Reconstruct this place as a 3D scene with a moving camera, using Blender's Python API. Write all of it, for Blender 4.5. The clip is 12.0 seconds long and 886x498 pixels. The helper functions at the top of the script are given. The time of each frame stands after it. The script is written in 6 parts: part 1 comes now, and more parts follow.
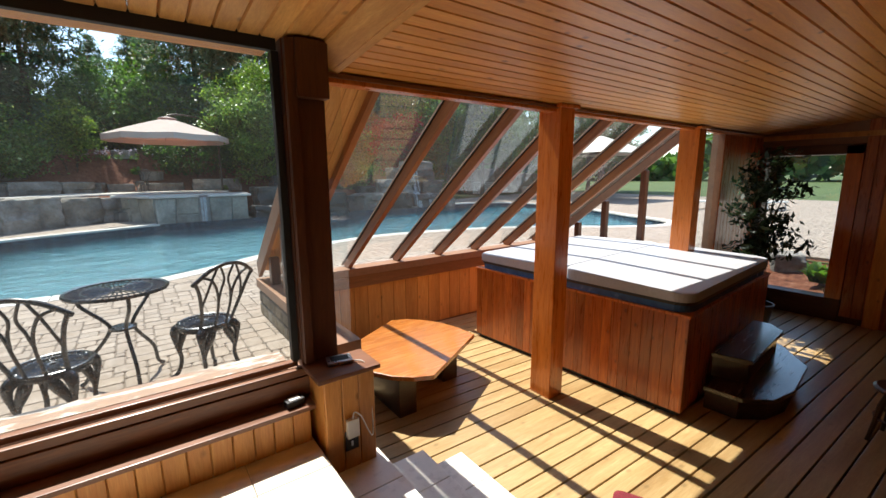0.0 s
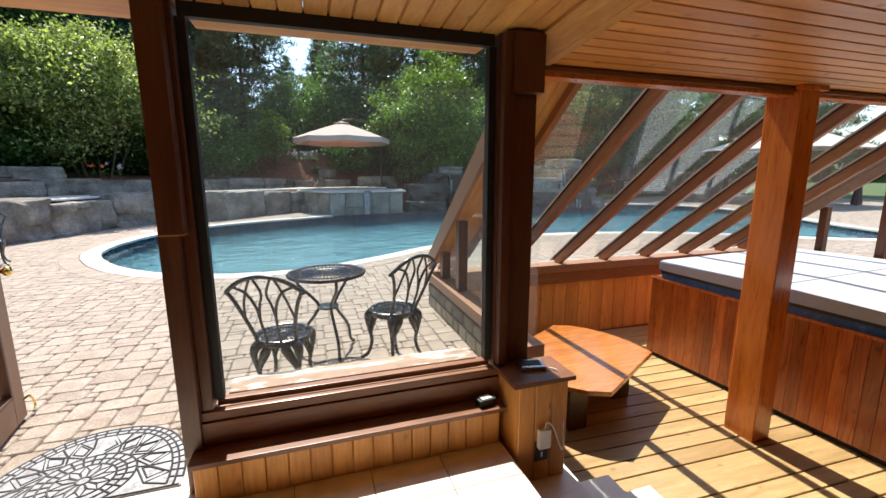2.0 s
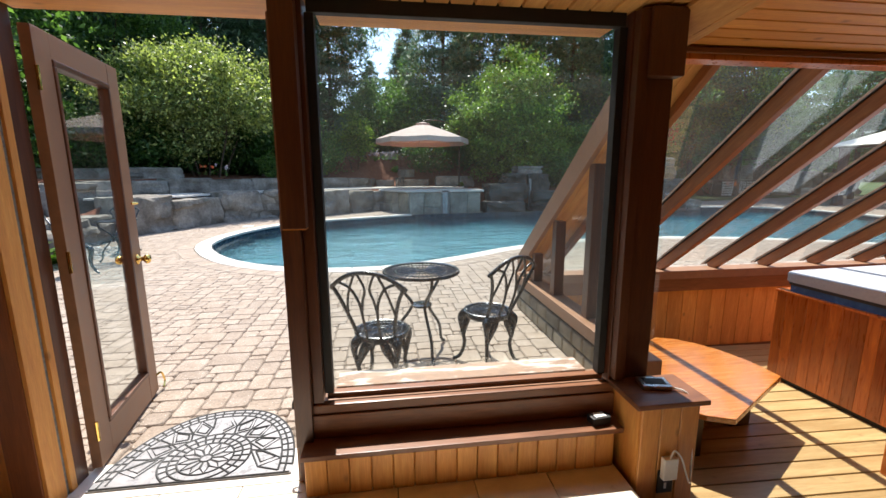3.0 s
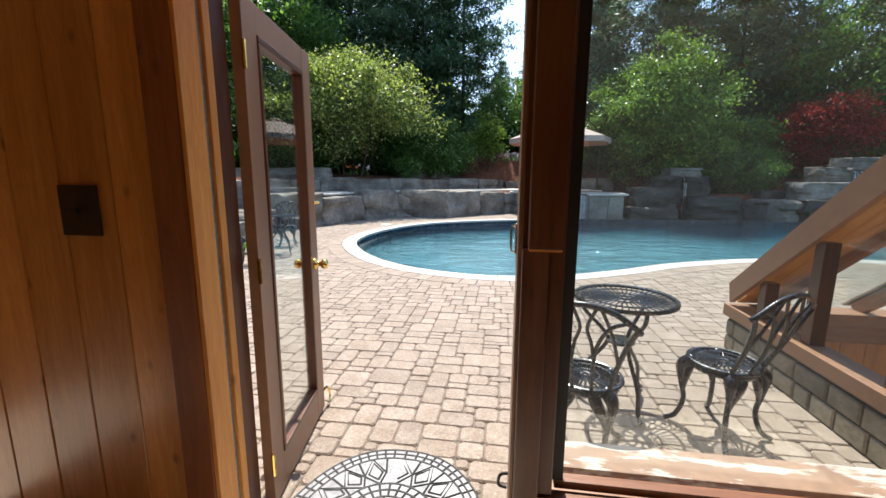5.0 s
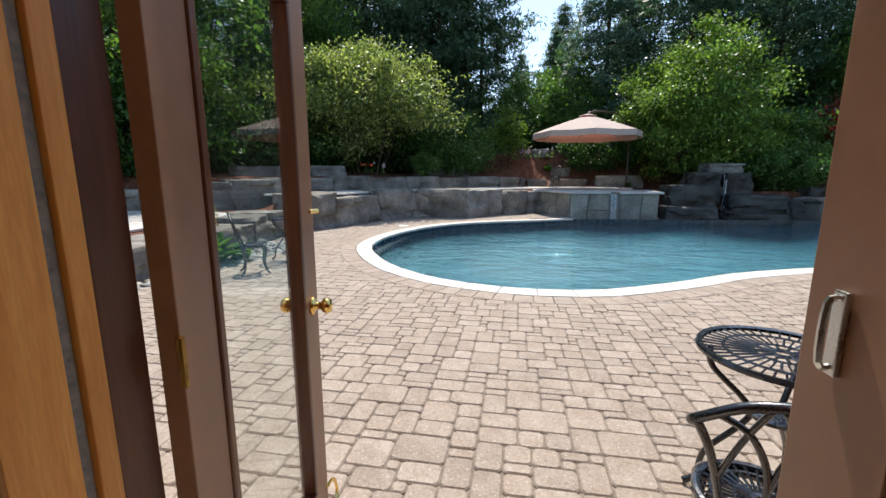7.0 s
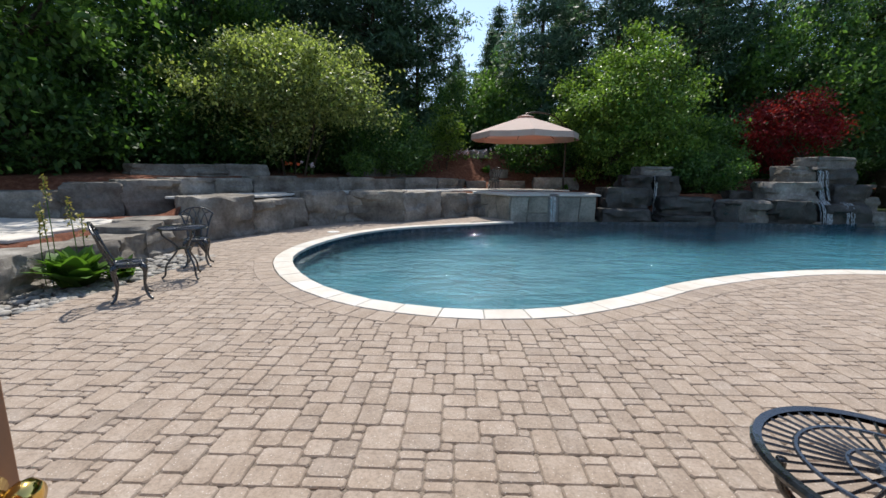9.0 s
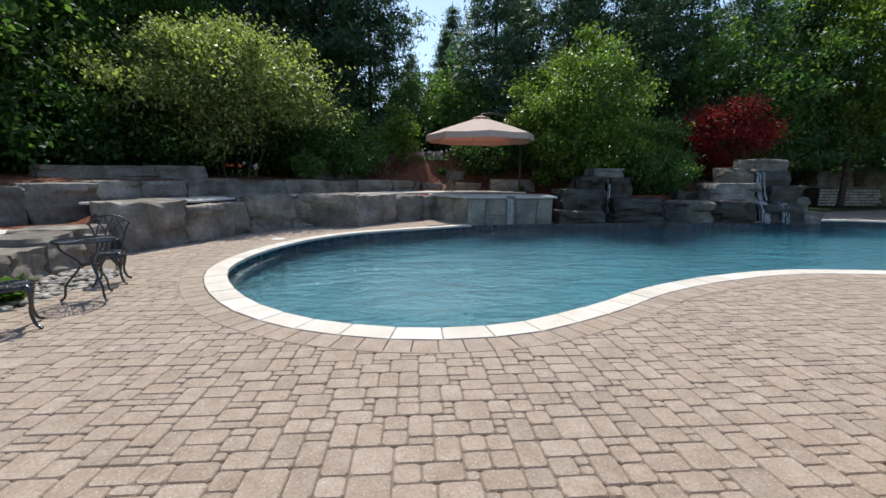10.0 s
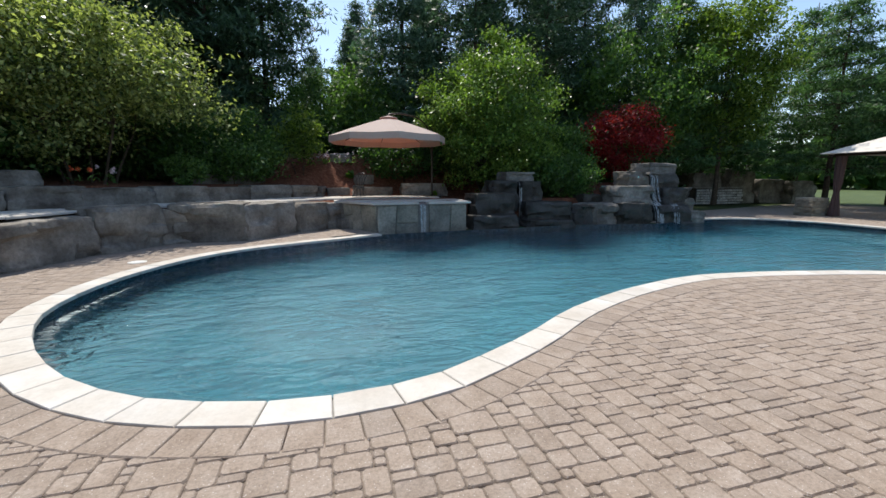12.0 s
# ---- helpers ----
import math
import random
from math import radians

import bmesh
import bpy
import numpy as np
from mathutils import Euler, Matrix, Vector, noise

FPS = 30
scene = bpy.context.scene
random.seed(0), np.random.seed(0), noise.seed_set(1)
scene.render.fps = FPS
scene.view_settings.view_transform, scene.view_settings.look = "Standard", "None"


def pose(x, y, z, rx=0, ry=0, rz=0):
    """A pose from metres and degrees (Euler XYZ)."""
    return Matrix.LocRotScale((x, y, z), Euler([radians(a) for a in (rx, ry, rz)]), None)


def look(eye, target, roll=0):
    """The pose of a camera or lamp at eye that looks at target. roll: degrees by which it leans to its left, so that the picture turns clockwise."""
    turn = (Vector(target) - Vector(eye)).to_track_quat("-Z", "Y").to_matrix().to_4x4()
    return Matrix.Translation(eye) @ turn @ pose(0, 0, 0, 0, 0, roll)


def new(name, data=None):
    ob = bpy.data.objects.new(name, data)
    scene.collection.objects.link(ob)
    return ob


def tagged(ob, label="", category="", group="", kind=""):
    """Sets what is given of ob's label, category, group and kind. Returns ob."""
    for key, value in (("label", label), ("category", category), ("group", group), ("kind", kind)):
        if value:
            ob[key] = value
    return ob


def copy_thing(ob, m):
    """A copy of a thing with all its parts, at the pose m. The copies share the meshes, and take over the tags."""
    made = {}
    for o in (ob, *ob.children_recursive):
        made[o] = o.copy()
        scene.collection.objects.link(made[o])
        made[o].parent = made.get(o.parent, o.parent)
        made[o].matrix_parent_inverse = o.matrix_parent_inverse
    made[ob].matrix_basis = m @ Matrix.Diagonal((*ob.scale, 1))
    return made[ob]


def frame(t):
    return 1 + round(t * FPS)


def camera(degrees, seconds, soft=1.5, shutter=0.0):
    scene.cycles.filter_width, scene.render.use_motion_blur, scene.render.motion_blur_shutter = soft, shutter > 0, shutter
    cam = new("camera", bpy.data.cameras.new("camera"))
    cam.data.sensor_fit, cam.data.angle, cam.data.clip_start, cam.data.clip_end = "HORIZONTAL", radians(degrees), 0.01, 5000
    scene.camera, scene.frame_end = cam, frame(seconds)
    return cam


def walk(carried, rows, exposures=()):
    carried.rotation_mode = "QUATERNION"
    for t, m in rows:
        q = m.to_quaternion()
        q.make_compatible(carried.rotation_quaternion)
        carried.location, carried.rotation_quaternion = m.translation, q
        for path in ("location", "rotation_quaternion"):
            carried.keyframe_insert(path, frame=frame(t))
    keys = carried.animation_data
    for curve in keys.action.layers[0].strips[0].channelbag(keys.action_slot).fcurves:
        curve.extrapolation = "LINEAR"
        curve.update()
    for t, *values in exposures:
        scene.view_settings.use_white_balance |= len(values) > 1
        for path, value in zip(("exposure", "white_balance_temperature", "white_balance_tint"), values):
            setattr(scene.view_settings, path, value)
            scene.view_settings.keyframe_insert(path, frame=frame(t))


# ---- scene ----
cam = camera(93.6, 12.0)
PATH = [
    (0, (0.083, -0.244, 1.49), (1.247, 1.343, 1.138), -0.3),
    (0.5, (0.031, -0.194, 1.491), (1.074, 1.476, 1.137), -0.3),
    (1, (-0.033, -0.131, 1.489), (0.875, 1.616, 1.136), -0.2),
    (1.5, (-0.103, -0.059, 1.492), (0.659, 1.755, 1.135), -0.2),
    (2, (-0.197, 0.024, 1.486), (0.406, 1.898, 1.129), -0.1),
    (2.5, (-0.282, 0.102, 1.481), (0.161, 2.019, 1.12), -0.2),
    (3, (-0.362, 0.183, 1.463), (-0.092, 2.132, 1.108), -0.2),
    (3.5, (-0.468, 0.299, 1.465), (-0.354, 2.263, 1.105), -0.1),
    (3.7, (-0.516, 0.357, 1.482), (-0.454, 2.321, 1.109), -0.1),
    (5.3, (-0.933, 0.89, 1.441), (-1.254, 2.833, 1.096), 0.3),
    (5.5, (-0.977, 0.962, 1.445), (-1.313, 2.903, 1.097), 0.2),
    (6, (-1.078, 1.173, 1.452), (-1.431, 3.107, 1.086), 0.3),
    (6.5, (-1.139, 1.404, 1.418), (-1.493, 3.339, 1.061), 0.0),
    (8.3, (-1.232, 2.112, 1.448), (-1.455, 4.067, 1.089), 0.6),
    (8.5, (-1.235, 2.197, 1.447), (-1.415, 4.157, 1.089), 0.5),
    (9, (-1.216, 2.469, 1.432), (-1.274, 4.437, 1.081), 0.5),
    (9.5, (-1.191, 2.706, 1.452), (-1.145, 4.674, 1.102), 0.4),
    (10, (-1.174, 2.959, 1.439), (-1.03, 4.924, 1.098), 0.4),
    (10.5, (-1.158, 3.204, 1.447), (-0.915, 5.16, 1.109), 0.4),
    (11, (-1.098, 3.447, 1.453), (-0.747, 5.388, 1.118), 0.3),
    (11.5, (-1.007, 3.701, 1.453), (-0.551, 5.62, 1.124), 0.1),
    (12, (-0.901, 3.916, 1.523), (-0.362, 5.813, 1.192), 0.1),
]
walk(cam, [(t, look(eye, target, roll)) for t, eye, target, roll in PATH],
     exposures=((0.0, 1.33), (3.5, 1.30), (5.5, 1.10), (6.5, 0.93), (8.5, 0.57), (12.0, 0.43)))

# ---- world, sun ----
SUN = Vector((-0.05, 0.50, 0.866)).normalized()
world = bpy.data.worlds.new("sky")
scene.world = world
world.use_nodes = True
wn = world.node_tree.nodes
sky = wn.new("ShaderNodeTexSky")
sky.sky_type, sky.sun_disc = "NISHITA", False
sky.sun_elevation = math.asin(SUN.z)
sky.sun_rotation = math.atan2(SUN.x, SUN.y)
sky.air_density, sky.dust_density, sky.ozone_density = 1.0, 0.6, 1.0
world.node_tree.links.new(sky.outputs[0], wn["Background"].inputs[0])
wn["Background"].inputs[1].default_value = 0.15
sun = new("sun", bpy.data.lights.new("sun", "SUN"))
sun.data.energy, sun.data.angle, sun.data.color = 4.0, radians(0.53), (1.0, 0.965, 0.90)
sun.matrix_world = look(SUN * 60, (0, 0, 0))


# ---- materials ----
def mat_base(name):
    m = bpy.data.materials.new(name)
    m.use_nodes = True
    nt = m.node_tree
    return m, nt, nt.nodes["Principled BSDF"]


def nd(nt, kind, **values):
    n = nt.nodes.new("ShaderNode" + kind)
    for k, v in values.items():
        n.inputs[k.replace("_", " ")].default_value = v
    return n


def coords(nt, scale=(1, 1, 1), rand=True, island=False):
    """Object coordinates, scaled, shifted by a random amount for each object or island."""
    tc = nt.nodes.new("ShaderNodeTexCoord")
    mp = nt.nodes.new("ShaderNodeMapping")
    mp.inputs["Scale"].default_value = scale
    nt.links.new(tc.outputs["Object"], mp.inputs["Vector"])
    src = nt.nodes.new("ShaderNodeNewGeometry").outputs["Random Per Island"] if island else nt.nodes.new("ShaderNodeObjectInfo").outputs["Random"]
    if rand:
        mul = nt.nodes.new("ShaderNodeMath")
        mul.operation = "MULTIPLY"
        mul.inputs[1].default_value = 57.0
        nt.links.new(src, mul.inputs[0])
        add = nt.nodes.new("ShaderNodeVectorMath")
        nt.links.new(mp.outputs[0], add.inputs[0])
        nt.links.new(mul.outputs[0], add.inputs[1])
        return add.outputs[0], src
    return mp.outputs[0], src


def ramp(nt, fac, stops):
    r = nt.nodes.new("ShaderNodeValToRGB")
    e = r.color_ramp.elements
    e[0].position, e[0].color = stops[0][0], (*stops[0][1], 1)
    e[1].position, e[1].color = stops[-1][0], (*stops[-1][1], 1)
    for p, c in stops[1:-1]:
        k = e.new(p)
        k.color = (*c, 1)
    nt.links.new(fac, r.inputs[0])
    return r.outputs[0]


def mix(nt, kind, fac, a, b):
    m = nt.nodes.new("ShaderNodeMix")
    m.data_type, m.blend_type = "RGBA", kind
    for sock, v in ((m.inputs[0], fac), (m.inputs[6], a), (m.inputs[7], b)):
        if isinstance(v, (int, float)):
            sock.default_value = v
        elif isinstance(v, tuple):
            sock.default_value = (*v, 1)
        else:
            nt.links.new(v, sock)
    return m.outputs[2]


def noise_tex(nt, vec, scale, detail=4.0, rough=0.55, distortion=0.0):
    n = nd(nt, "TexNoise", Scale=scale, Detail=detail, Roughness=rough, Distortion=distortion)
    nt.links.new(vec, n.inputs["Vector"])
    return n.outputs[0]


def bump(nt, bsdf, height, strength, distance=0.01):
    b = nd(nt, "Bump", Strength=strength, Distance=distance)
    nt.links.new(height, b.inputs["Height"])
    nt.links.new(b.outputs[0], bsdf.inputs["Normal"])
    return b


def wood(name, light, dark, axis="z", rough=0.45, knots=0.6, island=False, vary=0.35, coat=0.0, knot_colour=None):
    """Sawn wood: streaks along the axis, knots, tone that differs from board to board."""
    m, nt, b = mat_base(name)
    k = {"x": 0, "y": 1, "z": 2}[axis]
    sc = [1.0, 1.0, 1.0]
    sc[k] = 0.09
    vec, src = coords(nt, tuple(sc), True, island)
    grain = noise_tex(nt, vec, 38.0, 5.0, 0.6, 0.9)
    fine = noise_tex(nt, vec, 190.0, 3.0, 0.6)
    base = ramp(nt, grain, [(0.3, dark), (0.55, tuple((p + q) / 2 for p, q in zip(light, dark))), (0.72, light)])
    base = mix(nt, "MULTIPLY", 0.25, base, ramp(nt, fine, [(0.35, (0.55, 0.5, 0.45)), (0.6, (1, 1, 1))]))
    broad = noise_tex(nt, vec, 7.0, 3.0, 0.5, 0.4)
    base = mix(nt, "MULTIPLY", 0.55, base, ramp(nt, broad, [(0.34, (0.62, 0.52, 0.42)), (0.62, (1, 1, 1))]))
    sc2 = [1.0, 1.0, 1.0]
    sc2[k] = 0.65
    vec2, _ = coords(nt, tuple(sc2), True, island)
    vor = nd(nt, "TexVoronoi", Scale=7.5)
    nt.links.new(vec2, vor.inputs["Vector"])
    kn = ramp(nt, vor.outputs["Distance"], [(0.0, (1, 1, 1)), (0.07, (0.8, 0.8, 0.8)), (0.12, (0.25, 0.25, 0.25)), (0.17, (0, 0, 0))])
    kf = nt.nodes.new("ShaderNodeMath")
    kf.operation = "MULTIPLY"
    kf.inputs[1].default_value = knots
    nt.links.new(kn, kf.inputs[0])
    base = mix(nt, "MIX", kf.outputs[0], base, knot_colour or tuple(c * 0.32 for c in dark))
    tone = ramp(nt, src, [(0.0, (1 - vary, 1 - vary * 1.1, 1 - vary * 1.2)), (1.0, (1, 1, 1))])
    base = mix(nt, "MULTIPLY", 1.0, base, tone)
    nt.links.new(base, b.inputs["Base Color"])
    rr = nd(nt, "MapRange", From_Min=0.2, From_Max=0.8, To_Min=rough - 0.1, To_Max=rough + 0.12)
    nt.links.new(grain, rr.inputs[0])
    nt.links.new(rr.outputs[0], b.inputs["Roughness"])
    b.inputs["Coat Weight"].default_value = coat
    b.inputs["Coat Roughness"].default_value = 0.18
    bump(nt, b, grain, 0.25, 0.004)
    return m


def plain(name, colour, rough=0.5, metal=0.0, spots=0.15, scale=30.0, bumps=0.1, coat=0.0, island=False, spec=0.5):
    m, nt, b = mat_base(name)
    vec, src = coords(nt, (1, 1, 1), True, island)
    n1 = noise_tex(nt, vec, scale, 5.0, 0.6)
    n2 = noise_tex(nt, vec, scale * 0.12, 3.0, 0.6)
    lo = tuple(c * (1 - spots * 2) for c in colour)
    hi = tuple(min(1, c * (1 + spots)) for c in colour)
    base = ramp(nt, n1, [(0.3, lo), (0.7, hi)])
    base = mix(nt, "MULTIPLY", 0.5, base, ramp(nt, n2, [(0.3, (1 - spots * 2,) * 3), (0.7, (1, 1, 1))]))
    nt.links.new(base, b.inputs["Base Color"])
    b.inputs["Metallic"].default_value = metal
    b.inputs["Specular IOR Level"].default_value = spec
    rr = nd(nt, "MapRange", From_Min=0.3, From_Max=0.7, To_Min=max(0.03, rough - 0.08), To_Max=min(1, rough + 0.1))
    nt.links.new(n1, rr.inputs[0])
    nt.links.new(rr.outputs[0], b.inputs["Roughness"])
    b.inputs["Coat Weight"].default_value = coat
    if bumps:
        bump(nt, b, n1, bumps, 0.004)
    return m


def stone(name, colours, scale=3.0, island=False, rough=0.85, vary=0.3, relief=0.6, mottle=1.0):
    m, nt, b = mat_base(name)
    vec, src = coords(nt, (1, 1, 1), True, island)
    n1 = noise_tex(nt, vec, scale, 8.0, 0.62)
    n2 = noise_tex(nt, vec, scale * 9, 6.0, 0.65)
    n3 = noise_tex(nt, vec, scale * 40, 3.0, 0.6)
    base = ramp(nt, n1, [(0.3, colours[0]), (0.5, colours[1]), (0.7, colours[2])])
    base = mix(nt, "MULTIPLY", 0.55 * mottle, base, ramp(nt, n2, [(0.32, (0.45, 0.44, 0.42)), (0.58, (1, 1, 1))]))
    base = mix(nt, "MULTIPLY", 0.35 * mottle, base, ramp(nt, n3, [(0.3, (0.5, 0.5, 0.5)), (0.6, (1, 1, 1))]))
    base = mix(nt, "MULTIPLY", 1.0, base, ramp(nt, src, [(0.0, (1 - vary, 1 - vary, 1 - vary)), (0.5, (1 - vary * 0.4, 1 - vary * 0.5, 1 - vary * 0.65)), (1.0, (1, 1, 1))]))
    nt.links.new(base, b.inputs["Base Color"])
    b.inputs["Roughness"].default_value = rough
    b.inputs["Specular IOR Level"].default_value = 0.3
    add = nt.nodes.new("ShaderNodeMath")
    nt.links.new(n2, add.inputs[0])
    nt.links.new(n3, add.inputs[1])
    bump(nt, b, add.outputs[0], relief, 0.012)
    return m


def leaf(name, lo, hi, through_light=0.35, rough=0.55, glow=(1.55, 1.7, 0.75)):
    m, nt, b = mat_base(name)
    geo = nt.nodes.new("ShaderNodeNewGeometry")
    vec, _ = coords(nt, (1, 1, 1), False)
    n = noise_tex(nt, vec, 0.9, 3.0)
    base = ramp(nt, geo.outputs["Random Per Island"], [(0.0, lo), (1.0, hi)])
    base = mix(nt, "MULTIPLY", 0.6, base, ramp(nt, n, [(0.3, (0.55, 0.6, 0.5)), (0.65, (1, 1, 1))]))
    nt.links.new(base, b.inputs["Base Color"])
    b.inputs["Roughness"].default_value = rough
    b.inputs["Specular IOR Level"].default_value = 0.3
    tr = nt.nodes.new("ShaderNodeBsdfTranslucent")
    warm = mix(nt, "MULTIPLY", 1.0, base, glow)
    nt.links.new(warm, tr.inputs[0])
    mx = nt.nodes.new("ShaderNodeMixShader")
    mx.inputs[0].default_value = through_light
    nt.links.new(b.outputs[0], mx.inputs[1])
    nt.links.new(tr.outputs[0], mx.inputs[2])
    nt.links.new(mx.outputs[0], nt.nodes["Material Output"].inputs[0])
    return m


def glass_pane_mat(name, tint=(0.93, 0.96, 0.95)):
    m = bpy.data.materials.new(name)
    m.use_nodes = True
    nt = m.node_tree
    nt.nodes.remove(nt.nodes["Principled BSDF"])
    tp, gl = nt.nodes.new("ShaderNodeBsdfTransparent"), nt.nodes.new("ShaderNodeBsdfGlossy")
    tp.inputs[0].default_value = (*tint, 1)
    gl.inputs["Roughness"].default_value = 0.01
    lw = nd(nt, "LayerWeight", Blend=0.5)
    pw = nt.nodes.new("ShaderNodeMath")
    pw.operation = "POWER"
    pw.inputs[1].default_value = 5.0
    nt.links.new(lw.outputs["Facing"], pw.inputs[0])
    gain = nt.nodes.new("ShaderNodeMath")
    gain.operation = "MULTIPLY_ADD"
    gain.inputs[1].default_value, gain.inputs[2].default_value = 0.75, 0.055
    nt.links.new(pw.outputs[0], gain.inputs[0])
    mx = nt.nodes.new("ShaderNodeMixShader")
    nt.links.new(gain.outputs[0], mx.inputs[0])
    nt.links.new(tp.outputs[0], mx.inputs[1])
    nt.links.new(gl.outputs[0], mx.inputs[2])
    veil, film = nt.nodes.new("ShaderNodeBsdfTranslucent"), nt.nodes.new("ShaderNodeMixShader")  # thin translucent film that hazes the pane unevenly
    veil.inputs[0].default_value = (0.8, 0.8, 0.78, 1)
    vec, _ = coords(nt, (1, 1, 1), False)
    nt.links.new(ramp(nt, noise_tex(nt, vec, 2.5, 5.0), [(0.3, (0.004, 0.004, 0.004)), (0.75, (0.010, 0.010, 0.010))]), film.inputs[0])
    nt.links.new(mx.outputs[0], film.inputs[1])
    nt.links.new(veil.outputs[0], film.inputs[2])
    nt.links.new(film.outputs[0], nt.nodes["Material Output"].inputs[0])
    return m


def water_mat(name):
    """Rippled water, its tint darker and bluer from y = 7.5 to 14."""
    m, nt, b = mat_base(name)
    vec, _ = coords(nt, (0.8, 1.7, 1.0), False)
    n1 = noise_tex(nt, vec, 1.1, 2.0, 0.5, 0.6)
    n2 = noise_tex(nt, vec, 2.5, 2.0, 0.5, 1.2)
    n3 = noise_tex(nt, vec, 7.0, 2.0, 0.5, 0.6)
    crest = nd(nt, "MapRange", From_Min=0.0, From_Max=0.5, To_Min=1.0, To_Max=0.0)
    gap = nt.nodes.new("ShaderNodeMath")
    gap.operation = "SUBTRACT"
    gap.inputs[1].default_value = 0.5
    away = nt.nodes.new("ShaderNodeMath")
    away.operation = "ABSOLUTE"
    nt.links.new(n2, gap.inputs[0])
    nt.links.new(gap.outputs[0], away.inputs[0])
    nt.links.new(away.outputs[0], crest.inputs[0])
    h = n1
    for n, k in ((crest.outputs[0], 0.34), (n2, 0.35), (n3, 0.22)):
        add = nt.nodes.new("ShaderNodeMath")
        add.operation = "MULTIPLY_ADD"
        nt.links.new(n, add.inputs[0])
        add.inputs[1].default_value = k
        nt.links.new(h, add.inputs[2])
        h = add.outputs[0]
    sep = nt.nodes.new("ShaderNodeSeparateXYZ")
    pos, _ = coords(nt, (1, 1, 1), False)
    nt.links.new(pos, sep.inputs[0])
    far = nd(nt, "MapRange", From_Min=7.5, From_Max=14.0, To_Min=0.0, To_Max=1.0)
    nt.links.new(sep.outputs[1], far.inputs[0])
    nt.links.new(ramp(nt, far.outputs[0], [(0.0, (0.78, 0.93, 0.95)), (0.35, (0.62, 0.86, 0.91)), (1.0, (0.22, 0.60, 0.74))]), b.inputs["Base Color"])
    b.inputs["Transmission Weight"].default_value = 1.0
    b.inputs["IOR"].default_value = 1.33
    b.inputs["Roughness"].default_value = 0.02
    bump(nt, b, h, 1.0, 0.27)
    return m


def basin_mat(name):
    m, nt, b = mat_base(name)
    vec, _ = coords(nt, (1, 1, 1), False)
    n = noise_tex(nt, vec, 1.5, 6.0, 0.6, 0.6)
    base = ramp(nt, n, [(0.3, (0.003, 0.058, 0.092)), (0.66, (0.012, 0.128, 0.172))])
    nt.links.new(base, b.inputs["Base Color"])
    b.inputs["Roughness"].default_value = 0.6
    return m


PINE = wood("pine_boards", (0.80, 0.38, 0.105), (0.62, 0.235, 0.048), "z", 0.38, 0.85, vary=0.28, coat=0.25)
PINE_X = wood("pine_ceiling_x", (0.95, 0.51, 0.14), (0.80, 0.335, 0.066), "x", 0.36, 0.9, island=True, vary=0.22)
PINE_Y = wood("pine_ceiling_y", (0.93, 0.56, 0.20), (0.76, 0.38, 0.10), "y", 0.45, 0.75, island=True, vary=0.25)
PINE_LIGHT = wood("pine_light", (0.90, 0.46, 0.12), (0.72, 0.285, 0.055), "z", 0.45, 0.7, vary=0.2)
PINE_LIGHT_X = wood("pine_light_x", (0.90, 0.46, 0.12), (0.72, 0.285, 0.055), "x", 0.45, 0.7, vary=0.2)
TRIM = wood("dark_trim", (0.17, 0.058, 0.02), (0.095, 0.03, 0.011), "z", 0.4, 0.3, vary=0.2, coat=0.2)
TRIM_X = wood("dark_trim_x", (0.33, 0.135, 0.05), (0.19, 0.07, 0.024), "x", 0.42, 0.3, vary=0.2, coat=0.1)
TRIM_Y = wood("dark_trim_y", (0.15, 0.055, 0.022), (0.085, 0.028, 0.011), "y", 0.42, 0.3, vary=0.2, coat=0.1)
BROWN_PAINT = plain("brown_paint", (0.30, 0.155, 0.085), 0.42, spots=0.08, scale=18)
PEELING = plain("peeling_paint", (0.30, 0.175, 0.11), 0.6, spots=0.12, scale=18)
_nt = PEELING.node_tree
_vec, _ = coords(_nt, (0.6, 2.2, 2.0), False)
_mask = ramp(_nt, noise_tex(_nt, _vec, 7.0, 6.0, 0.65), [(0.52, (0, 0, 0)), (0.58, (1, 1, 1))])
_old = _nt.nodes["Principled BSDF"].inputs["Base Color"].links[0].from_socket
_nt.links.new(mix(_nt, "MIX", _mask, _old, (0.52, 0.46, 0.40)), _nt.nodes["Principled BSDF"].inputs["Base Color"])
RED_POST = wood("red_stained_post", (0.80, 0.245, 0.032), (0.62, 0.155, 0.016), "z", 0.3, 0.35, vary=0.1, coat=0.5)
CORNER = wood("corner_board_wood", (0.36, 0.12, 0.034), (0.22, 0.066, 0.018), "z", 0.5, 0.5, vary=0.1)
RAFTER = wood("rafter_wood", (0.46, 0.17, 0.045), (0.27, 0.085, 0.022), "y", 0.4, 0.4, vary=0.2, coat=0.2)
CEDAR = wood("cedar_skirt", (0.80, 0.22, 0.028), (0.45, 0.09, 0.012), "z", 0.3, 0.9, vary=0.45, coat=0.5)
DECK = wood("deck_boards", (0.56, 0.405, 0.19), (0.42, 0.28, 0.115), "x", 0.4, 0.45, vary=0.22, coat=0.15)
VARNISH = wood("varnished_table", (0.62, 0.25, 0.045), (0.45, 0.14, 0.02), "x", 0.25, 0.5, vary=0.1, coat=0.8)
DARK_WOOD = wood("dark_wood", (0.10, 0.04, 0.018), (0.05, 0.018, 0.008), "x", 0.35, 0.3, vary=0.2, coat=0.3)
DARK_GLOSS = wood("dark_gloss_tread", (0.07, 0.045, 0.035), (0.035, 0.02, 0.015), "x", 0.22, 0.2, vary=0.1, coat=0.8)
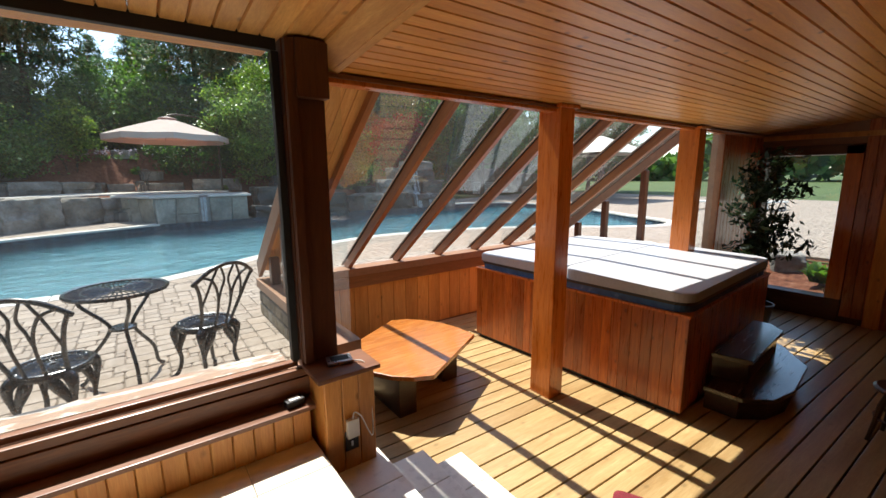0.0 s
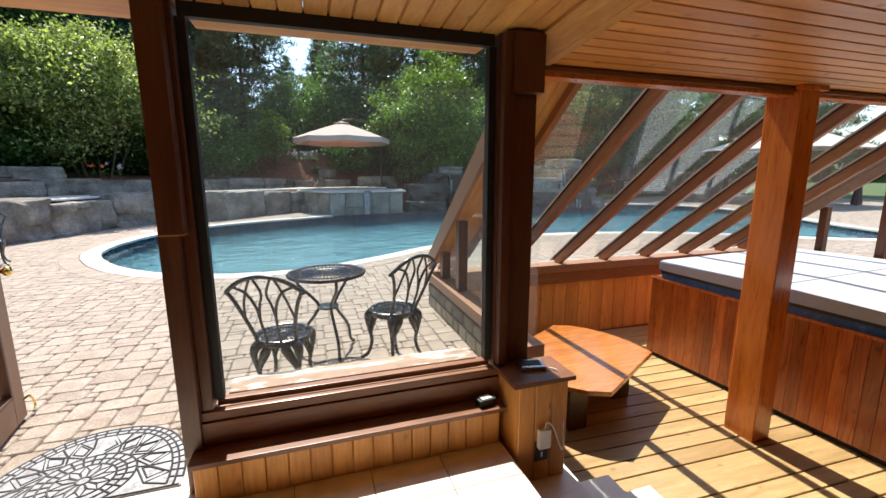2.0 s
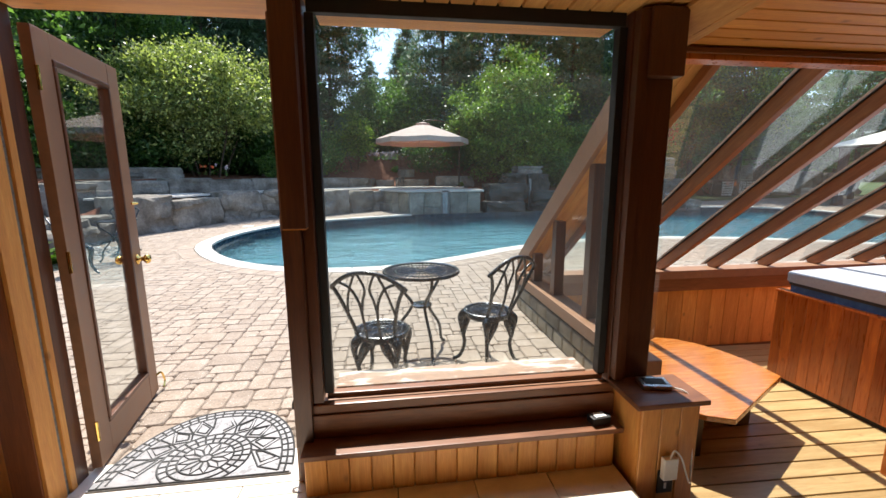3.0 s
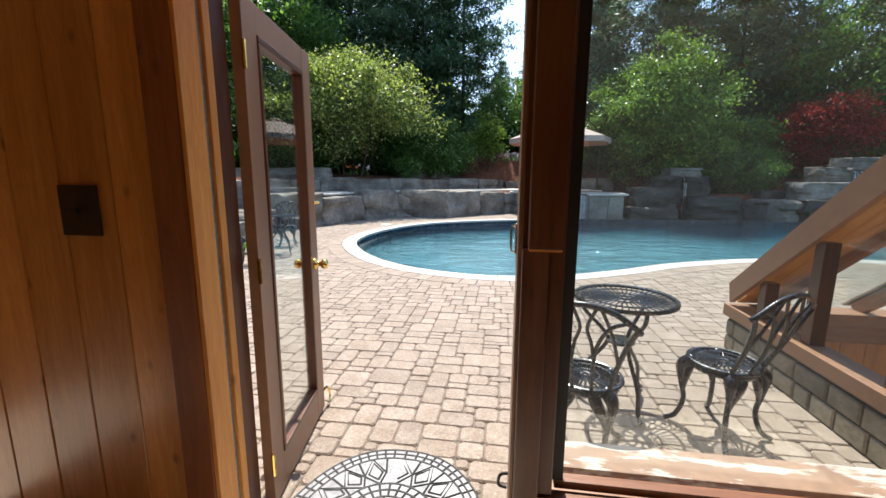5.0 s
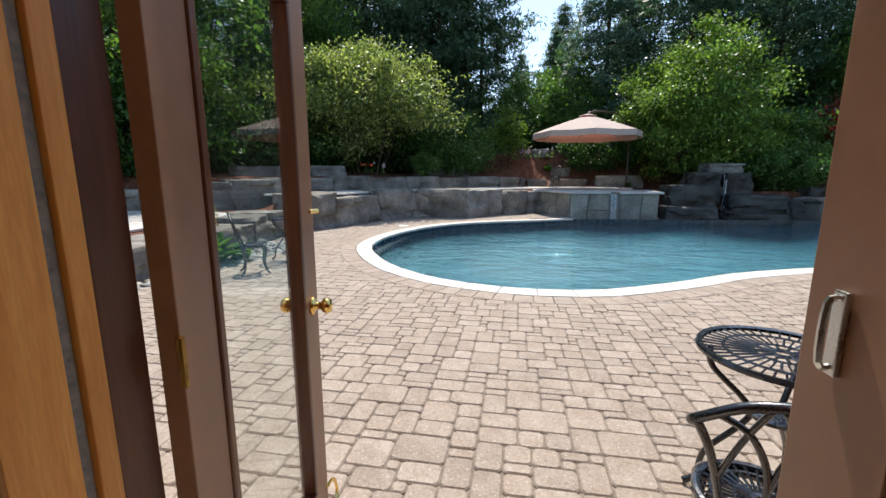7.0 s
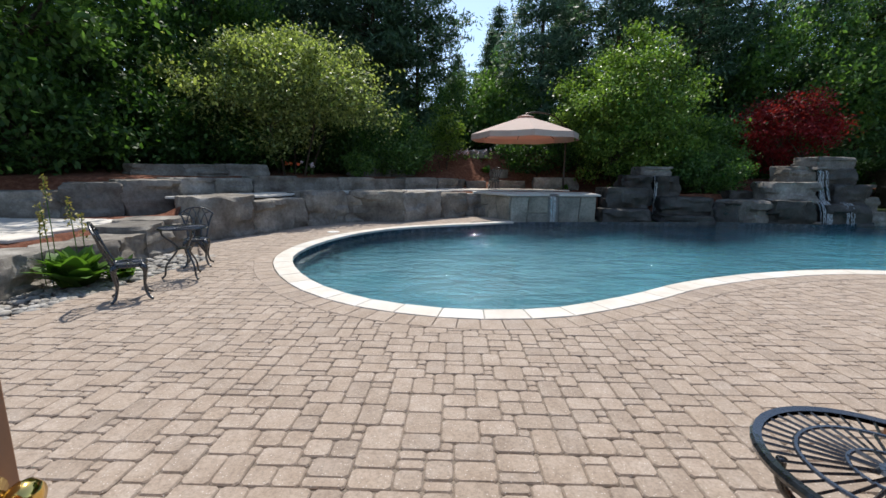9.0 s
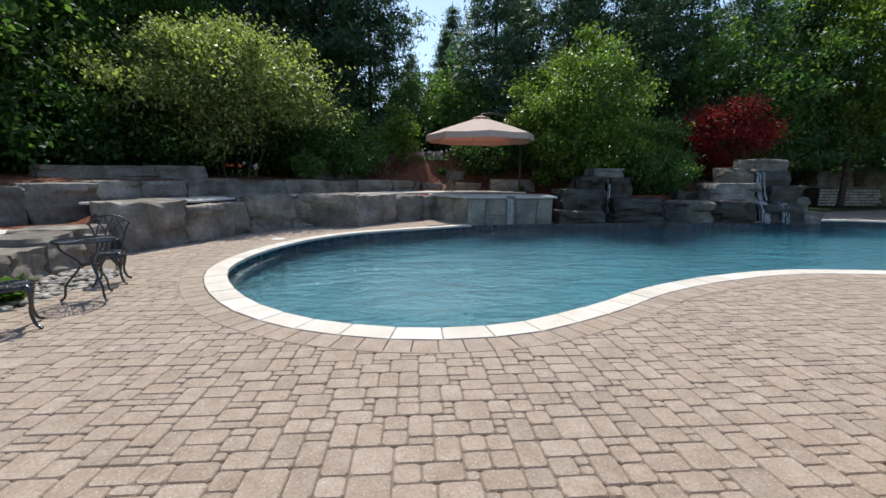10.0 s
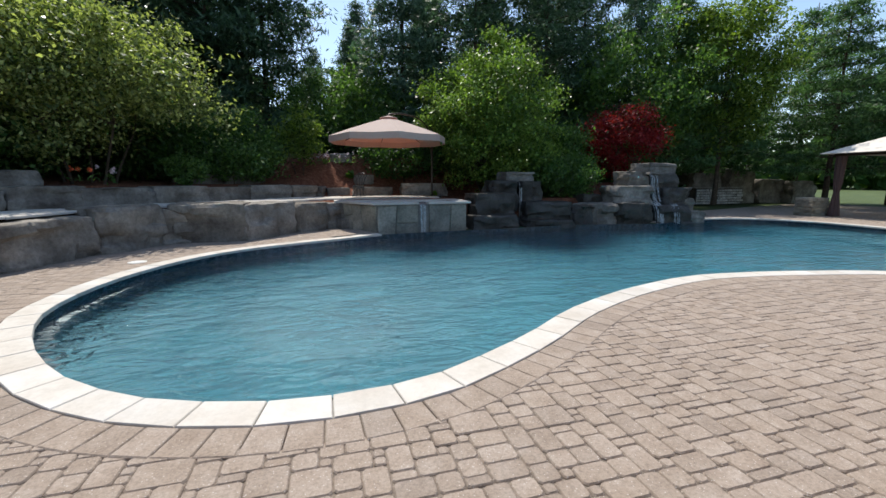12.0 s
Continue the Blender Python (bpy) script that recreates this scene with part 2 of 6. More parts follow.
BLACK = plain("black_rubber", (0.015, 0.014, 0.013), 0.6, spots=0.1)
IRON = plain("cast_iron_black", (0.014, 0.016, 0.02), 0.28, 0.0, spots=0.2, scale=60, bumps=0.25, coat=0.7)
BRASS = plain("polished_brass", (0.85, 0.58, 0.17), 0.12, 1.0, spots=0.05, bumps=0.02)
STEEL = plain("steel", (0.6, 0.6, 0.58), 0.3, 1.0, spots=0.05)
TILE_BEIGE = plain("beige_tile", (0.78, 0.70, 0.58), 0.35, spots=0.06, scale=10, bumps=0.05)
TILE = plain("cream_tile", (0.80, 0.76, 0.68), 0.3, spots=0.05, scale=12, bumps=0.05)
VINYL = plain("grey_vinyl", (0.43, 0.435, 0.45), 0.45, spots=0.05, scale=40, bumps=0.12)
VINYL_DARK = plain("dark_vinyl", (0.035, 0.035, 0.04), 0.4, spots=0.1)
BLUE = plain("blue_acrylic", (0.07, 0.17, 0.38), 0.2, spots=0.15, scale=9)
WHITE = plain("white_plastic", (0.75, 0.73, 0.68), 0.35, spots=0.04)
RED_MAT = plain("red_rug", (0.22, 0.02, 0.03), 0.95, spots=0.3, scale=200, bumps=0.6)
GLASS = glass_pane_mat("window_glass")
WATER = water_mat("pool_water")
BASIN = basin_mat("pool_plaster")
WATERLINE = plain("waterline_tile", (0.016, 0.042, 0.068), 0.25, spots=0.3, scale=9)
PAVER = stone("paver_concrete", ((0.335, 0.262, 0.205), (0.405, 0.325, 0.26), (0.465, 0.385, 0.32)), 6.0, False, 0.9, 0.15, 0.45)
PAVER_I = stone("paver_concrete_far", ((0.335, 0.262, 0.205), (0.405, 0.325, 0.26), (0.465, 0.385, 0.32)), 6.0, True, 0.9, 0.15, 0.45)
for _m in (PAVER, PAVER_I):  # light quartz flecks
    _nt = _m.node_tree
    _vec, _ = coords(_nt, (1, 1, 1), False)
    _v = nd(_nt, "TexVoronoi", Scale=42.0)
    _nt.links.new(_vec, _v.inputs["Vector"])
    _mask = ramp(_nt, _v.outputs["Distance"], [(0.10, (0.75, 0.75, 0.75)), (0.16, (0, 0, 0))])
    _b = _nt.nodes["Principled BSDF"].inputs["Base Color"]
    _nt.links.new(mix(_nt, "MIX", _mask, _b.links[0].from_socket, (0.66, 0.60, 0.54)), _b)
SAND = plain("joint_sand", (0.24, 0.19, 0.145), 0.95, spots=0.3, scale=120, bumps=0.5)
COPING = stone("limestone_coping", ((0.53, 0.475, 0.405), (0.61, 0.565, 0.50), (0.66, 0.63, 0.585)), 2.0, False, 0.85, 0.12, 0.15, 0.3)
ROCK = stone("grey_limestone", ((0.125, 0.106, 0.09), (0.26, 0.236, 0.205), (0.46, 0.43, 0.385)), 1.6, False, 0.9, 0.3, 0.9)
ROCK_WET = stone("wet_rock", ((0.03, 0.027, 0.024), (0.072, 0.066, 0.058), (0.14, 0.13, 0.115)), 1.8, False, 0.5, 0.3, 0.8)
VENEER = stone("stone_veneer", ((0.22, 0.19, 0.14), (0.40, 0.36, 0.28), (0.52, 0.47, 0.38)), 2.5, False, 0.85, 0.35, 0.6)
MORTAR = plain("mortar", (0.25, 0.235, 0.21), 0.95, spots=0.2, scale=60, bumps=0.4)
MULCH = stone("red_mulch", ((0.10, 0.035, 0.02), (0.21, 0.075, 0.04), (0.33, 0.15, 0.09)), 9.0, False, 0.95, 0.0, 1.0)
GRASS = stone("lawn", ((0.055, 0.08, 0.026), (0.085, 0.12, 0.038), (0.12, 0.15, 0.055)), 1.2, False, 0.95, 0.0, 0.8)
GRAVEL = stone("river_pebbles", ((0.24, 0.22, 0.20), (0.42, 0.40, 0.37), (0.60, 0.57, 0.53)), 4.0, True, 0.8, 0.45, 0.2)
BARK = stone("bark", ((0.045, 0.032, 0.022), (0.09, 0.066, 0.045), (0.14, 0.11, 0.08)), 6.0, False, 0.95, 0.1, 1.0)
CANVAS = plain("umbrella_canvas", (0.64, 0.53, 0.46), 0.85, spots=0.06, scale=40)
_nt = CANVAS.node_tree
_tr, _mx = _nt.nodes.new("ShaderNodeBsdfTranslucent"), _nt.nodes.new("ShaderNodeMixShader")
_tr.inputs[0].default_value = (0.75, 0.36, 0.22, 1)
_mx.inputs[0].default_value = 0.3
_nt.links.new(_nt.nodes["Principled BSDF"].outputs[0], _mx.inputs[1])
_nt.links.new(_tr.outputs[0], _mx.inputs[2])
_nt.links.new(_mx.outputs[0], _nt.nodes["Material Output"].inputs[0])
CANOPY = plain("gazebo_canopy", (0.72, 0.66, 0.56), 0.85, spots=0.05, scale=25)
CURTAIN = plain("brown_curtain", (0.09, 0.055, 0.05), 0.9, spots=0.15, scale=30)
L_PINE = leaf("pine_needles", (0.03, 0.062, 0.035), (0.14, 0.235, 0.135), 0.35, 0.5, (1.2, 1.4, 0.95))
L_SPRUCE = leaf("spruce_needles", (0.035, 0.075, 0.05), (0.16, 0.26, 0.17), 0.35, 0.5, (1.2, 1.4, 1.0))
L_LARCH = leaf("layered_pine_needles", (0.035, 0.085, 0.03), (0.14, 0.25, 0.10), 0.36, 0.5, (1.3, 1.5, 0.85))
L_OAK = leaf("broad_leaves", (0.03, 0.075, 0.022), (0.165, 0.28, 0.08), 0.42, 0.42)
L_YELLOW = leaf("yellow_green_leaves", (0.03, 0.07, 0.014), (0.24, 0.34, 0.07), 0.42, 0.42, (1.6, 1.7, 0.7))
L_BRIGHT = leaf("bright_green_leaves", (0.035, 0.085, 0.016), (0.27, 0.40, 0.085), 0.3, 0.4, (1.6, 1.7, 0.75))
L_SILVER = leaf("pale_green_leaves", (0.04, 0.075, 0.025), (0.48, 0.52, 0.21), 0.38, 0.4)
L_RED = leaf("red_maple_leaves", (0.13, 0.008, 0.012), (0.34, 0.03, 0.035), 0.4)
L_HOSTA = leaf("hosta_leaves", (0.05, 0.12, 0.02), (0.19, 0.32, 0.06), 0.35)
L_FIG = leaf("fig_leaves", (0.010, 0.022, 0.010), (0.05, 0.075, 0.035), 0.15, 0.35, (1.2, 1.3, 0.8))
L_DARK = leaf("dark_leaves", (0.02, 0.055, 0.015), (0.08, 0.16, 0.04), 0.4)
FLOWER = plain("orange_petals", (0.75, 0.12, 0.03), 0.7)
FLOWER_W = plain("pale_petals", (0.75, 0.60, 0.62), 0.7)


# ---- mesh helpers ----
def mesh_from(name, verts, faces, material, smooth=False):
    me = bpy.data.meshes.new(name)
    me.from_pydata(verts, [], faces)
    me.materials.append(material)
    if smooth:
        me.polygons.foreach_set("use_smooth", [True] * len(me.polygons))
    me.update()
    return me


def part(name, bm, material, parent=None, label="", smooth=False):
    """Links a bmesh (or a mesh) as one mesh object under a thing or a part."""
    if isinstance(bm, bpy.types.Mesh):
        me = bm
    else:
        me = bpy.data.meshes.new(name)
        bmesh.ops.recalc_face_normals(bm, faces=bm.faces[:])
        bm.to_mesh(me)
        bm.free()
        me.materials.append(material)
        if smooth:
            me.polygons.foreach_set("use_smooth", [True] * len(me.polygons))
    ob = new(name, me)
    ob.parent = parent
    if label:
        tagged(ob, label)
    return ob


def thing(name, label, category, group="", kind="", at=None):
    ob = new(name)
    ob.empty_display_size = 0.1
    if at is not None:
        ob.matrix_world = at
    return tagged(ob, label, category, group, kind)


def box(x0, y0, z0, x1, y1, z1, bevel=0.0, bm=None, m=None):
    bm = bm or bmesh.new()
    mat = Matrix.Translation(((x0 + x1) / 2, (y0 + y1) / 2, (z0 + z1) / 2)) @ Matrix.Diagonal((abs(x1 - x0), abs(y1 - y0), abs(z1 - z0), 1))
    if m is not None:
        mat = m @ mat
    vs = bmesh.ops.create_cube(bm, size=1, matrix=mat)["verts"]
    if bevel:
        es = list({e for v in vs for e in v.link_edges})
        bmesh.ops.bevel(bm, geom=es, offset=bevel, segments=2, profile=0.6, affect="EDGES")
    return bm


def prism(poly, z0, z1, bevel=0.0, bm=None):
    bm = bm or bmesh.new()
    n = len(poly)
    lo = [bm.verts.new((x, y, z0)) for x, y in poly]
    hi = [bm.verts.new((x, y, z1)) for x, y in poly]
    bm.faces.new(lo[::-1])
    top = bm.faces.new(hi)
    for i in range(n):
        bm.faces.new((lo[i], lo[(i + 1) % n], hi[(i + 1) % n], hi[i]))
    if bevel:
        bmesh.ops.bevel(bm, geom=list(top.edges), offset=bevel, segments=2, profile=0.6, affect="EDGES")
    return bm


def tube(pts, r, seg=8, bm=None, closed=False, flat=1.0):
    """A rod along points; r may be one radius or one for each point."""
    bm = bm or bmesh.new()
    pts = [Vector(p) for p in pts]
    n = len(pts)
    rs = r if isinstance(r, (list, tuple)) else [r] * n
    rings, side = [], None
    for i, p in enumerate(pts):
        a, b = pts[(i - 1) % n if closed else max(i - 1, 0)], pts[(i + 1) % n if closed else min(i + 1, n - 1)]
        d = (b - a).normalized()
        if side is None:
            side = d.cross(Vector((0, 0, 1)) if abs(d.z) < 0.9 else Vector((1, 0, 0))).normalized()
        side = (side - d * side.dot(d)).normalized()
        up = d.cross(side)
        rings.append([bm.verts.new(p + (side * math.cos(q) + up * math.sin(q) * flat) * rs[i]) for q in (k * math.tau / seg for k in range(seg))])
    for i in range(n if closed else n - 1):
        a, b = rings[i], rings[(i + 1) % n]
        for k in range(seg):
            bm.faces.new((a[k], a[(k + 1) % seg], b[(k + 1) % seg], b[k]))
    if not closed:
        bm.faces.new(rings[0][::-1])
        bm.faces.new(rings[-1])
    return bm


def lathe(profile, seg=24, bm=None, centre=(0, 0, 0)):
    bm = bm or bmesh.new()
    c = Vector(centre)
    rings = [[bm.verts.new(c + Vector((max(r, 1e-4) * math.cos(k * math.tau / seg), max(r, 1e-4) * math.sin(k * math.tau / seg), z))) for k in range(seg)] for r, z in profile]
    for a, b in zip(rings, rings[1:]):
        for k in range(seg):
            bm.faces.new((a[k], a[(k + 1) % seg], b[(k + 1) % seg], b[k]))
    bm.faces.new(rings[0][::-1])
    bm.faces.new(rings[-1])
    return bm


def curve(points, steps=6, closed=False):
    """Catmull-Rom points through the given ones."""
    P = [Vector(p) for p in points]
    n, out = len(P), []
    for i in range(n if closed else n - 1):
        a, b, c, d = (P[(i + k) % n] if closed else P[min(max(i + k, 0), n - 1)] for k in (-1, 0, 1, 2))
        for s in range(steps):
            t = s / steps
            out.append(0.5 * ((2 * b) + (c - a) * t + (2 * a - 5 * b + 4 * c - d) * t * t + (3 * b - a - 3 * c + d) * t ** 3))
    if not closed:
        out.append(P[-1])
    return out


PIECES = {}


def piece_mesh(w, d, h, ch, material, key=""):
    """A chamfered block, open below, its origin in the middle of its base."""
    k = (round(w, 3), round(d, 3), round(h, 3), round(ch, 4), material.name, key)
    if k not in PIECES:
        x, y = w / 2, d / 2
        v = [(sx * x, sy * y, 0) for sx, sy in ((-1, -1), (1, -1), (1, 1), (-1, 1))]
        v += [(p[0], p[1], h - ch) for p in v[:4]]
        v += [(sx * (x - ch), sy * (y - ch), h) for sx, sy in ((-1, -1), (1, -1), (1, 1), (-1, 1))]
        f = [(8, 9, 10, 11), (3, 2, 1, 0)]
        for a in (0, 4):
            f += [(a + i, a + (i + 1) % 4, a + 4 + (i + 1) % 4, a + 4 + i) for i in range(4)]
        PIECES[k] = mesh_from("piece", v, f, material)
    return PIECES[k]


def piece(name, me, parent, m):
    ob = new(name, me)
    ob.parent = parent
    ob.matrix_local = m
    return ob


def boards(parent, x0, x1, z0, z1, y, facing, material, width=0.09, thick=0.018, name="plank", axis="x"):
    """Upright tongue-and-groove boards on a wall that runs along x (or y): each board is a piece."""
    n = max(1, round((x1 - x0) / width))
    w = (x1 - x0) / n
    me = PIECES.setdefault(("b", round(w, 4), round(z1 - z0, 3), material.name), box(-w / 2 + 0.0018, 0, 0, w / 2 - 0.0018, thick, z1 - z0, 0.0))
    if isinstance(me, bmesh.types.BMesh):
        bmesh.ops.bevel(me, geom=[e for e in me.edges if abs(e.verts[0].co.z - e.verts[1].co.z) > 0.01], offset=0.004, segments=1, affect="EDGES")
        mesh = bpy.data.meshes.new("plank")
        me.to_mesh(mesh)
        me.free()
        mesh.materials.append(material)
        PIECES[("b", round(w, 4), round(z1 - z0, 3), material.name)] = me = mesh
    for i in range(n):
        c = x0 + (i + 0.5) * w
        turn = 0 if facing > 0 else 180
        m = pose(c, y, z0, 0, 0, turn) if axis == "x" else pose(y, c, z0, 0, 0, turn - 90)
        piece(name, me, parent, m)


def structure(name, bm, material, label, category):
    return tagged(part(name, bm, material), label, category, kind="structure")


# ---- house: floors, walls, ceiling ----
DZ = -0.64                     # deck level; the patio is 0
XW, XE, YS = -4.0, 8.1, -4.0   # inner faces of the west, east and south walls
YN = 2.05                      # inner face of the window wall
KX0, KX1, KY = 1.24, 6.2, 4.55  # the glazed bay: its ends and the inner face of its knee wall


def ceil_z(y, base=2.075):
    return base + 0.10 * (2.15 - y)


# landing and steps in cream tile
landing = structure("floor_landing", box(XW, YS, -0.2, 0.76, 2.28, -0.012), MORTAR, "cream tiled landing inside the patio door", "floor")
for i in range(13):
    for j in range(21):
        w, d = (0.76 - XW) / 13, (2.27 - YS) / 21
        piece("tile", piece_mesh(w - 0.004, d - 0.004, 0.012, 0.0015, TILE_BEIGE), landing, pose(XW + (i + 0.5) * w, YS + (j + 0.5) * d, -0.012))
stairs = structure("stairs", box(0.76, -1.2, -0.9, 0.77, 1.86, -0.02), MORTAR, "three cream tiled steps down to the deck", "stairs")
for k, x1 in enumerate((1.12, 1.45, 1.78)):
    zt = -0.16 * (k + 1)
    tread = part("step", box(0.77 if k == 0 else (1.12, 1.45)[k - 1], -1.2, -0.9, x1, 1.86, zt - 0.012), MORTAR, stairs)
    x0 = 0.77 if k == 0 else (1.12, 1.45)[k - 1]
    for j in range(10):
        d = 3.06 / 10
        piece("tile", piece_mesh(x1 - x0 - 0.003, d - 0.004, 0.012, 0.002, TILE), tread, pose((x0 + x1) / 2, -1.2 + (j + 0.5) * d, zt - 0.012))

# deck
deck = structure("floor_deck", box(0.76, YS, DZ - 0.2, XE, KY + 0.02, DZ - 0.045), DARK_WOOD, "wooden deck floor of long sunlit planks", "floor")
pw = 0.155
deck_me = {}
for i in range(int((KY + 0.3 - YS) / pw) + 1):
    y = YS + (i + 0.5) * pw
    if y > KY:
        continue
    xa = 1.79 if y < 1.9 else KX0 + 0.03
    xb = XE if y < 2.2 else KX1 - 0.02
    key = (xa, xb)
    if key not in deck_me:
        bm = box(0, -pw / 2 + 0.007, -0.04, xb - xa, pw / 2 - 0.007, 0, 0.004)
        deck_me[key] = bpy.data.meshes.new("plank")
        bm.to_mesh(deck_me[key])
        bm.free()
        deck_me[key].materials.append(DECK)
    piece("plank", deck_me[key], deck, pose(xa, y + 0.09, DZ, 0, 0, -2.2))

# ceilings: boards with open V joints, one mesh each
def ceiling_boards(name, x0, x1, y0, y1, along, width, material, label, base=2.075):
    v, f = [], []
    n = round(((y1 - y0) if along == "x" else (x1 - x0)) / width)
    for i in range(n):
        if along == "x":
            a, b = y0 + (y1 - y0) * i / n, y0 + (y1 - y0) * (i + 1) / n
            quad = [(x0, a), (x1, a), (x1, b), (x0, b)]
        else:
            a, b = x0 + (x1 - x0) * i / n, x0 + (x1 - x0) * (i + 1) / n
            quad = [(a, y0), (b, y0), (b, y1), (a, y1)]
        g, o = 0.006, len(v)
        cx, cy = (quad[0][0] + quad[2][0]) / 2, (quad[0][1] + quad[2][1]) / 2
        for dz, inset in ((0.03, 0.001), (0.013, 0.001), (0.0, g + 0.001)):
            for x, y in quad:
                xx = x + math.copysign(inset, cx - x) * (along == "y")
                yy = y + math.copysign(inset, cy - y) * (along == "x")
                v.append((xx, yy, ceil_z(yy, base) + dz))
        f += [(o + 11, o + 10, o + 9, o + 8), (o, o + 1, o + 2, o + 3)]
        for q in (0, 4):
            f += [(o + q + 4 + k, o + q + 4 + (k + 1) % 4, o + q + (k + 1) % 4, o + q + k) for k in range(4)]
    return tagged(new(name, mesh_from(name, v, f, material)), label, "ceiling", kind="structure")


ceiling_boards("ceiling_room", 1.06, XE + 0.05, YS, 2.24, "x", 0.088, PINE_X, "sloping ceiling of knotty orange pine boards")
ceiling_boards("ceiling_landing", XW - 0.05, 0.98, YS, 2.16, "y", 0.105, PINE_Y, "pale knotty pine board ceiling over the landing", 2.165)
bm = bmesh.new()
hv = [bm.verts.new((x, y, ceil_z(y) + dz)) for y in (YS, 2.2) for x, dz in ((0.955, 0.07), (1.09, -0.016), (1.09, 0.12), (0.955, 0.12))]
for k in range(4):
    bm.faces.new((hv[k], hv[(k + 1) % 4], hv[4 + (k + 1) % 4], hv[4 + k]))
structure("trim_ceiling", bm, PINE_Y, "pine strip where the two board ceilings meet", "trim")
roof = structure("roof", prism([(XW - 0.5, YS - 0.5), (XE + 0.5, YS - 0.5), (XE + 0.5, 2.3), (XW - 0.5, 2.3)], 0, 0.12), DARK_WOOD, "brown shingled house roof", "roof")
roof.matrix_world = Matrix(((1, 0, 0, 0), (0, 1, 0, 0), (0, -0.10, 1, 2.42), (0, 0, 0, 1)))

# closing walls
structure("wall_west", box(XW - 0.2, YS, -0.2, XW, 2.05, 3.0), PINE, "pine board wall", "wall")
structure("wall_south", box(XW - 0.2, YS - 0.2, -0.9, XE + 0.2, YS, 3.0), PINE, "pine board wall", "wall")

# window wall, door side: boards west of the door
wall_n = structure("wall_north", box(-3.00, YN + 0.02, -0.2, -1.874, 2.21, 2.4), BROWN_PAINT, "pine board wall beside the patio door", "wall")
part("pier", box(XW - 0.2, YN + 0.02, -0.2, -3.92, 2.21, 2.4), BROWN_PAINT, wall_n)
part("lintel", box(-3.918, YN + 0.02, 2.10, -3.002, 2.21, 2.4), BROWN_PAINT, wall_n)
part("backing", box(-3.00, YN + 0.012, 0.0, -1.98, YN + 0.018, 2.2), DARK_WOOD, wall_n)
boards(wall_n, -3.00, -1.98, 0.0, 2.2, YN + 0.010, -1, PINE, 0.19)
part("corner_board", box(-1.99, 2.0, 0, -1.872, YN + 0.018, 2.18, 0.004), CORNER, wall_n, "dark reddish brown corner board")
part("casing", box(-1.87, 2.004, 0, -1.853, 2.10, 2.18, 0.003), PINE_LIGHT, wall_n, "pale unpainted pine casing")
part("shim", box(-1.87, 2.102, 0, -1.858, 2.118, 2.14, 0.001), MORTAR, wall_n)
part("door_stop", box(-1.87, 2.12, 0, -1.846, 2.155, 2.14, 0.003), PINE_LIGHT, wall_n)
part("jamb", box(-1.92, 2.157, 0, -1.850, 2.236, 2.14, 0.003), TRIM, wall_n, "dark brown outer jamb")
# unseen side light past the boards, added so daylight brightens them low down
w3 = structure("window_3", box(-3.918, 2.09, 0.0, -3.002, 2.17, 0.05, 0.004), TRIM_X, "unseen full-height side light, added to light the boards", "window")
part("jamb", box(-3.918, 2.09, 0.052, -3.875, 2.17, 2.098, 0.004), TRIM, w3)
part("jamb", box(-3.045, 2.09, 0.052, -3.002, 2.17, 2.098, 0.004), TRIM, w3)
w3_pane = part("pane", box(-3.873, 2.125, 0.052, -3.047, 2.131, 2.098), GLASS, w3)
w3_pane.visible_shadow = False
# head over the door
structure("trim_door_head", box(-1.852, 2.0, 2.14, -0.80, 2.27, 2.24, 0.004), PINE_LIGHT_X, "pale pine board above the patio door", "trim")
structure("door_sill", box(-1.85, 2.05, -0.011, -0.80, 2.30, 0.004, 0.003), TILE, "pale stone door threshold", "trim")

# window wall, window side
wall_w = structure("wall_window", box(-0.78, 2.06, -0.2, 0.98, 2.27, 0.36), BROWN_PAINT, "low wall below the big fixed window", "wall")
boards(wall_w, -0.76, 0.75, 0.0, 0.195, 1.955, -1, PINE_LIGHT, 0.10)
part("backing", box(-0.76, 1.956, -0.01, 0.75, 2.058, 0.205), PINE_LIGHT_X, wall_w)
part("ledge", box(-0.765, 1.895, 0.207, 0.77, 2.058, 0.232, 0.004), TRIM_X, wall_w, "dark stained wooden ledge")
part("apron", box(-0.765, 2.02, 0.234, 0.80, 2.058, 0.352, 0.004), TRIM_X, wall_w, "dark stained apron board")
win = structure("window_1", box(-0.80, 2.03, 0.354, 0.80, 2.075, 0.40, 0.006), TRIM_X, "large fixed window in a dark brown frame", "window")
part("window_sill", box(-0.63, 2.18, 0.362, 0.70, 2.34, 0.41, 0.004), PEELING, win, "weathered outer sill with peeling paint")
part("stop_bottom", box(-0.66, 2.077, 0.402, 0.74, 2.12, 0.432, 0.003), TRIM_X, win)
part("stop_top", box(-0.66, 2.077, 2.115, 0.74, 2.12, 2.20, 0.003), BLACK, win)
part("head", box(-0.63, 2.122, 2.122, 0.71, 2.26, 2.19, 0.003), PINE_LIGHT_X, win)
part("stop_left", box(-0.67, 2.077, 0.433, -0.632, 2.13, 2.113, 0.003), BLACK, win)
part("stop_right", box(0.712, 2.077, 0.433, 0.75, 2.13, 2.113, 0.003), BLACK, win)
pane = part("pane", box(-0.64, 2.14, 0.42, 0.72, 2.146, 2.125), GLASS, win)
pane.visible_shadow = False
part("jamb_right", box(0.752, 2.04, 0.402, 0.80, 2.20, 2.17, 0.004), TRIM, win)
part("jamb_left", box(-0.72, 2.04, 0.402, -0.672, 2.20, 2.17, 0.004), TRIM, win)
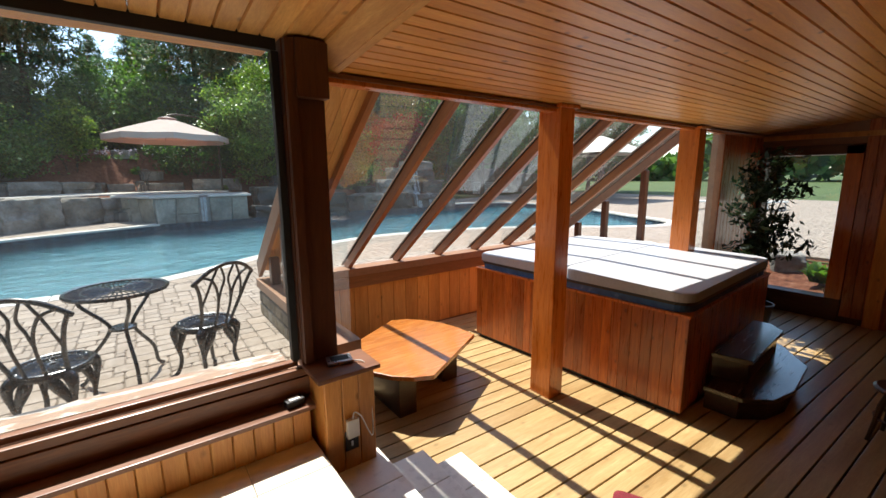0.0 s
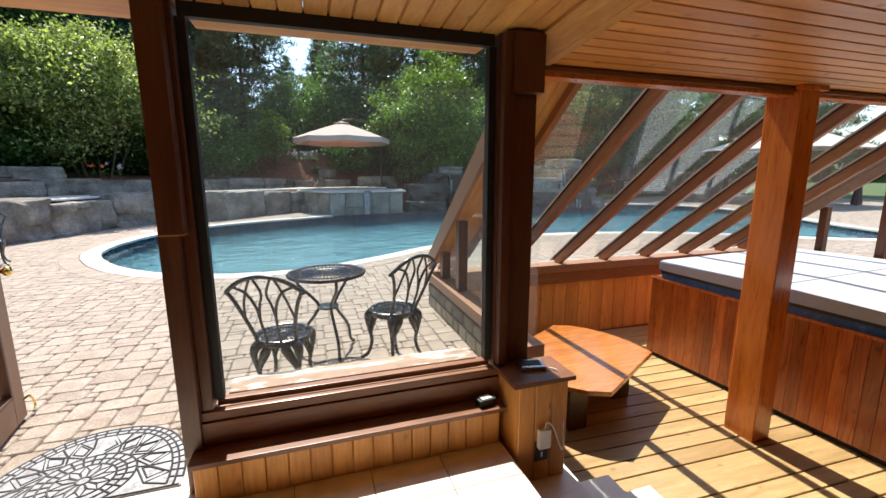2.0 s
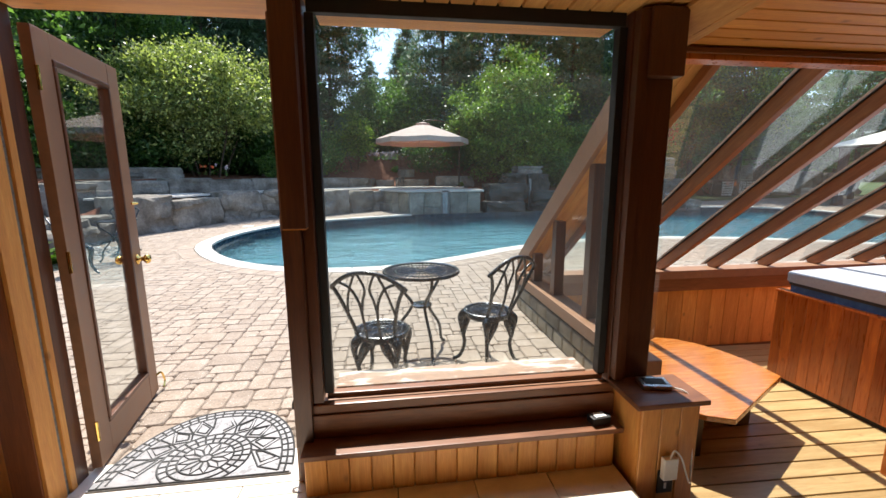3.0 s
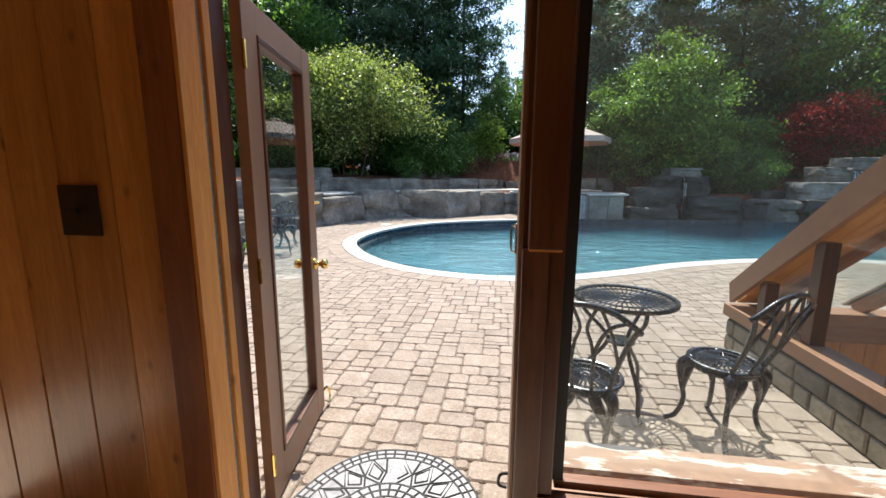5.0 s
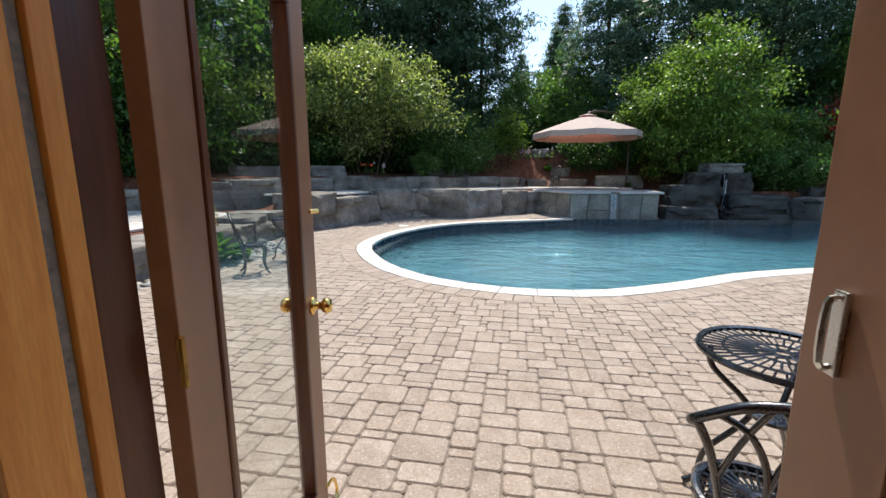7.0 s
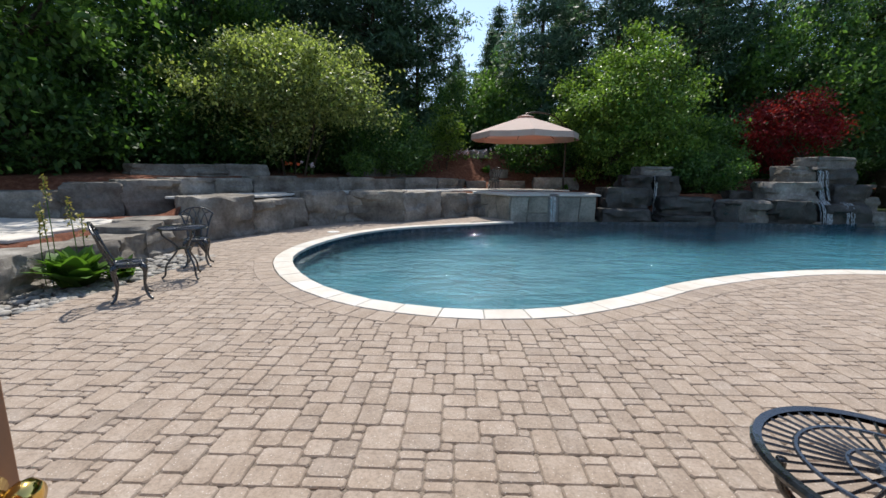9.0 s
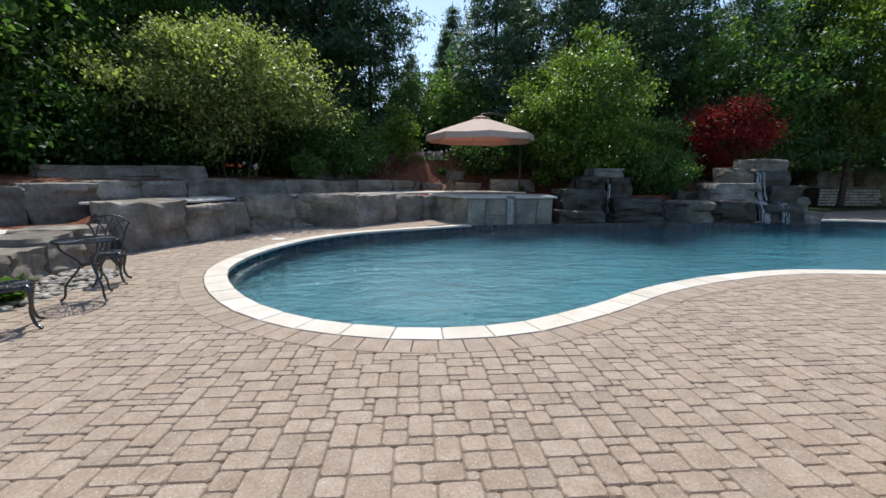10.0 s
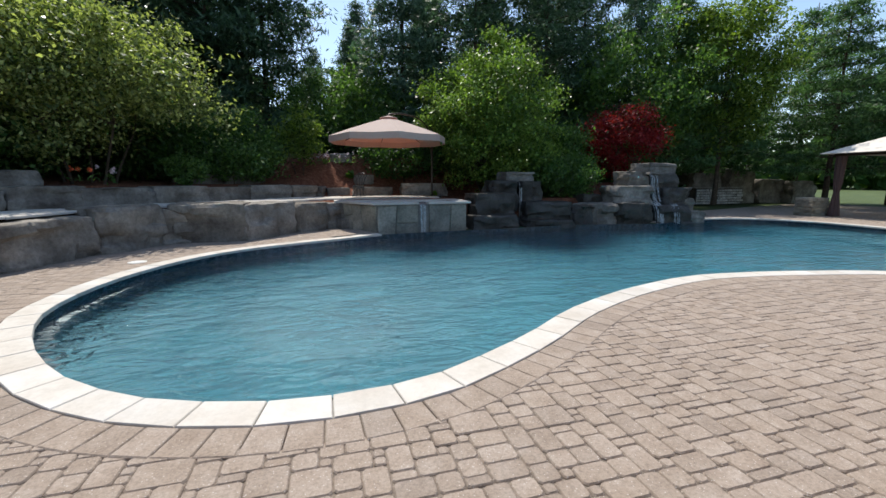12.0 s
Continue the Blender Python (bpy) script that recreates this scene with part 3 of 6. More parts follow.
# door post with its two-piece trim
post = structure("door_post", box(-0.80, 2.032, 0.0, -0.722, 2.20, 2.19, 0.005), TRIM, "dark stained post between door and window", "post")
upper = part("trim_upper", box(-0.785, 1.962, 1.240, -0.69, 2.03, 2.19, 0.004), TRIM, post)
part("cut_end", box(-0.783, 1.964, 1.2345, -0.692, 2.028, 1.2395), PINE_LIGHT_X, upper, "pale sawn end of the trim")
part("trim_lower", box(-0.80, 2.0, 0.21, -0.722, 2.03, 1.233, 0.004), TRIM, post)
part("reveal", box(-0.812, 2.05, 0.0, -0.801, 2.195, 2.1, 0.002), BROWN_PAINT, post, "brown painted door reveal")
part("strike", box(-0.819, 2.125, 1.195, -0.813, 2.145, 1.295, 0.002), STEEL, post, "steel strike plate")
part("latch_loop", tube(curve([(-0.815, 2.135, 1.285), (-0.830, 2.135, 1.28), (-0.830, 2.135, 1.21), (-0.815, 2.135, 1.205)], 4), 0.004, 6), STEEL, post)
part("hook", tube(curve([(-0.812, 2.18, 0.36), (-0.84, 2.18, 0.35), (-0.845, 2.18, 0.31), (-0.815, 2.18, 0.3)], 4), 0.006, 6), BLACK, post)
# corner post
cpost = structure("corner_post", box(0.802, 2.035, 0.36, 0.965, 2.27, 2.19, 0.005), TRIM, "dark stained corner post with a head block", "post")
part("head_block", box(0.80, 1.965, 1.885, 0.968, 2.033, 2.17, 0.005), TRIM, cpost)
part("cover_board", box(0.755, 1.985, 0.44, 0.805, 2.033, 2.165, 0.004), TRIM, cpost)

# pine box with a cap
pbox = structure("newel_box", box(0.78, 1.80, -0.30, 1.075, 2.05, 0.40), PINE_LIGHT, "boxed pine newel with a brown cap at the steps", "newel")
boards(pbox, 0.78, 1.075, -0.30, 0.40, 1.80, -1, PINE_LIGHT, 0.10)
part("cap", box(0.745, 1.765, 0.402, 1.11, 2.03, 0.428, 0.005), TRIM_X, pbox, "dark brown cap board")

# ---- glazed bay ----
header = structure("trim_header", box(0.99, 2.17, 2.015, XE, 2.27, 2.072, 0.004), RED_POST, "reddish header beam over the glazed bay", "beam")
part("moulding", box(0.99, 2.145, 2.04, XE, 2.168, 2.066, 0.003), TRIM_X, header)
part("upper_fill", box(0.985, 2.2, 2.08, XE, 2.29, 2.36), BROWN_PAINT, header)
knee = structure("wall_knee", box(KX0, KY + 0.02, -0.9, KX1, 4.70, 0.09), BROWN_PAINT, "low pine board wall under the sloping glass", "wall")
boards(knee, KX0, KX1, DZ, 0.085, KY + 0.022, -1, PINE_LIGHT, 0.19)
part("band", box(KX0, KY - 0.03, 0.087, KX1, KY + 0.05, 0.235, 0.005), TRIM_X, knee, "dark stained band board")
part("sill", box(KX0 + 0.03, KY - 0.04, 0.237, KX1 + 0.03, 4.72, 0.335, 0.006), BROWN_PAINT, knee)
SL0, SL1 = Vector((0, 2.30, 2.205)), Vector((0, 4.70, 0.345))
bay = structure("glazed_roof", box(KX0, 2.292, 2.18, KX1, 2.32, 2.30), BROWN_PAINT, "sloping glass roof on stained rafters", "glazing")
sl = (SL1 - SL0)
ang = math.degrees(math.atan2(sl.z, sl.y))
RX = (1.47, 2.17, 2.88, 3.58, 4.28, 4.99, 5.69, 6.17)
for i, x in enumerate(RX):
    m = Matrix.Translation((x, SL0.y, SL0.z)) @ pose(0, 0, 0, ang, 0, 0)
    r = part("rafter", box(-0.027, -0.0, -0.075, 0.027, sl.length, 0.033, 0.005), RAFTER, bay)
    r.matrix_local = m
    gk = part("gasket", box(-0.04, -0.0, 0.034, 0.04, sl.length + 0.02, 0.037), BLACK, bay)
    gk.matrix_local = m
    c = part("cap_strip", box(-0.03, -0.05, 0.048, 0.03, sl.length + 0.08, 0.066, 0.003), BROWN_PAINT, bay)
    c.matrix_local = m
    if i < len(RX) - 1:
        w = RX[i + 1] - x
        p = part("pane", box(0.029, -0.02, 0.039, w - 0.029, sl.length + 0.05, 0.046), GLASS, bay)
        p.matrix_local = m
        p.visible_shadow = False
fill = part("soffit", box(0.0, -0.04, 0.0, 0.22, sl.length, 0.03), PINE_LIGHT, bay, "pine boarded end bay")
fill.matrix_local = Matrix.Translation((1.24, SL0.y, SL0.z)) @ pose(0, 0, 0, ang, 0, 0)
for k in range(4):
    q = part("plank", box(0.004 + k * 0.085, -0.04, -0.018, 0.085 + k * 0.085, sl.length * 0.93, -0.001, 0.003), PINE_Y, bay)
    q.matrix_local = Matrix.Translation((1.112, SL0.y, SL0.z)) @ pose(0, 0, 0, ang, 0, 0)


def slope_z(y):
    return SL0.z + (y - SL0.y) * sl.z / sl.y


def gable(x, name, label):
    """A glazed triangular end wall of the bay on a stone base."""
    g = structure(name, box(x - 0.07, 2.27, -0.9, x + 0.05, 4.51, 0.27), MORTAR, label, "wall")
    part("cap", box(x - 0.108, 2.275, 0.285, x + 0.07, 4.55, 0.38, 0.006), BROWN_PAINT, g, "painted brown cap board")
    for y in (3.0, 3.62, 4.12):
        part("mullion", box(x - 0.045, y, 0.382, x + 0.045, y + 0.085, slope_z(y + 0.09) - 0.06, 0.004), TRIM, g)
    bm = bmesh.new()
    a = [(2.27, slope_z(2.27) - 0.10), (4.50, slope_z(4.50) - 0.10), (4.54, slope_z(4.50) + 0.06), (2.27, slope_z(2.27) + 0.13)]
    lo = [bm.verts.new((x - 0.09, y, z)) for y, z in a]
    hi = [bm.verts.new((x - 0.05, y, z)) for y, z in a]
    bm.faces.new(lo)
    bm.faces.new(hi[::-1])
    for i in range(4):
        bm.faces.new((lo[i], lo[(i + 1) % 4], hi[(i + 1) % 4], hi[i]))
    part("fascia", bm, BROWN_PAINT, g, "weathered brown rake board")
    ys = (2.275, 3.085, 3.705)
    for y0, y1 in zip(ys, (3.0, 3.62, 4.12)):
        bm = bmesh.new()
        q = [(y0, 0.382), (y1, 0.382), (y1, slope_z(y1) - 0.03), (y0, slope_z(y0) - 0.03)]
        bm.faces.new([bm.verts.new((x, y, z)) for y, z in q])
        p = part("pane", bm, GLASS, g)
        p.visible_shadow = False
    rnd = random.Random(7)
    for zc in (0.065, 0.195):
        y = 2.30
        while y < 4.42:
            w = min(rnd.uniform(0.14, 0.30), 4.50 - y)
            me = piece_mesh(w - 0.014, 0.12, 0.03, 0.01, VENEER)
            piece("stone", me, g, Matrix.Translation((x - 0.068, y + w / 2, zc)) @ Matrix(((0, 0, -1, 0), (1, 0, 0, 0), (0, 1, 0, 0), (0, 0, 0, 1))))
            y += w
    return g


gable(1.16, "wall_gable_west", "glazed gable of the bay on a stone veneer base")
gable(6.23, "wall_gable_east", "glazed gable at the far end of the bay")

# free-standing posts
def deck_post(x, y, top, label):
    t = thing("deck_post", label, "post", "posts along the glazed bay", at=pose(x, y, DZ))
    part("shaft", box(-0.095, -0.12, 0, 0.095, 0.12, top - DZ, 0.008), RED_POST, t)
    part("cap_trim", box(-0.125, -0.15, top - DZ - 0.004, 0.125, 0.15, top - DZ + 0.028, 0.003), RED_POST, t)


deck_post(3.16, 2.24, 2.05, "square reddish stained post on the deck")
deck_post(5.80, 2.24, 2.03, "square reddish stained post behind the hot tub")

# wall past the bay and the east wall with its window
we = structure("wall_north_east", box(6.66, 2.2, -0.9, XE + 0.2, 2.35, 2.2), BROWN_PAINT, "dark stained board wall at the far corner", "wall")
boards(we, 6.66, XE, DZ, 2.01, 2.199, -1, CEDAR, 0.12)
part("sill", box(6.28, 2.2, -0.9, 6.658, 2.35, -0.2), BROWN_PAINT, we)
side_pane = part("pane", box(6.28, 2.27, -0.198, 6.658, 2.276, 2.0), GLASS, we, "narrow fixed side light")
side_pane.visible_shadow = False
east = structure("wall_east", box(XE + 0.02, YS, -0.9, XE + 0.22, 1.02, 2.6), BROWN_PAINT, "stained board end wall with a tall window", "wall")
part("side", box(XE + 0.02, 2.12, -0.9, XE + 0.22, 2.2, 2.4), BROWN_PAINT, east)
part("below", box(XE + 0.02, 1.02, -0.9, XE + 0.22, 2.12, -0.42), BROWN_PAINT, east)
part("above", box(XE + 0.02, 1.02, 1.86, XE + 0.22, 2.12, 2.5), BROWN_PAINT, east)
boards(east, YS, 1.02, DZ, 2.28, XE + 0.019, -1, CEDAR, 0.12, axis="y")
part("frieze", box(XE - 0.02, YS, 1.97, XE + 0.0, 2.2, 2.04, 0.003), PINE_LIGHT, east)
w2 = structure("window_2", box(XE - 0.03, 1.02, -0.40, XE + 0.21, 1.20, 1.86, 0.005), RED_POST, "tall end window in a reddish stained frame", "window")
part("jamb", box(XE - 0.03, 2.10, -0.40, XE + 0.21, 2.14, 1.86, 0.005), TRIM, w2)
part("head", box(XE - 0.03, 1.02, 1.74, XE + 0.21, 2.14, 1.88, 0.005), TRIM_Y, w2)
part("sill", box(XE - 0.04, 1.02, -0.62, XE + 0.21, 2.14, -0.31, 0.005), TRIM_Y, w2)
p = part("pane", box(XE + 0.1, 1.19, -0.33, XE + 0.106, 2.11, 1.75), GLASS, w2)
p.visible_shadow = False
structure("trim_east", box(XE - 0.05, 0.60, DZ, XE + 0.018, 0.76, 2.1, 0.005), PINE_LIGHT, "pale pine door casing on the end wall", "trim")
structure("baseboard", box(XE - 0.01, 0.77, DZ, XE + 0.018, 2.19, DZ + 0.09, 0.004), TRIM_Y, "dark stained baseboard", "baseboard")

# ---- patio door, standing open ----
door = thing("patio_door", "brown glazed patio door standing open outwards", "door", at=pose(-1.8227, 2.2585, 0.02, 0, 0, 99.1))
DW, DH = 0.805, 2.065
hung = part("hinge_stile", box(0, -0.022, 0, 0.125, 0.022, DH, 0.003), BROWN_PAINT, door)
lock = part("lock_stile", box(DW - 0.13, -0.022, 0, DW, 0.022, DH, 0.003), BROWN_PAINT, door)
part("top_rail", box(0.126, -0.021, DH - 0.11, DW - 0.131, 0.021, DH, 0.002), BROWN_PAINT, door)
part("bottom_rail", box(0.126, -0.021, 0, DW - 0.131, 0.021, 0.17, 0.002), BROWN_PAINT, door)
for nm, b in (("bead_top", (0.127, DH - 0.14, DW - 0.132, DH - 0.111)), ("bead_bottom", (0.127, 0.171, DW - 0.132, 0.195)), ("bead_side", (0.127, 0.196, 0.15, DH - 0.141)), ("bead_side", (DW - 0.156, 0.196, DW - 0.132, DH - 0.141))):
    part(nm, box(b[0], -0.028, b[1], b[2], 0.028, b[3], 0.005), TRIM, door)
p = part("pane", box(0.148, -0.004, 0.19, DW - 0.15, 0.004, DH - 0.135), GLASS, door)
p.visible_shadow = False
for s in (-1, 1):
    kn = part("knob", lathe([(0.0, 0.0), (0.034, 0.001), (0.034, 0.006), (0.016, 0.012), (0.012, 0.03), (0.026, 0.042), (0.030, 0.055), (0.024, 0.068), (0.006, 0.073)], 20), BRASS, lock, "polished brass knob", True)
    kn.matrix_local = Matrix.Translation((DW - 0.06, s * 0.022, 0.92)) @ pose(0, 0, 0, -90 * s, 0, 0)
part("deadbolt", tube([(DW - 0.06, -0.03, 1.27), (DW - 0.03, -0.05, 1.27)], 0.008, 8), BRASS, lock)
part("holdback", tube(curve([(DW - 0.02, -0.02, 0.11), (DW + 0.05, -0.03, 0.10), (DW + 0.08, -0.035, 0.03), (DW + 0.04, -0.04, 0.0)], 5), 0.007, 6), BRASS, lock, "brass hook and eye")
for z in (0.2, 1.05, 1.85):
    part("hinge", tube([(-0.004, -0.026, z - 0.05), (-0.004, -0.026, z + 0.05)], 0.008, 8), BRASS, hung)


# ---- ground, pool ----
OUT = [(-1.39, 6.52), (-0.9, 6.48), (-0.41, 6.52), (0.12, 6.67), (1.07, 7.19), (2.07, 7.87), (3.26, 8.41), (4.64, 8.78), (5.73, 8.76), (6.74, 8.58), (7.91, 8.27), (9.4, 7.49), (10.9, 6.3), (12.4, 5.55), (13.8, 6.0), (14.7, 7.9), (15.9, 10.2), (16.7, 12.7), (16.5, 15.4), (15.1, 16.9), (13.2, 17.1), (10.4, 16.2), (7.7, 16.6), (4.8, 16.3), (2.0, 16.0), (0.5, 15.75), (-0.6, 15.15), (-1.93, 14.5), (-3.05, 13.75), (-3.8, 12.75), (-4.25, 11.6), (-4.42, 10.5), (-4.34, 9.48), (-3.98, 8.61), (-3.52, 7.89), (-2.98, 7.29), (-2.35, 6.85), (-1.88, 6.65)]
RIM = [Vector((p.x, p.y)) for p in curve([(x, y, 0) for x, y in OUT], 8, True)]


def offset(poly, d):
    """A closed outline moved inwards by d."""
    n, out = len(poly), []
    for i in range(n):
        t = (poly[(i + 1) % n] - poly[i - 1]).normalized()
        out.append(poly[i] + Vector((-t.y, t.x)) * d)
    return out


def resample(poly, step):
    """Points at even steps round a closed outline."""
    pts, n = [], len(poly)
    L = [(poly[(i + 1) % n] - poly[i]).length for i in range(n)]
    count = round(sum(L) / step)
    step, acc, i = sum(L) / count, 0.0, 0
    for k in range(count):
        s = k * step
        while acc + L[i] < s:
            acc += L[i]
            i += 1
        pts.append(poly[i].lerp(poly[(i + 1) % n], (s - acc) / L[i]))
    return pts


def inside(poly, xs, ys):
    P = np.array([(p[0], p[1]) for p in poly])
    res = np.zeros(len(xs), bool)
    for (x0, y0), (x1, y1) in zip(P, np.roll(P, -1, 0)):
        if y0 != y1:
            res ^= ((y0 > ys) != (y1 > ys)) & (xs < (x1 - x0) * (ys - y0) / (y1 - y0) + x0)
    return res


EDGE = offset(RIM, 0.285)

# one ground sheet with openings for the pool and the sunken room
bm = bmesh.new()
for loop, z in ((([Vector((-900, -900)), Vector((900, -900)), Vector((900, 900)), Vector((-900, 900))]), -0.07), (offset(RIM, 0.06)[::4], -0.07), ([Vector(p) for p in ((XW - 0.1, YS - 0.1), (XE + 0.1, YS - 0.1), (XE + 0.1, 0.4), (9.7, 0.4), (9.7, 2.36), (XE + 0.1, 2.36), (XE + 0.1, 2.24), (6.25, 2.24), (6.25, 4.66), (1.25, 4.66), (1.25, 4.49), (1.15, 4.49), (1.15, 2.24), (XW - 0.1, 2.24))], -0.07)):
    vs = [bm.verts.new((p.x, p.y, z)) for p in loop]
    for i in range(len(vs)):
        bm.edges.new((vs[i], vs[(i + 1) % len(vs)]))
bmesh.ops.triangle_fill(bm, use_beauty=True, edges=bm.edges[:])
structure("ground", bm, GRASS, "mown green lawn around the pool patio", "lawn")

# basin, shelf and water
pool = structure("pool_basin", bmesh.new(), BASIN, "blue-green plastered swimming pool basin", "pool")
rings = [(EDGE, -0.02), (EDGE, -1.02), (offset(RIM, 0.60), -1.10), (offset(RIM, 2.2), -1.6)]
v, f, n = [], [], len(RIM)
for ring, z in rings:
    v += [(p.x, p.y, z) for p in ring]
for k in range(len(rings) - 1):
    f += [(k * n + i, k * n + (i + 1) % n, (k + 1) * n + (i + 1) % n, (k + 1) * n + i) for i in range(n)]
f.append(tuple(range((len(rings) - 1) * n, len(rings) * n)))
pool.data = mesh_from("pool_basin", v, f, BASIN)
lines = [(offset(RIM, 0.289), -0.012), (offset(RIM, 0.289), -0.42), (offset(RIM, 0.41), -0.44), (offset(RIM, 0.41), -1.25)]
wv = [(p.x, p.y, z) for ring, z in lines for p in ring]
wf = [(k * n + i, k * n + (i + 1) % n, (k + 1) * n + (i + 1) % n, (k + 1) * n + i) for k in range(3) for i in range(n)]
part("tiled_wall", mesh_from("tiled_wall", wv, wf, WATERLINE), WATERLINE, pool, "dark navy glazed tile wall with a ledge")
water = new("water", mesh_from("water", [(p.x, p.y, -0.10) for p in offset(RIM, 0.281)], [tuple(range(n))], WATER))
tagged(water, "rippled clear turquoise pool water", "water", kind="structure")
water.visible_shadow = False

# coping slabs; the far side is rock and spa
coping = structure("pool_coping", bmesh.new(), COPING, "cream limestone coping round the pool", "coping")
v, f = [], []
ro, ri = RIM, offset(RIM, 0.26)
for i in range(n):
    if not (RIM[i].y > 15.6 and 0.4 < RIM[i].x < 13.6):
        o = len(v)
        j = (i + 1) % n
        v += [(p.x, p.y, z) for z in (-0.07, -0.012) for p in (ro[i], ro[j], ri[j], ri[i])]
        f += [(o + 4, o + 5, o + 6, o + 7), (o, o + 1, o + 5, o + 4), (o + 2, o + 3, o + 7, o + 6)]
coping.data = mesh_from("pool_coping", v, f, MORTAR)
even = resample(RIM, 0.485)
inner = offset(even, 0.30)
m_ = len(even)
rnd = random.Random(3)
for i in range(m_):
    j = (i + 1) % m_
    mid = (even[i] + even[j]) / 2
    if mid.y > 15.6 and 0.4 < mid.x < 13.6:
        continue
    c = Vector((mid.x, mid.y))
    a, b, d, e = even[i], even[j], inner[j], inner[i]
    g = 0.004 / (b - a).length
    q = [a.lerp(b, g), b.lerp(a, g), d.lerp(e, g), e.lerp(d, g)]
    zt = 0.008 + rnd.uniform(-0.002, 0.002)
    vv = [(p.x - c.x, p.y - c.y, -0.045) for p in q] + [(p.x - c.x, p.y - c.y, zt - 0.008) for p in q]
    ctr = sum(q, Vector((0, 0))) / 4
    vv += [((p.lerp(ctr, 0.03)).x - c.x, (p.lerp(ctr, 0.03)).y - c.y, zt) for p in q]
    ff = [(3, 2, 1, 0), (8, 9, 10, 11)]
    for s in (0, 4):
        ff += [(s + k, s + (k + 1) % 4, s + 4 + (k + 1) % 4, s + 4 + k) for k in range(4)]
    piece("slab", mesh_from("slab", vv, ff, COPING), coping, pose(c.x, c.y, 0))

# skimmer lid let into the paving by the coping
skim = thing("skimmer_lid", "round cream plastic skimmer lid in the paving", "skimmer lid", at=pose(-4.26, 12.68, 0.003))
part("ring", lathe([(0.0, 0.0), (0.15, 0.0), (0.15, 0.008), (0.125, 0.010), (0.0, 0.009)], 28), WHITE, skim)
part("disc", lathe([(0.0, 0.0101), (0.115, 0.0101), (0.112, 0.014), (0.0, 0.014)], 28), WHITE, skim)

# ---- boulders ----
def boulder_mesh(lx, ly, lz, seed, rough=0.10, cuts=11):
    """A quarried block: flat-topped, with split faces and broken edges; its origin in the middle of its base."""
    bm = bmesh.new()
    bmesh.ops.create_cube(bm, size=2)
    bmesh.ops.subdivide_edges(bm, edges=bm.edges[:], cuts=cuts, use_grid_fill=True)
    s = Vector((seed * 3.7, seed * 1.9, seed * 5.1))
    r = random.Random(seed)
    # planes that cut the corners and faces off, as a splitting hammer does
    planes = []
    for _ in range(9):
        a, up = r.uniform(0, math.tau), r.uniform(-0.25, 0.55)
        n_ = Vector((math.cos(a), math.sin(a), up)).normalized()
        reach = abs(n_.x) * lx / 2 + abs(n_.y) * ly / 2 + abs(n_.z) * lz / 2
        planes.append((n_, reach * r.uniform(0.80, 0.97)))
    amp = rough * min(lx, ly, lz)
    for vert in bm.verts:
        p = vert.co.copy()
        k = (abs(p.x) ** 30 + abs(p.y) ** 30 + abs(p.z) ** 30) ** (1 / 30)
        q = p / max(k, 0.6)
        w = Vector((q.x * lx / 2, q.y * ly / 2, q.z * lz / 2))
        for n_, d_ in planes:
            over = w.dot(n_) - d_
            if over > 0:
                w -= n_ * over
        layer = math.floor((w.z / lz + 0.5) * 4.0 + noise.noise(w * 0.7 + s)) * 1.7
        step_ = noise.noise(Vector((w.x * 1.1, w.y * 1.1, layer)) + s)          # beds that stand out or fall back
        crack = max(0.0, 0.16 - abs(noise.noise(Vector((w.x * 1.5, w.y * 1.5, w.z * 0.5)) - s))) * 2.2
        side = Vector((q.x, q.y, 0))
        fine = noise.noise_vector(w * 3.5 + s) * 0.55 + noise.noise_vector(w * 9.0 + s) * 0.3
        w += fine * amp * (0.35 if q.z > 0.9 else 0.8) + side * amp * (step_ * 0.9 - crack)
        vert.co = (w.x, w.y, w.z + lz / 2)
    me = bpy.data.meshes.new("boulder")
    bm.to_mesh(me)
    bm.free()
    me.polygons.foreach_set("use_smooth", [True] * len(me.polygons))
    me.set_sharp_from_angle(angle=radians(32))
    return me


def boulder(x, y, z, lx, ly, lz, turn, seed, label="rough grey limestone block of the terraced wall", group="boulders of the terraced wall", material=None, rough=0.135):
    me = boulder_mesh(lx, ly, lz, seed, rough)
    me.materials.append(material or ROCK)
    ob = new("boulder", me)
    ob.matrix_world = pose(x, y, z, 0, 0, turn)
    return tagged(ob, label, "boulder", group)


def wall_of_boulders(joints, z, depth, height, seed, **kw):
    """Blocks whose front lower edge runs along the joints."""
    for i, (a, b) in enumerate(zip(joints, joints[1:])):
        a, b = Vector(a), Vector(b)
        d = b - a
        nrm = Vector((-d.y, d.x)).normalized()
        r = random.Random(seed + i)
        h = height * r.uniform(0.88, 1.1)
        dp = depth * r.uniform(0.9, 1.15)
        c = (a + b) / 2 + nrm * dp / 2
        boulder(c.x, c.y, z - 0.05, d.length * r.uniform(1.05, 1.13), dp, h + 0.05, math.degrees(math.atan2(d.y, d.x)) + r.uniform(-4, 4), seed + i, **kw)


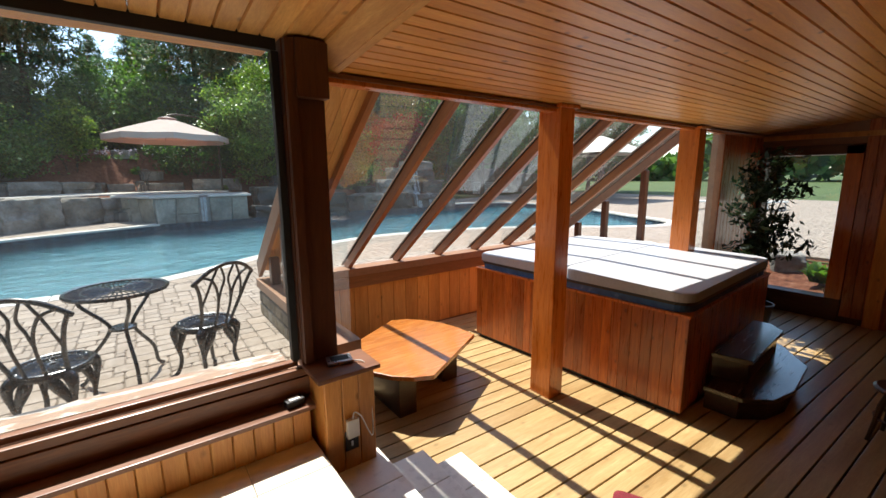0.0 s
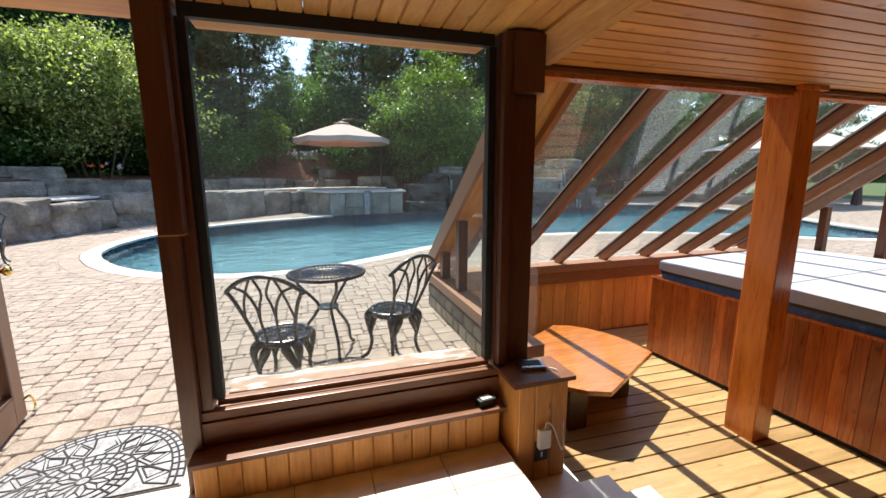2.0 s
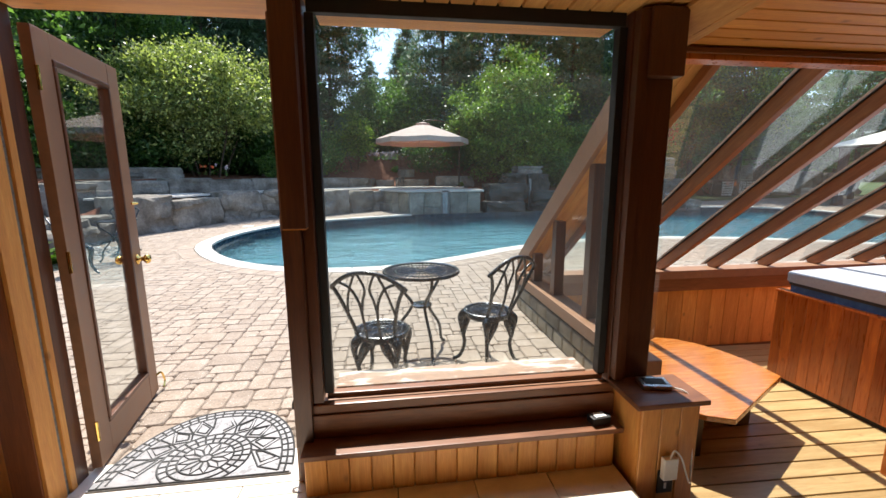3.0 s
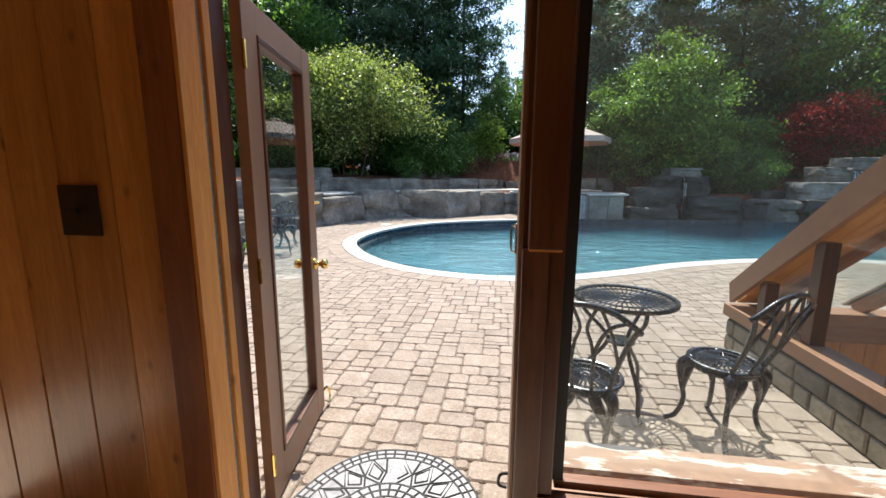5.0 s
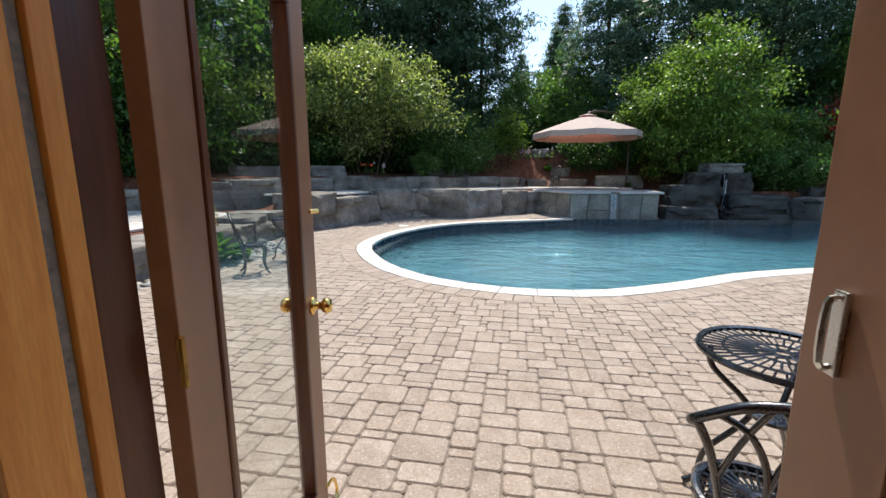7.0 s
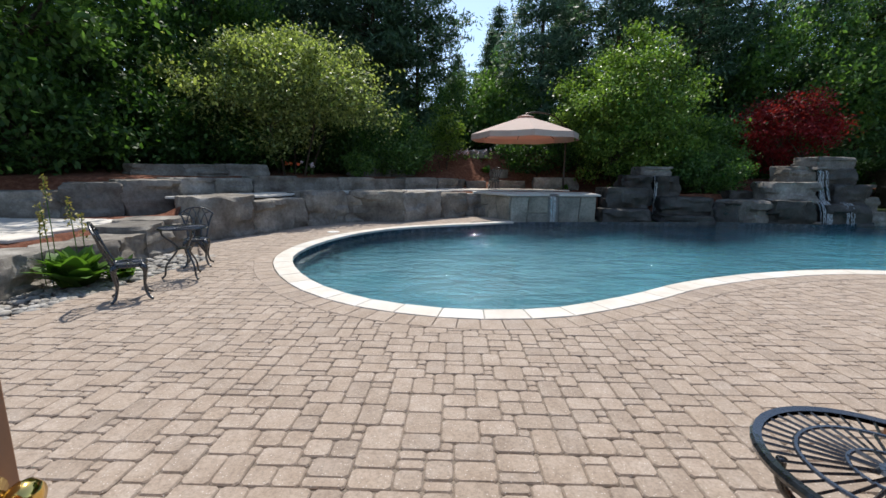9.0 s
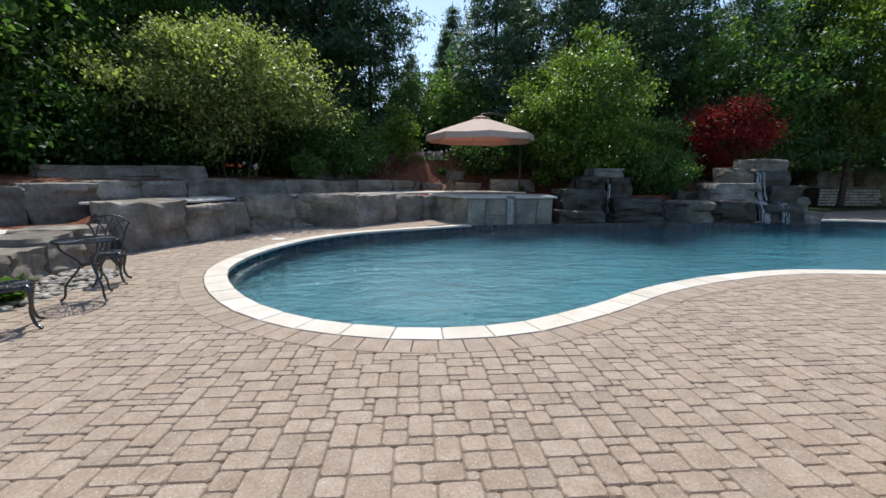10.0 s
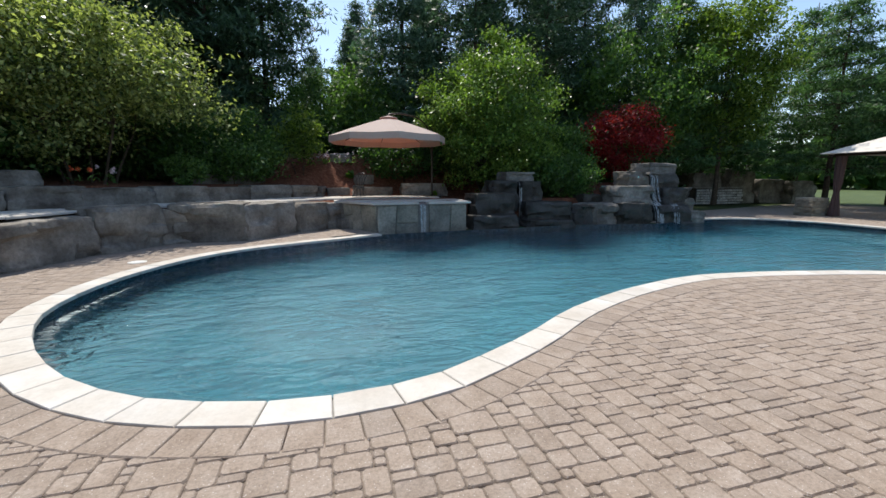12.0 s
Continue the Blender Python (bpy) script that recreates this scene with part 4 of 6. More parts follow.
LOW = "low split limestone block edging the flagged terrace"
wall_of_boulders([(-6.45, 3.2), (-6.25, 4.5), (-6.15, 5.7), (-6.2, 6.8), (-6.62, 7.75)], 0, 1.1, 0.46, 9, label=LOW)
wall_of_boulders([(-6.5, 7.8), (-6.3, 8.55), (-6.45, 9.3)], 0, 0.9, 0.47, 31, label=LOW, rough=0.2)
wall_of_boulders([(-6.4, 9.3), (-6.55, 10.15), (-6.75, 10.95)], 0, 1.0, 0.56, 16, label=LOW)
wall_of_boulders([(-6.5, 11.1), (-5.88, 12.2), (-5.27, 13.75), (-4.33, 14.95), (-2.8, 15.12), (-1.6, 16.4), (-0.78, 17.15)], 0, 1.1, 0.86, 20)
wall_of_boulders([(-15.2, 8.6), (-13.9, 9.2), (-12.5, 9.8), (-11.0, 10.4), (-9.6, 10.9)], 0.45, 0.9, 0.60, 38)
wall_of_boulders([(-9.55, 11.0), (-8.7, 11.6), (-7.95, 12.5)], 0.45, 1.0, 0.84, 43)
wall_of_boulders([(-7.95, 12.5), (-7.55, 13.4), (-7.0, 14.4), (-6.1, 15.3), (-5.1, 16.6), (-4.2, 17.7), (-3.15, 18.9), (-1.95, 19.8), (-1.1, 20.5)], 0.82, 0.9, 0.5, 44)
wall_of_boulders([(-9.7, 13.3), (-8.9, 14.3), (-8.2, 15.2), (-7.4, 16.4)], 1.28, 0.9, 0.40, 60)
wall_of_boulders([(-5.2, 19.2), (-4.2, 20.2), (-3.0, 21.0)], 1.25, 0.8, 0.40, 70)
boulder(-4.62, 15.35, -0.05, 1.2, 0.9, 0.86, 25, 86)
boulder(-0.5, 17.75, -0.05, 1.1, 0.8, 0.84, 25, 85)
boulder(-0.2, 17.35, -0.05, 0.75, 0.6, 0.35, 20, 81)
boulder(-0.1, 17.7, 0.25, 0.7, 0.6, 0.38, 10, 82)
boulder(1.0, 21.3, 0.84, 1.7, 0.7, 0.36, 4, 83, "flat stone bench slab behind the spa", "")
boulder(3.1, 21.0, 0.84, 1.9, 0.8, 0.52, -3, 84)

# terraces behind the boulders
B1 = [(-7.1, 0.5), (-6.9, 4.4), (-6.8, 6.0), (-7.1, 7.8), (-7.0, 9.4), (-7.2, 11.0), (-6.5, 12.5), (-5.8, 14.2), (-4.5, 15.5), (-2.9, 15.7), (-1.9, 16.7), (-1.0, 17.6), (0.4, 18.0), (3.6, 18.0), (4.0, 17.4), (8.4, 17.5), (9.4, 18.2), (12.9, 18.2), (14.6, 20.0), (21.0, 27.0), (30.0, 30.0)]
B2 = [(-15.5, 8.8), (-12.7, 10.2), (-9.9, 11.4), (-9.0, 11.9), (-8.3, 12.9), (-7.5, 14.6), (-5.6, 16.8), (-4.6, 18.0), (-3.4, 19.3), (-1.9, 20.3), (0.2, 22.6), (4.0, 22.8), (6.0, 19.3), (12.9, 19.8), (21.0, 29.0)]


def beyond(poly, x, y):
    """How far a place lies behind an open line (its left side)."""
    best, sign = 1e9, 1
    for (x0, y0), (x1, y1) in zip(poly, poly[1:]):
        dx, dy = x1 - x0, y1 - y0
        t = min(1, max(0, ((x - x0) * dx + (y - y0) * dy) / (dx * dx + dy * dy)))
        d = math.hypot(x - x0 - t * dx, y - y0 - t * dy)
        if d < best:
            best, sign = d, 1 if dx * (y - y0) - dy * (x - x0) > 0 else -1
    return best * sign


def smooth01(t):
    t = min(1, max(0, t))
    return t * t * (3 - 2 * t)


def bed_z(x, y):
    d1, d2 = beyond(B1, x, y), beyond(B2, x, y)
    k = smooth01((x + 7.7) / 0.3) * smooth01((y - 11.2) / 0.3)      # the terrace steps up past the low blocks
    rise = 1.25 * smooth01((y - 20.6) / 3.6) * smooth01((x + 4.5) / 3.0) * smooth01((6.5 - x) / 3.0)
    return rise - 0.06 + (0.52 + 0.36 * k) * smooth01((d1 + 0.15) / 0.3) + (0.81 - 0.36 * k) * smooth01(d2 / 0.6) + max(0, d2) * 0.06 + noise.noise(Vector((x * 1.3, y * 1.3, 0))) * 0.04 * (d1 > 0.3)


v, f, idx = [], [], {}
step = 0.4
for i in range(125):
    for j in range(96):
        x, y = -22 + i * step, 0.6 + j * step
        if beyond(B1, x, y) > -0.35:
            idx[i, j] = len(v)
            v.append((x, y, bed_z(x, y)))
for (i, j) in idx:
    k = [idx.get(c) for c in ((i, j), (i + 1, j), (i + 1, j + 1), (i, j + 1))]
    if None not in k:
        f.append(tuple(k))
tagged(new("planting_bed", mesh_from("planting_bed", v, f, MULCH, True)), "reddish bark mulch on terraced planting beds", "planting bed", kind="structure")

tagged(new("planting_bed_east", mesh_from("planting_bed_east", [(8.28, 0.3, -0.45), (9.0, 0.3, -0.36), (9.82, 0.3, -0.05), (8.28, 2.42, -0.45), (9.0, 2.42, -0.36), (9.82, 2.42, -0.05)], [(0, 1, 4, 3), (1, 2, 5, 4)], MULCH)), "sunken bark mulch bed outside the end window", "planting bed", kind="structure")
boulder(9.55, 2.05, -0.30, 0.6, 0.5, 0.36, 20, 171, "small grey stone at the edge of the mulch", "")
boulder(9.6, 1.0, -0.28, 0.7, 0.5, 0.32, -15, 172, "small grey stone at the edge of the mulch", "")

for x, y, w, h, k in ((-0.35, 21.35, 0.9, 0.22, 173), (0.75, 22.3, 0.8, 0.3, 174), (-1.2, 21.2, 0.7, 0.3, 175), (-0.1, 23.2, 0.9, 0.3, 176)):
    boulder(x, y, bed_z(x, y) - 0.1, w, 0.55, h + 0.1, 8 * (k % 5) - 16, k, "flat grey stone set in the mulch slope", "stones on the mulch slope")

# flagstones on the lower terrace
terrace = structure("terrace_paving", bmesh.new(), VENEER, "pale flagstones on the lower terrace", "paving")
P_ = curve([(-7.15, 11.8, 0), (-6.8, 13, 0), (-5.9, 15.0, 0), (-4.4, 16.4, 0), (-2.8, 17.3, 0), (-1.6, 18.6, 0), (0.4, 19.4, 0), (3.2, 19.6, 0)], 5)
rnd = random.Random(5)
for a, b in zip(P_, P_[1:]):
    d = (b - a)
    nrm = Vector((-d.y, d.x, 0)).normalized()
    for s in (-0.42, 0.12, 0.66):
        c = (a + b) / 2 + nrm * (s + rnd.uniform(-0.05, 0.05))
        me = piece_mesh(round(d.length * 0.96, 2), 0.5, 0.05, 0.012, COPING)
        piece("flagstone", me, terrace, pose(c.x, c.y, 0.825 + rnd.uniform(0, 0.012), 0, 0, math.degrees(math.atan2(d.y, d.x)) + rnd.uniform(-3, 3)))
for i in range(7):
    for j in range(11):
        x, y = -11.1 + i * 0.66 + 0.2 * (j % 2), 3.6 + j * 0.66 + rnd.uniform(-0.04, 0.04)
        if beyond(B1, x, y) > 0.25 and beyond(B2, x, y) < -0.35:
            piece("flagstone", piece_mesh(rnd.choice((0.58, 0.61, 0.64)), rnd.choice((0.60, 0.63)), 0.05, 0.012, COPING), terrace, pose(x, y, 0.452 + rnd.uniform(0, 0.012), 0, 0, rnd.uniform(-5, 5)))
terrace.data = mesh_from("terrace_paving", [(-1.2, 18.0, 0.80), (3.5, 18.0, 0.80), (3.5, 20.4, 0.83), (-1.2, 20.4, 0.83)], [(0, 1, 2, 3)], SAND)


# ---- spa and waterfalls ----
def veneer(parent, a, b, z0, z1, seed, size=0.42, material=None):
    """Flat stones of uneven width on an upright face from a to b."""
    a, b = Vector(a), Vector(b)
    d = (b - a)
    L, ang = d.length, math.atan2(d.y, d.x)
    nrm = Vector((d.y, -d.x)).normalized()
    r = random.Random(seed)
    rows = max(1, round((z1 - z0) / size))
    for k in range(rows):
        za, zb = z0 + (z1 - z0) * k / rows, z0 + (z1 - z0) * (k + 1) / rows
        s = 0.0
        while s < L - 0.03:
            w = min(r.uniform(0.6, 1.3) * size, L - s)
            if L - s - w < 0.12:
                w = L - s
            me = piece_mesh(round(w - 0.018, 2), round(zb - za - 0.018, 2), 0.035, 0.012, material or VENEER)
            c = a + d * ((s + w / 2) / L) + nrm * 0.0
            piece("stone", me, parent, Matrix.Translation((c.x, c.y, (za + zb) / 2)) @ Matrix.Rotation(ang, 4, "Z") @ pose(0, 0, 0, 90, 0, r.uniform(-2, 2)))
            s += w


spa = thing("spa", "raised stone-clad spa spilling into the pool", "spa")
part("shell", prism([(0.55, 15.98), (3.35, 16.25), (3.5, 17.95), (-0.55, 17.95), (-0.3, 17.3)], -0.6, 0.78), MORTAR, spa)


def crazy_slabs(parent, a, b, z0, z1, cols, seed):
    """Tall stone slabs with slanting joints on an upright face from a to b."""
    a, b = Vector(a), Vector(b)
    d = b - a
    n_ = Vector((d.y, -d.x)).normalized()
    r_ = random.Random(seed)
    lo = [0.0] + sorted((i + r_.uniform(-0.25, 0.25)) / cols for i in range(1, cols)) + [1.0]
    hi = [0.0] + [min(0.97, max(0.03, q + r_.uniform(-0.10, 0.10))) for q in lo[1:-1]] + [1.0]
    for i in range(cols):
        cut = r_.uniform(0.35, 0.7) if r_.random() < 0.45 else None
        quads = [((lo[i], 0.0), (lo[i + 1], 0.0), (hi[i + 1], 1.0), (hi[i], 1.0))]
        if cut:
            c2 = cut + r_.uniform(-0.15, 0.15)
            L_, R_ = (lo[i] + (hi[i] - lo[i]) * cut, cut), (lo[i + 1] + (hi[i + 1] - lo[i + 1]) * c2, c2)
            quads = [(quads[0][0], quads[0][1], R_, L_), (L_, R_, quads[0][2], quads[0][3])]
        for q in quads:
            P3 = [(a + d * u, z0 + (z1 - z0) * v_) for u, v_ in q]
            cx, cz = sum((p for p, _ in P3), Vector((0, 0))) / 4, sum(z for _, z in P3) / 4
            vv = []
            for out, k_ in ((0.0, 0.035), (0.03, 0.035), (0.045, 0.10)):
                for p, z in P3:
                    m_ = p.lerp(cx, k_) + n_ * out
                    vv.append((m_.x - cx.x, m_.y - cx.y, z + (cz - z) * k_ - cz))
            fq = [(8, 9, 10, 11)] + [(o_ + k, o_ + (k + 1) % 4, o_ + 4 + (k + 1) % 4, o_ + 4 + k) for o_ in (0, 4) for k in range(4)]
            piece("stone", mesh_from("slab_stone", vv, fq, SPA_STONE), parent, pose(cx.x, cx.y, cz))


SPA_STONE = stone("spa_flagstone", ((0.20, 0.19, 0.165), (0.36, 0.345, 0.30), (0.52, 0.49, 0.43)), 1.6, False, 0.8, 0.4, 0.4)
crazy_slabs(spa, (0.55, 15.98), (1.78, 16.1), -0.35, 0.78, 2, 1)
crazy_slabs(spa, (2.12, 16.13), (3.35, 16.25), -0.35, 0.78, 2, 5)
veneer(spa, (1.78, 16.2), (2.12, 16.23), -0.35, 0.62, 3, 0.34, ROCK_WET)
crazy_slabs(spa, (-0.3, 17.3), (0.55, 15.98), -0.05, 0.78, 3, 4)
for q, z in (([(0.42, 15.88), (1.80, 16.02), (1.80, 16.42), (0.62, 16.36)], 0.785), ([(2.10, 16.04), (3.48, 16.17), (3.4, 16.55), (2.10, 16.44)], 0.785), ([(-0.42, 17.28), (0.42, 15.90), (0.64, 16.35), (0.0, 17.4)], 0.787), ([(-0.6, 17.42), (3.6, 17.42), (3.6, 18.1), (-0.6, 18.1)], 0.787), ([(3.05, 16.58), (3.52, 16.56), (3.58, 17.4), (3.05, 17.4)], 0.786)):
    part("cap_slab", prism(q, z, z + 0.06, 0.012), COPING, spa, "pale flagstone cap")
part("water", prism([(0.68, 16.38), (3.04, 16.58), (3.04, 17.4), (0.05, 17.4)], 0.70, 0.755), BASIN, spa)


def falling_water(pts, w, seed):
    """Thin strands of falling water along a fall line of (x, y, z)."""
    r = random.Random(seed)
    bm = bmesh.new()
    P = curve(pts, 8)
    for _ in range(max(3, round(w / 0.05))):
        off, half, top = r.uniform(-0.5, 0.5) * w, r.uniform(0.008, 0.022), r.choice((0, 0, 0, 4))
        rows = []
        for p in P[top:]:
            c = p + Vector((off + r.uniform(-0.012, 0.012), r.uniform(-0.02, 0.02), 0))
            h = half * r.uniform(0.5, 1.3)
            rows.append([bm.verts.new(c + Vector((sx * h, -0.006 * (sx == 0), 0))) for sx in (-1, 0, 1)])
        for a, b in zip(rows, rows[1:]):
            for k in range(2):
                bm.faces.new((a[k], a[k + 1], b[k + 1], b[k]))
    return bm


FALLS = plain("falling_water", (0.80, 0.86, 0.88), 0.15, spots=0.2, scale=14, bumps=0.3)
FALLS.node_tree.nodes["Principled BSDF"].inputs["Alpha"].default_value = 0.45
part("spill", falling_water([(1.95, 16.5, 0.76), (1.95, 16.08, 0.755), (1.95, 16.0, 0.5), (1.95, 15.97, -0.08)], 0.24, 1), FALLS, spa, "thin sheet of falling water", True)["kind"] = "stuff"


def rock(x0, x1, y0, y1, z0, z1, seed, wet=False, turn=0):
    turn += random.Random(seed).uniform(-9, 9)
    boulder((x0 + x1) / 2, (y0 + y1) / 2, z0 - 0.04, x1 - x0 + 0.06, y1 - y0, z1 - z0 + 0.06, turn, seed, "wet dark stacked rock of the waterfall" if wet else "grey stacked rock beside the pool", "rocks of the waterfalls", ROCK_WET if wet else ROCK, 0.17)


rock(5.25, 6.35, 17.5, 18.4, 1.47, 1.76, 101)
rock(4.7, 5.62, 17.3, 18.3, 0.5, 1.46, 102, True)
rock(5.78, 6.65, 17.4, 18.3, 0.5, 1.44, 103, True)
rock(5.5, 5.95, 17.75, 18.3, -0.2, 1.46, 104, True)
rock(3.75, 5.35, 16.75, 17.6, 0.3, 1.05, 105, True, 4)
rock(3.55, 5.25, 16.2, 17.2, -0.3, 0.36, 106, True)
rock(5.75, 7.35, 16.5, 17.5, 0.15, 0.74, 107, True, -3)
rock(5.6, 7.4, 16.3, 17.3, -0.4, 0.16, 108, True)
rock(7.25, 8.1, 16.5, 17.5, -0.3, 0.58, 109, True)
rock(7.95, 9.35, 16.5, 17.6, -0.3, 0.66, 110)
rock(8.3, 9.2, 17.4, 18.2, 0.3, 0.95, 111, True)
rock(9.15, 10.75, 16.7, 17.8, 0.64, 1.27, 112)
rock(9.2, 10.5, 16.3, 17.4, -0.3, 0.68, 113, True)
rock(10.9, 12.4, 16.3, 17.3, -0.4, 0.56, 114, True, 4)
rock(11.4, 12.7, 16.8, 17.9, 0.56, 1.2, 115, True, -4)
rock(10.4, 11.2, 16.75, 17.5, -0.3, 0.6, 118, True)
rock(9.95, 10.95, 17.1, 18.0, 1.24, 1.80, 116)
rock(11.1, 12.25, 17.1, 18.1, 1.17, 1.75, 117, True)
rock(10.75, 12.3, 17.1, 18.1, 1.75, 2.12, 119)
rock(12.45, 12.95, 16.9, 17.6, 0.3, 0.80, 120)
rock(12.4, 13.3, 16.6, 17.4, -0.1, 0.30, 121)
f1 = thing("waterfall", "small waterfall over stacked dark rocks", "waterfall", "waterfalls")
part("sheet", falling_water([(5.72, 17.7, 1.46), (5.72, 17.42, 1.4), (5.72, 17.36, 0.8), (5.7, 17.3, -0.08)], 0.16, 2), FALLS, f1, smooth=True)["kind"] = "stuff"
f2 = thing("waterfall", "waterfall in steps over stacked rocks", "waterfall", "waterfalls")
part("sheet", falling_water([(11.05, 17.4, 1.72), (11.05, 17.0, 1.66), (11.05, 16.9, 1.2), (11.05, 16.72, 0.7)], 0.4, 3), FALLS, f2, smooth=True)["kind"] = "stuff"
part("sheet", falling_water([(10.8, 16.95, 0.72), (10.8, 16.6, 0.66), (10.8, 16.4, 0.4), (10.8, 16.3, -0.08)], 0.5, 4), FALLS, f2, smooth=True)["kind"] = "stuff"
part("sheet", falling_water([(11.5, 16.8, 0.66), (11.5, 16.4, 0.6), (11.5, 16.25, 0.3), (11.5, 16.2, -0.08)], 0.3, 5), FALLS, f2, smooth=True)["kind"] = "stuff"


# ---- cast iron bistro sets ----
def bistro_table():
    t = thing("bistro_table", "round black cast iron bistro table with pierced top", "table", "bistro sets")
    bm = bmesh.new()
    R = 0.31
    lathe([(R - 0.028, 0.692), (R - 0.002, 0.688), (R, 0.70), (R - 0.006, 0.71), (R - 0.028, 0.706)], 40, bm)
    bmesh.ops.delete(bm, geom=[q for q in bm.faces if len(q.verts) > 4], context="FACES")
    for r_, w in ((0.205, 0.008), (0.10, 0.007), (0.035, 0.012)):
        tube([(r_ * math.cos(k * math.tau / 36), r_ * math.sin(k * math.tau / 36), 0.70) for k in range(36)], w, 6, bm, True, 0.6)
    for k in range(44):
        a = k * math.tau / 44
        c, s = math.cos(a), math.sin(a)
        tube([(0.212 * c, 0.212 * s, 0.70), ((R - 0.02) * c, (R - 0.02) * s, 0.70)], 0.0045, 4, bm)
    for k in range(36):
        a = (k + 0.5) * math.tau / 36
        c, s = math.cos(a), math.sin(a)
        tube([(0.105 * c, 0.105 * s, 0.70), (0.20 * c, 0.20 * s, 0.70)], 0.005, 4, bm)
    for k in range(12):
        a = k * math.tau / 12
        c, s = math.cos(a), math.sin(a)
        tube([(0.03 * c, 0.03 * s, 0.70), (0.10 * c, 0.10 * s, 0.70)], 0.007, 4, bm)
    part("tabletop", bm, IRON, t, "pierced cast iron top")
    for k in range(3):
        a = k * math.tau / 3 + 0.5
        c, s = math.cos(a), math.sin(a)
        P = curve([(q * c, q * s, z) for q, z in ((0.25, 0.69), (0.235, 0.60), (0.12, 0.485), (0.078, 0.42), (0.115, 0.34), (0.225, 0.19), (0.25, 0.06), (0.295, 0.012))], 6)
        part("leg", tube(P, [0.013] * (len(P) - 4) + [0.014, 0.015, 0.017, 0.014], 8), IRON, t, smooth=True)
    part("stretcher_ring", lathe([(0.05, 0.405), (0.085, 0.41), (0.085, 0.425), (0.05, 0.43)], 20), IRON, t)
    return t


def bistro_chair():
    t = thing("bistro_chair", "black cast iron bistro chair with scrolled back", "chair", "bistro sets")
    bm = bmesh.new()
    R, z = 0.175, 0.425
    tube([(R * math.cos(k * math.tau / 32), R * math.sin(k * math.tau / 32), z) for k in range(32)], 0.014, 8, bm, True, 0.8)
    for r_, w in ((0.135, 0.006), (0.07, 0.006), (0.025, 0.012)):
        tube([(r_ * math.cos(k * math.tau / 24), r_ * math.sin(k * math.tau / 24), z) for k in range(24)], w, 5, bm, True, 0.6)
    for k in range(30):
        a = k * math.tau / 30
        c, s = math.cos(a), math.sin(a)
        tube([(0.025 * c, 0.025 * s, z), (R * c, R * s, z)], 0.0055, 4, bm)
    part("seat", bm, IRON, t, "pierced round seat")
    part("apron", tube([(0.165 * math.cos(k * math.tau / 24), 0.165 * math.sin(k * math.tau / 24), 0.402) for k in range(24)], 0.012, 6, None, True, 1.5), IRON, t)
    for sx in (-1, 1):
        for sy in (-1, 1):
            P = curve([(0.10 * sx, 0.10 * sy, 0.415), (0.142 * sx, 0.142 * sy, 0.37), (0.142 * sx, 0.142 * sy, 0.28), (0.122 * sx, 0.127 * sy, 0.16), (0.145 * sx, 0.15 * sy, 0.05), (0.185 * sx, 0.19 * sy, 0.012)], 6)
            r_ = [0.028, 0.032, 0.034, 0.035, 0.035, 0.034, 0.032, 0.029, 0.026, 0.023, 0.020, 0.018] + [0.0145] * (len(P) - 12)
            part("leg", tube(P, r_, 8), IRON, t, smooth=True)
        for sy in (-1, 1):
            P = curve([(0.045 * sx, 0.148 * sy, 0.40), (0.075 * sx, 0.146 * sy, 0.34), (0.108 * sx, 0.138 * sy, 0.27), (0.126 * sx, 0.132 * sy, 0.20)], 4)
            part("bracket", tube(P, [0.010, 0.018, 0.022, 0.024, 0.024, 0.023, 0.021, 0.019, 0.016, 0.013, 0.011, 0.010, 0.008], 7, None, False, 1.4), IRON, t, "leaf-shaped cast bracket", True)
    part("top_rail", tube(curve([(-0.235, -0.245, 0.775), (-0.215, -0.265, 0.80), (-0.12, -0.29, 0.865), (0, -0.30, 0.89), (0.12, -0.29, 0.865), (0.215, -0.265, 0.80), (0.235, -0.245, 0.775)], 6), 0.014, 8), IRON, t, smooth=True)
    for sx in (-1, 1):
        part("back_post", tube(curve([(0.125 * sx, -0.125, 0.43), (0.145 * sx, -0.18, 0.55), (0.185 * sx, -0.235, 0.70), (0.225 * sx, -0.26, 0.79)], 5), 0.0125, 8), IRON, t, smooth=True)
        part("back_slat", tube(curve([(0.045 * sx, -0.168, 0.43), (0.048 * sx, -0.225, 0.58), (0.062 * sx, -0.25, 0.69), (0.11 * sx, -0.272, 0.785), (0.185 * sx, -0.27, 0.822)], 6), 0.0095, 7), IRON, t, smooth=True)
        part("back_petal", tube(curve([(0.049 * sx, -0.232, 0.61), (0.036 * sx, -0.255, 0.70), (0.016 * sx, -0.272, 0.78), (0.05 * sx, -0.292, 0.872)], 6), 0.0085, 7), IRON, t, smooth=True)
        part("back_petal", tube(curve([(0.155 * sx, -0.197, 0.59), (0.135 * sx, -0.245, 0.70), (0.11 * sx, -0.27, 0.785), (0.075 * sx, -0.29, 0.868)], 6), 0.0085, 7), IRON, t, smooth=True)
    return t


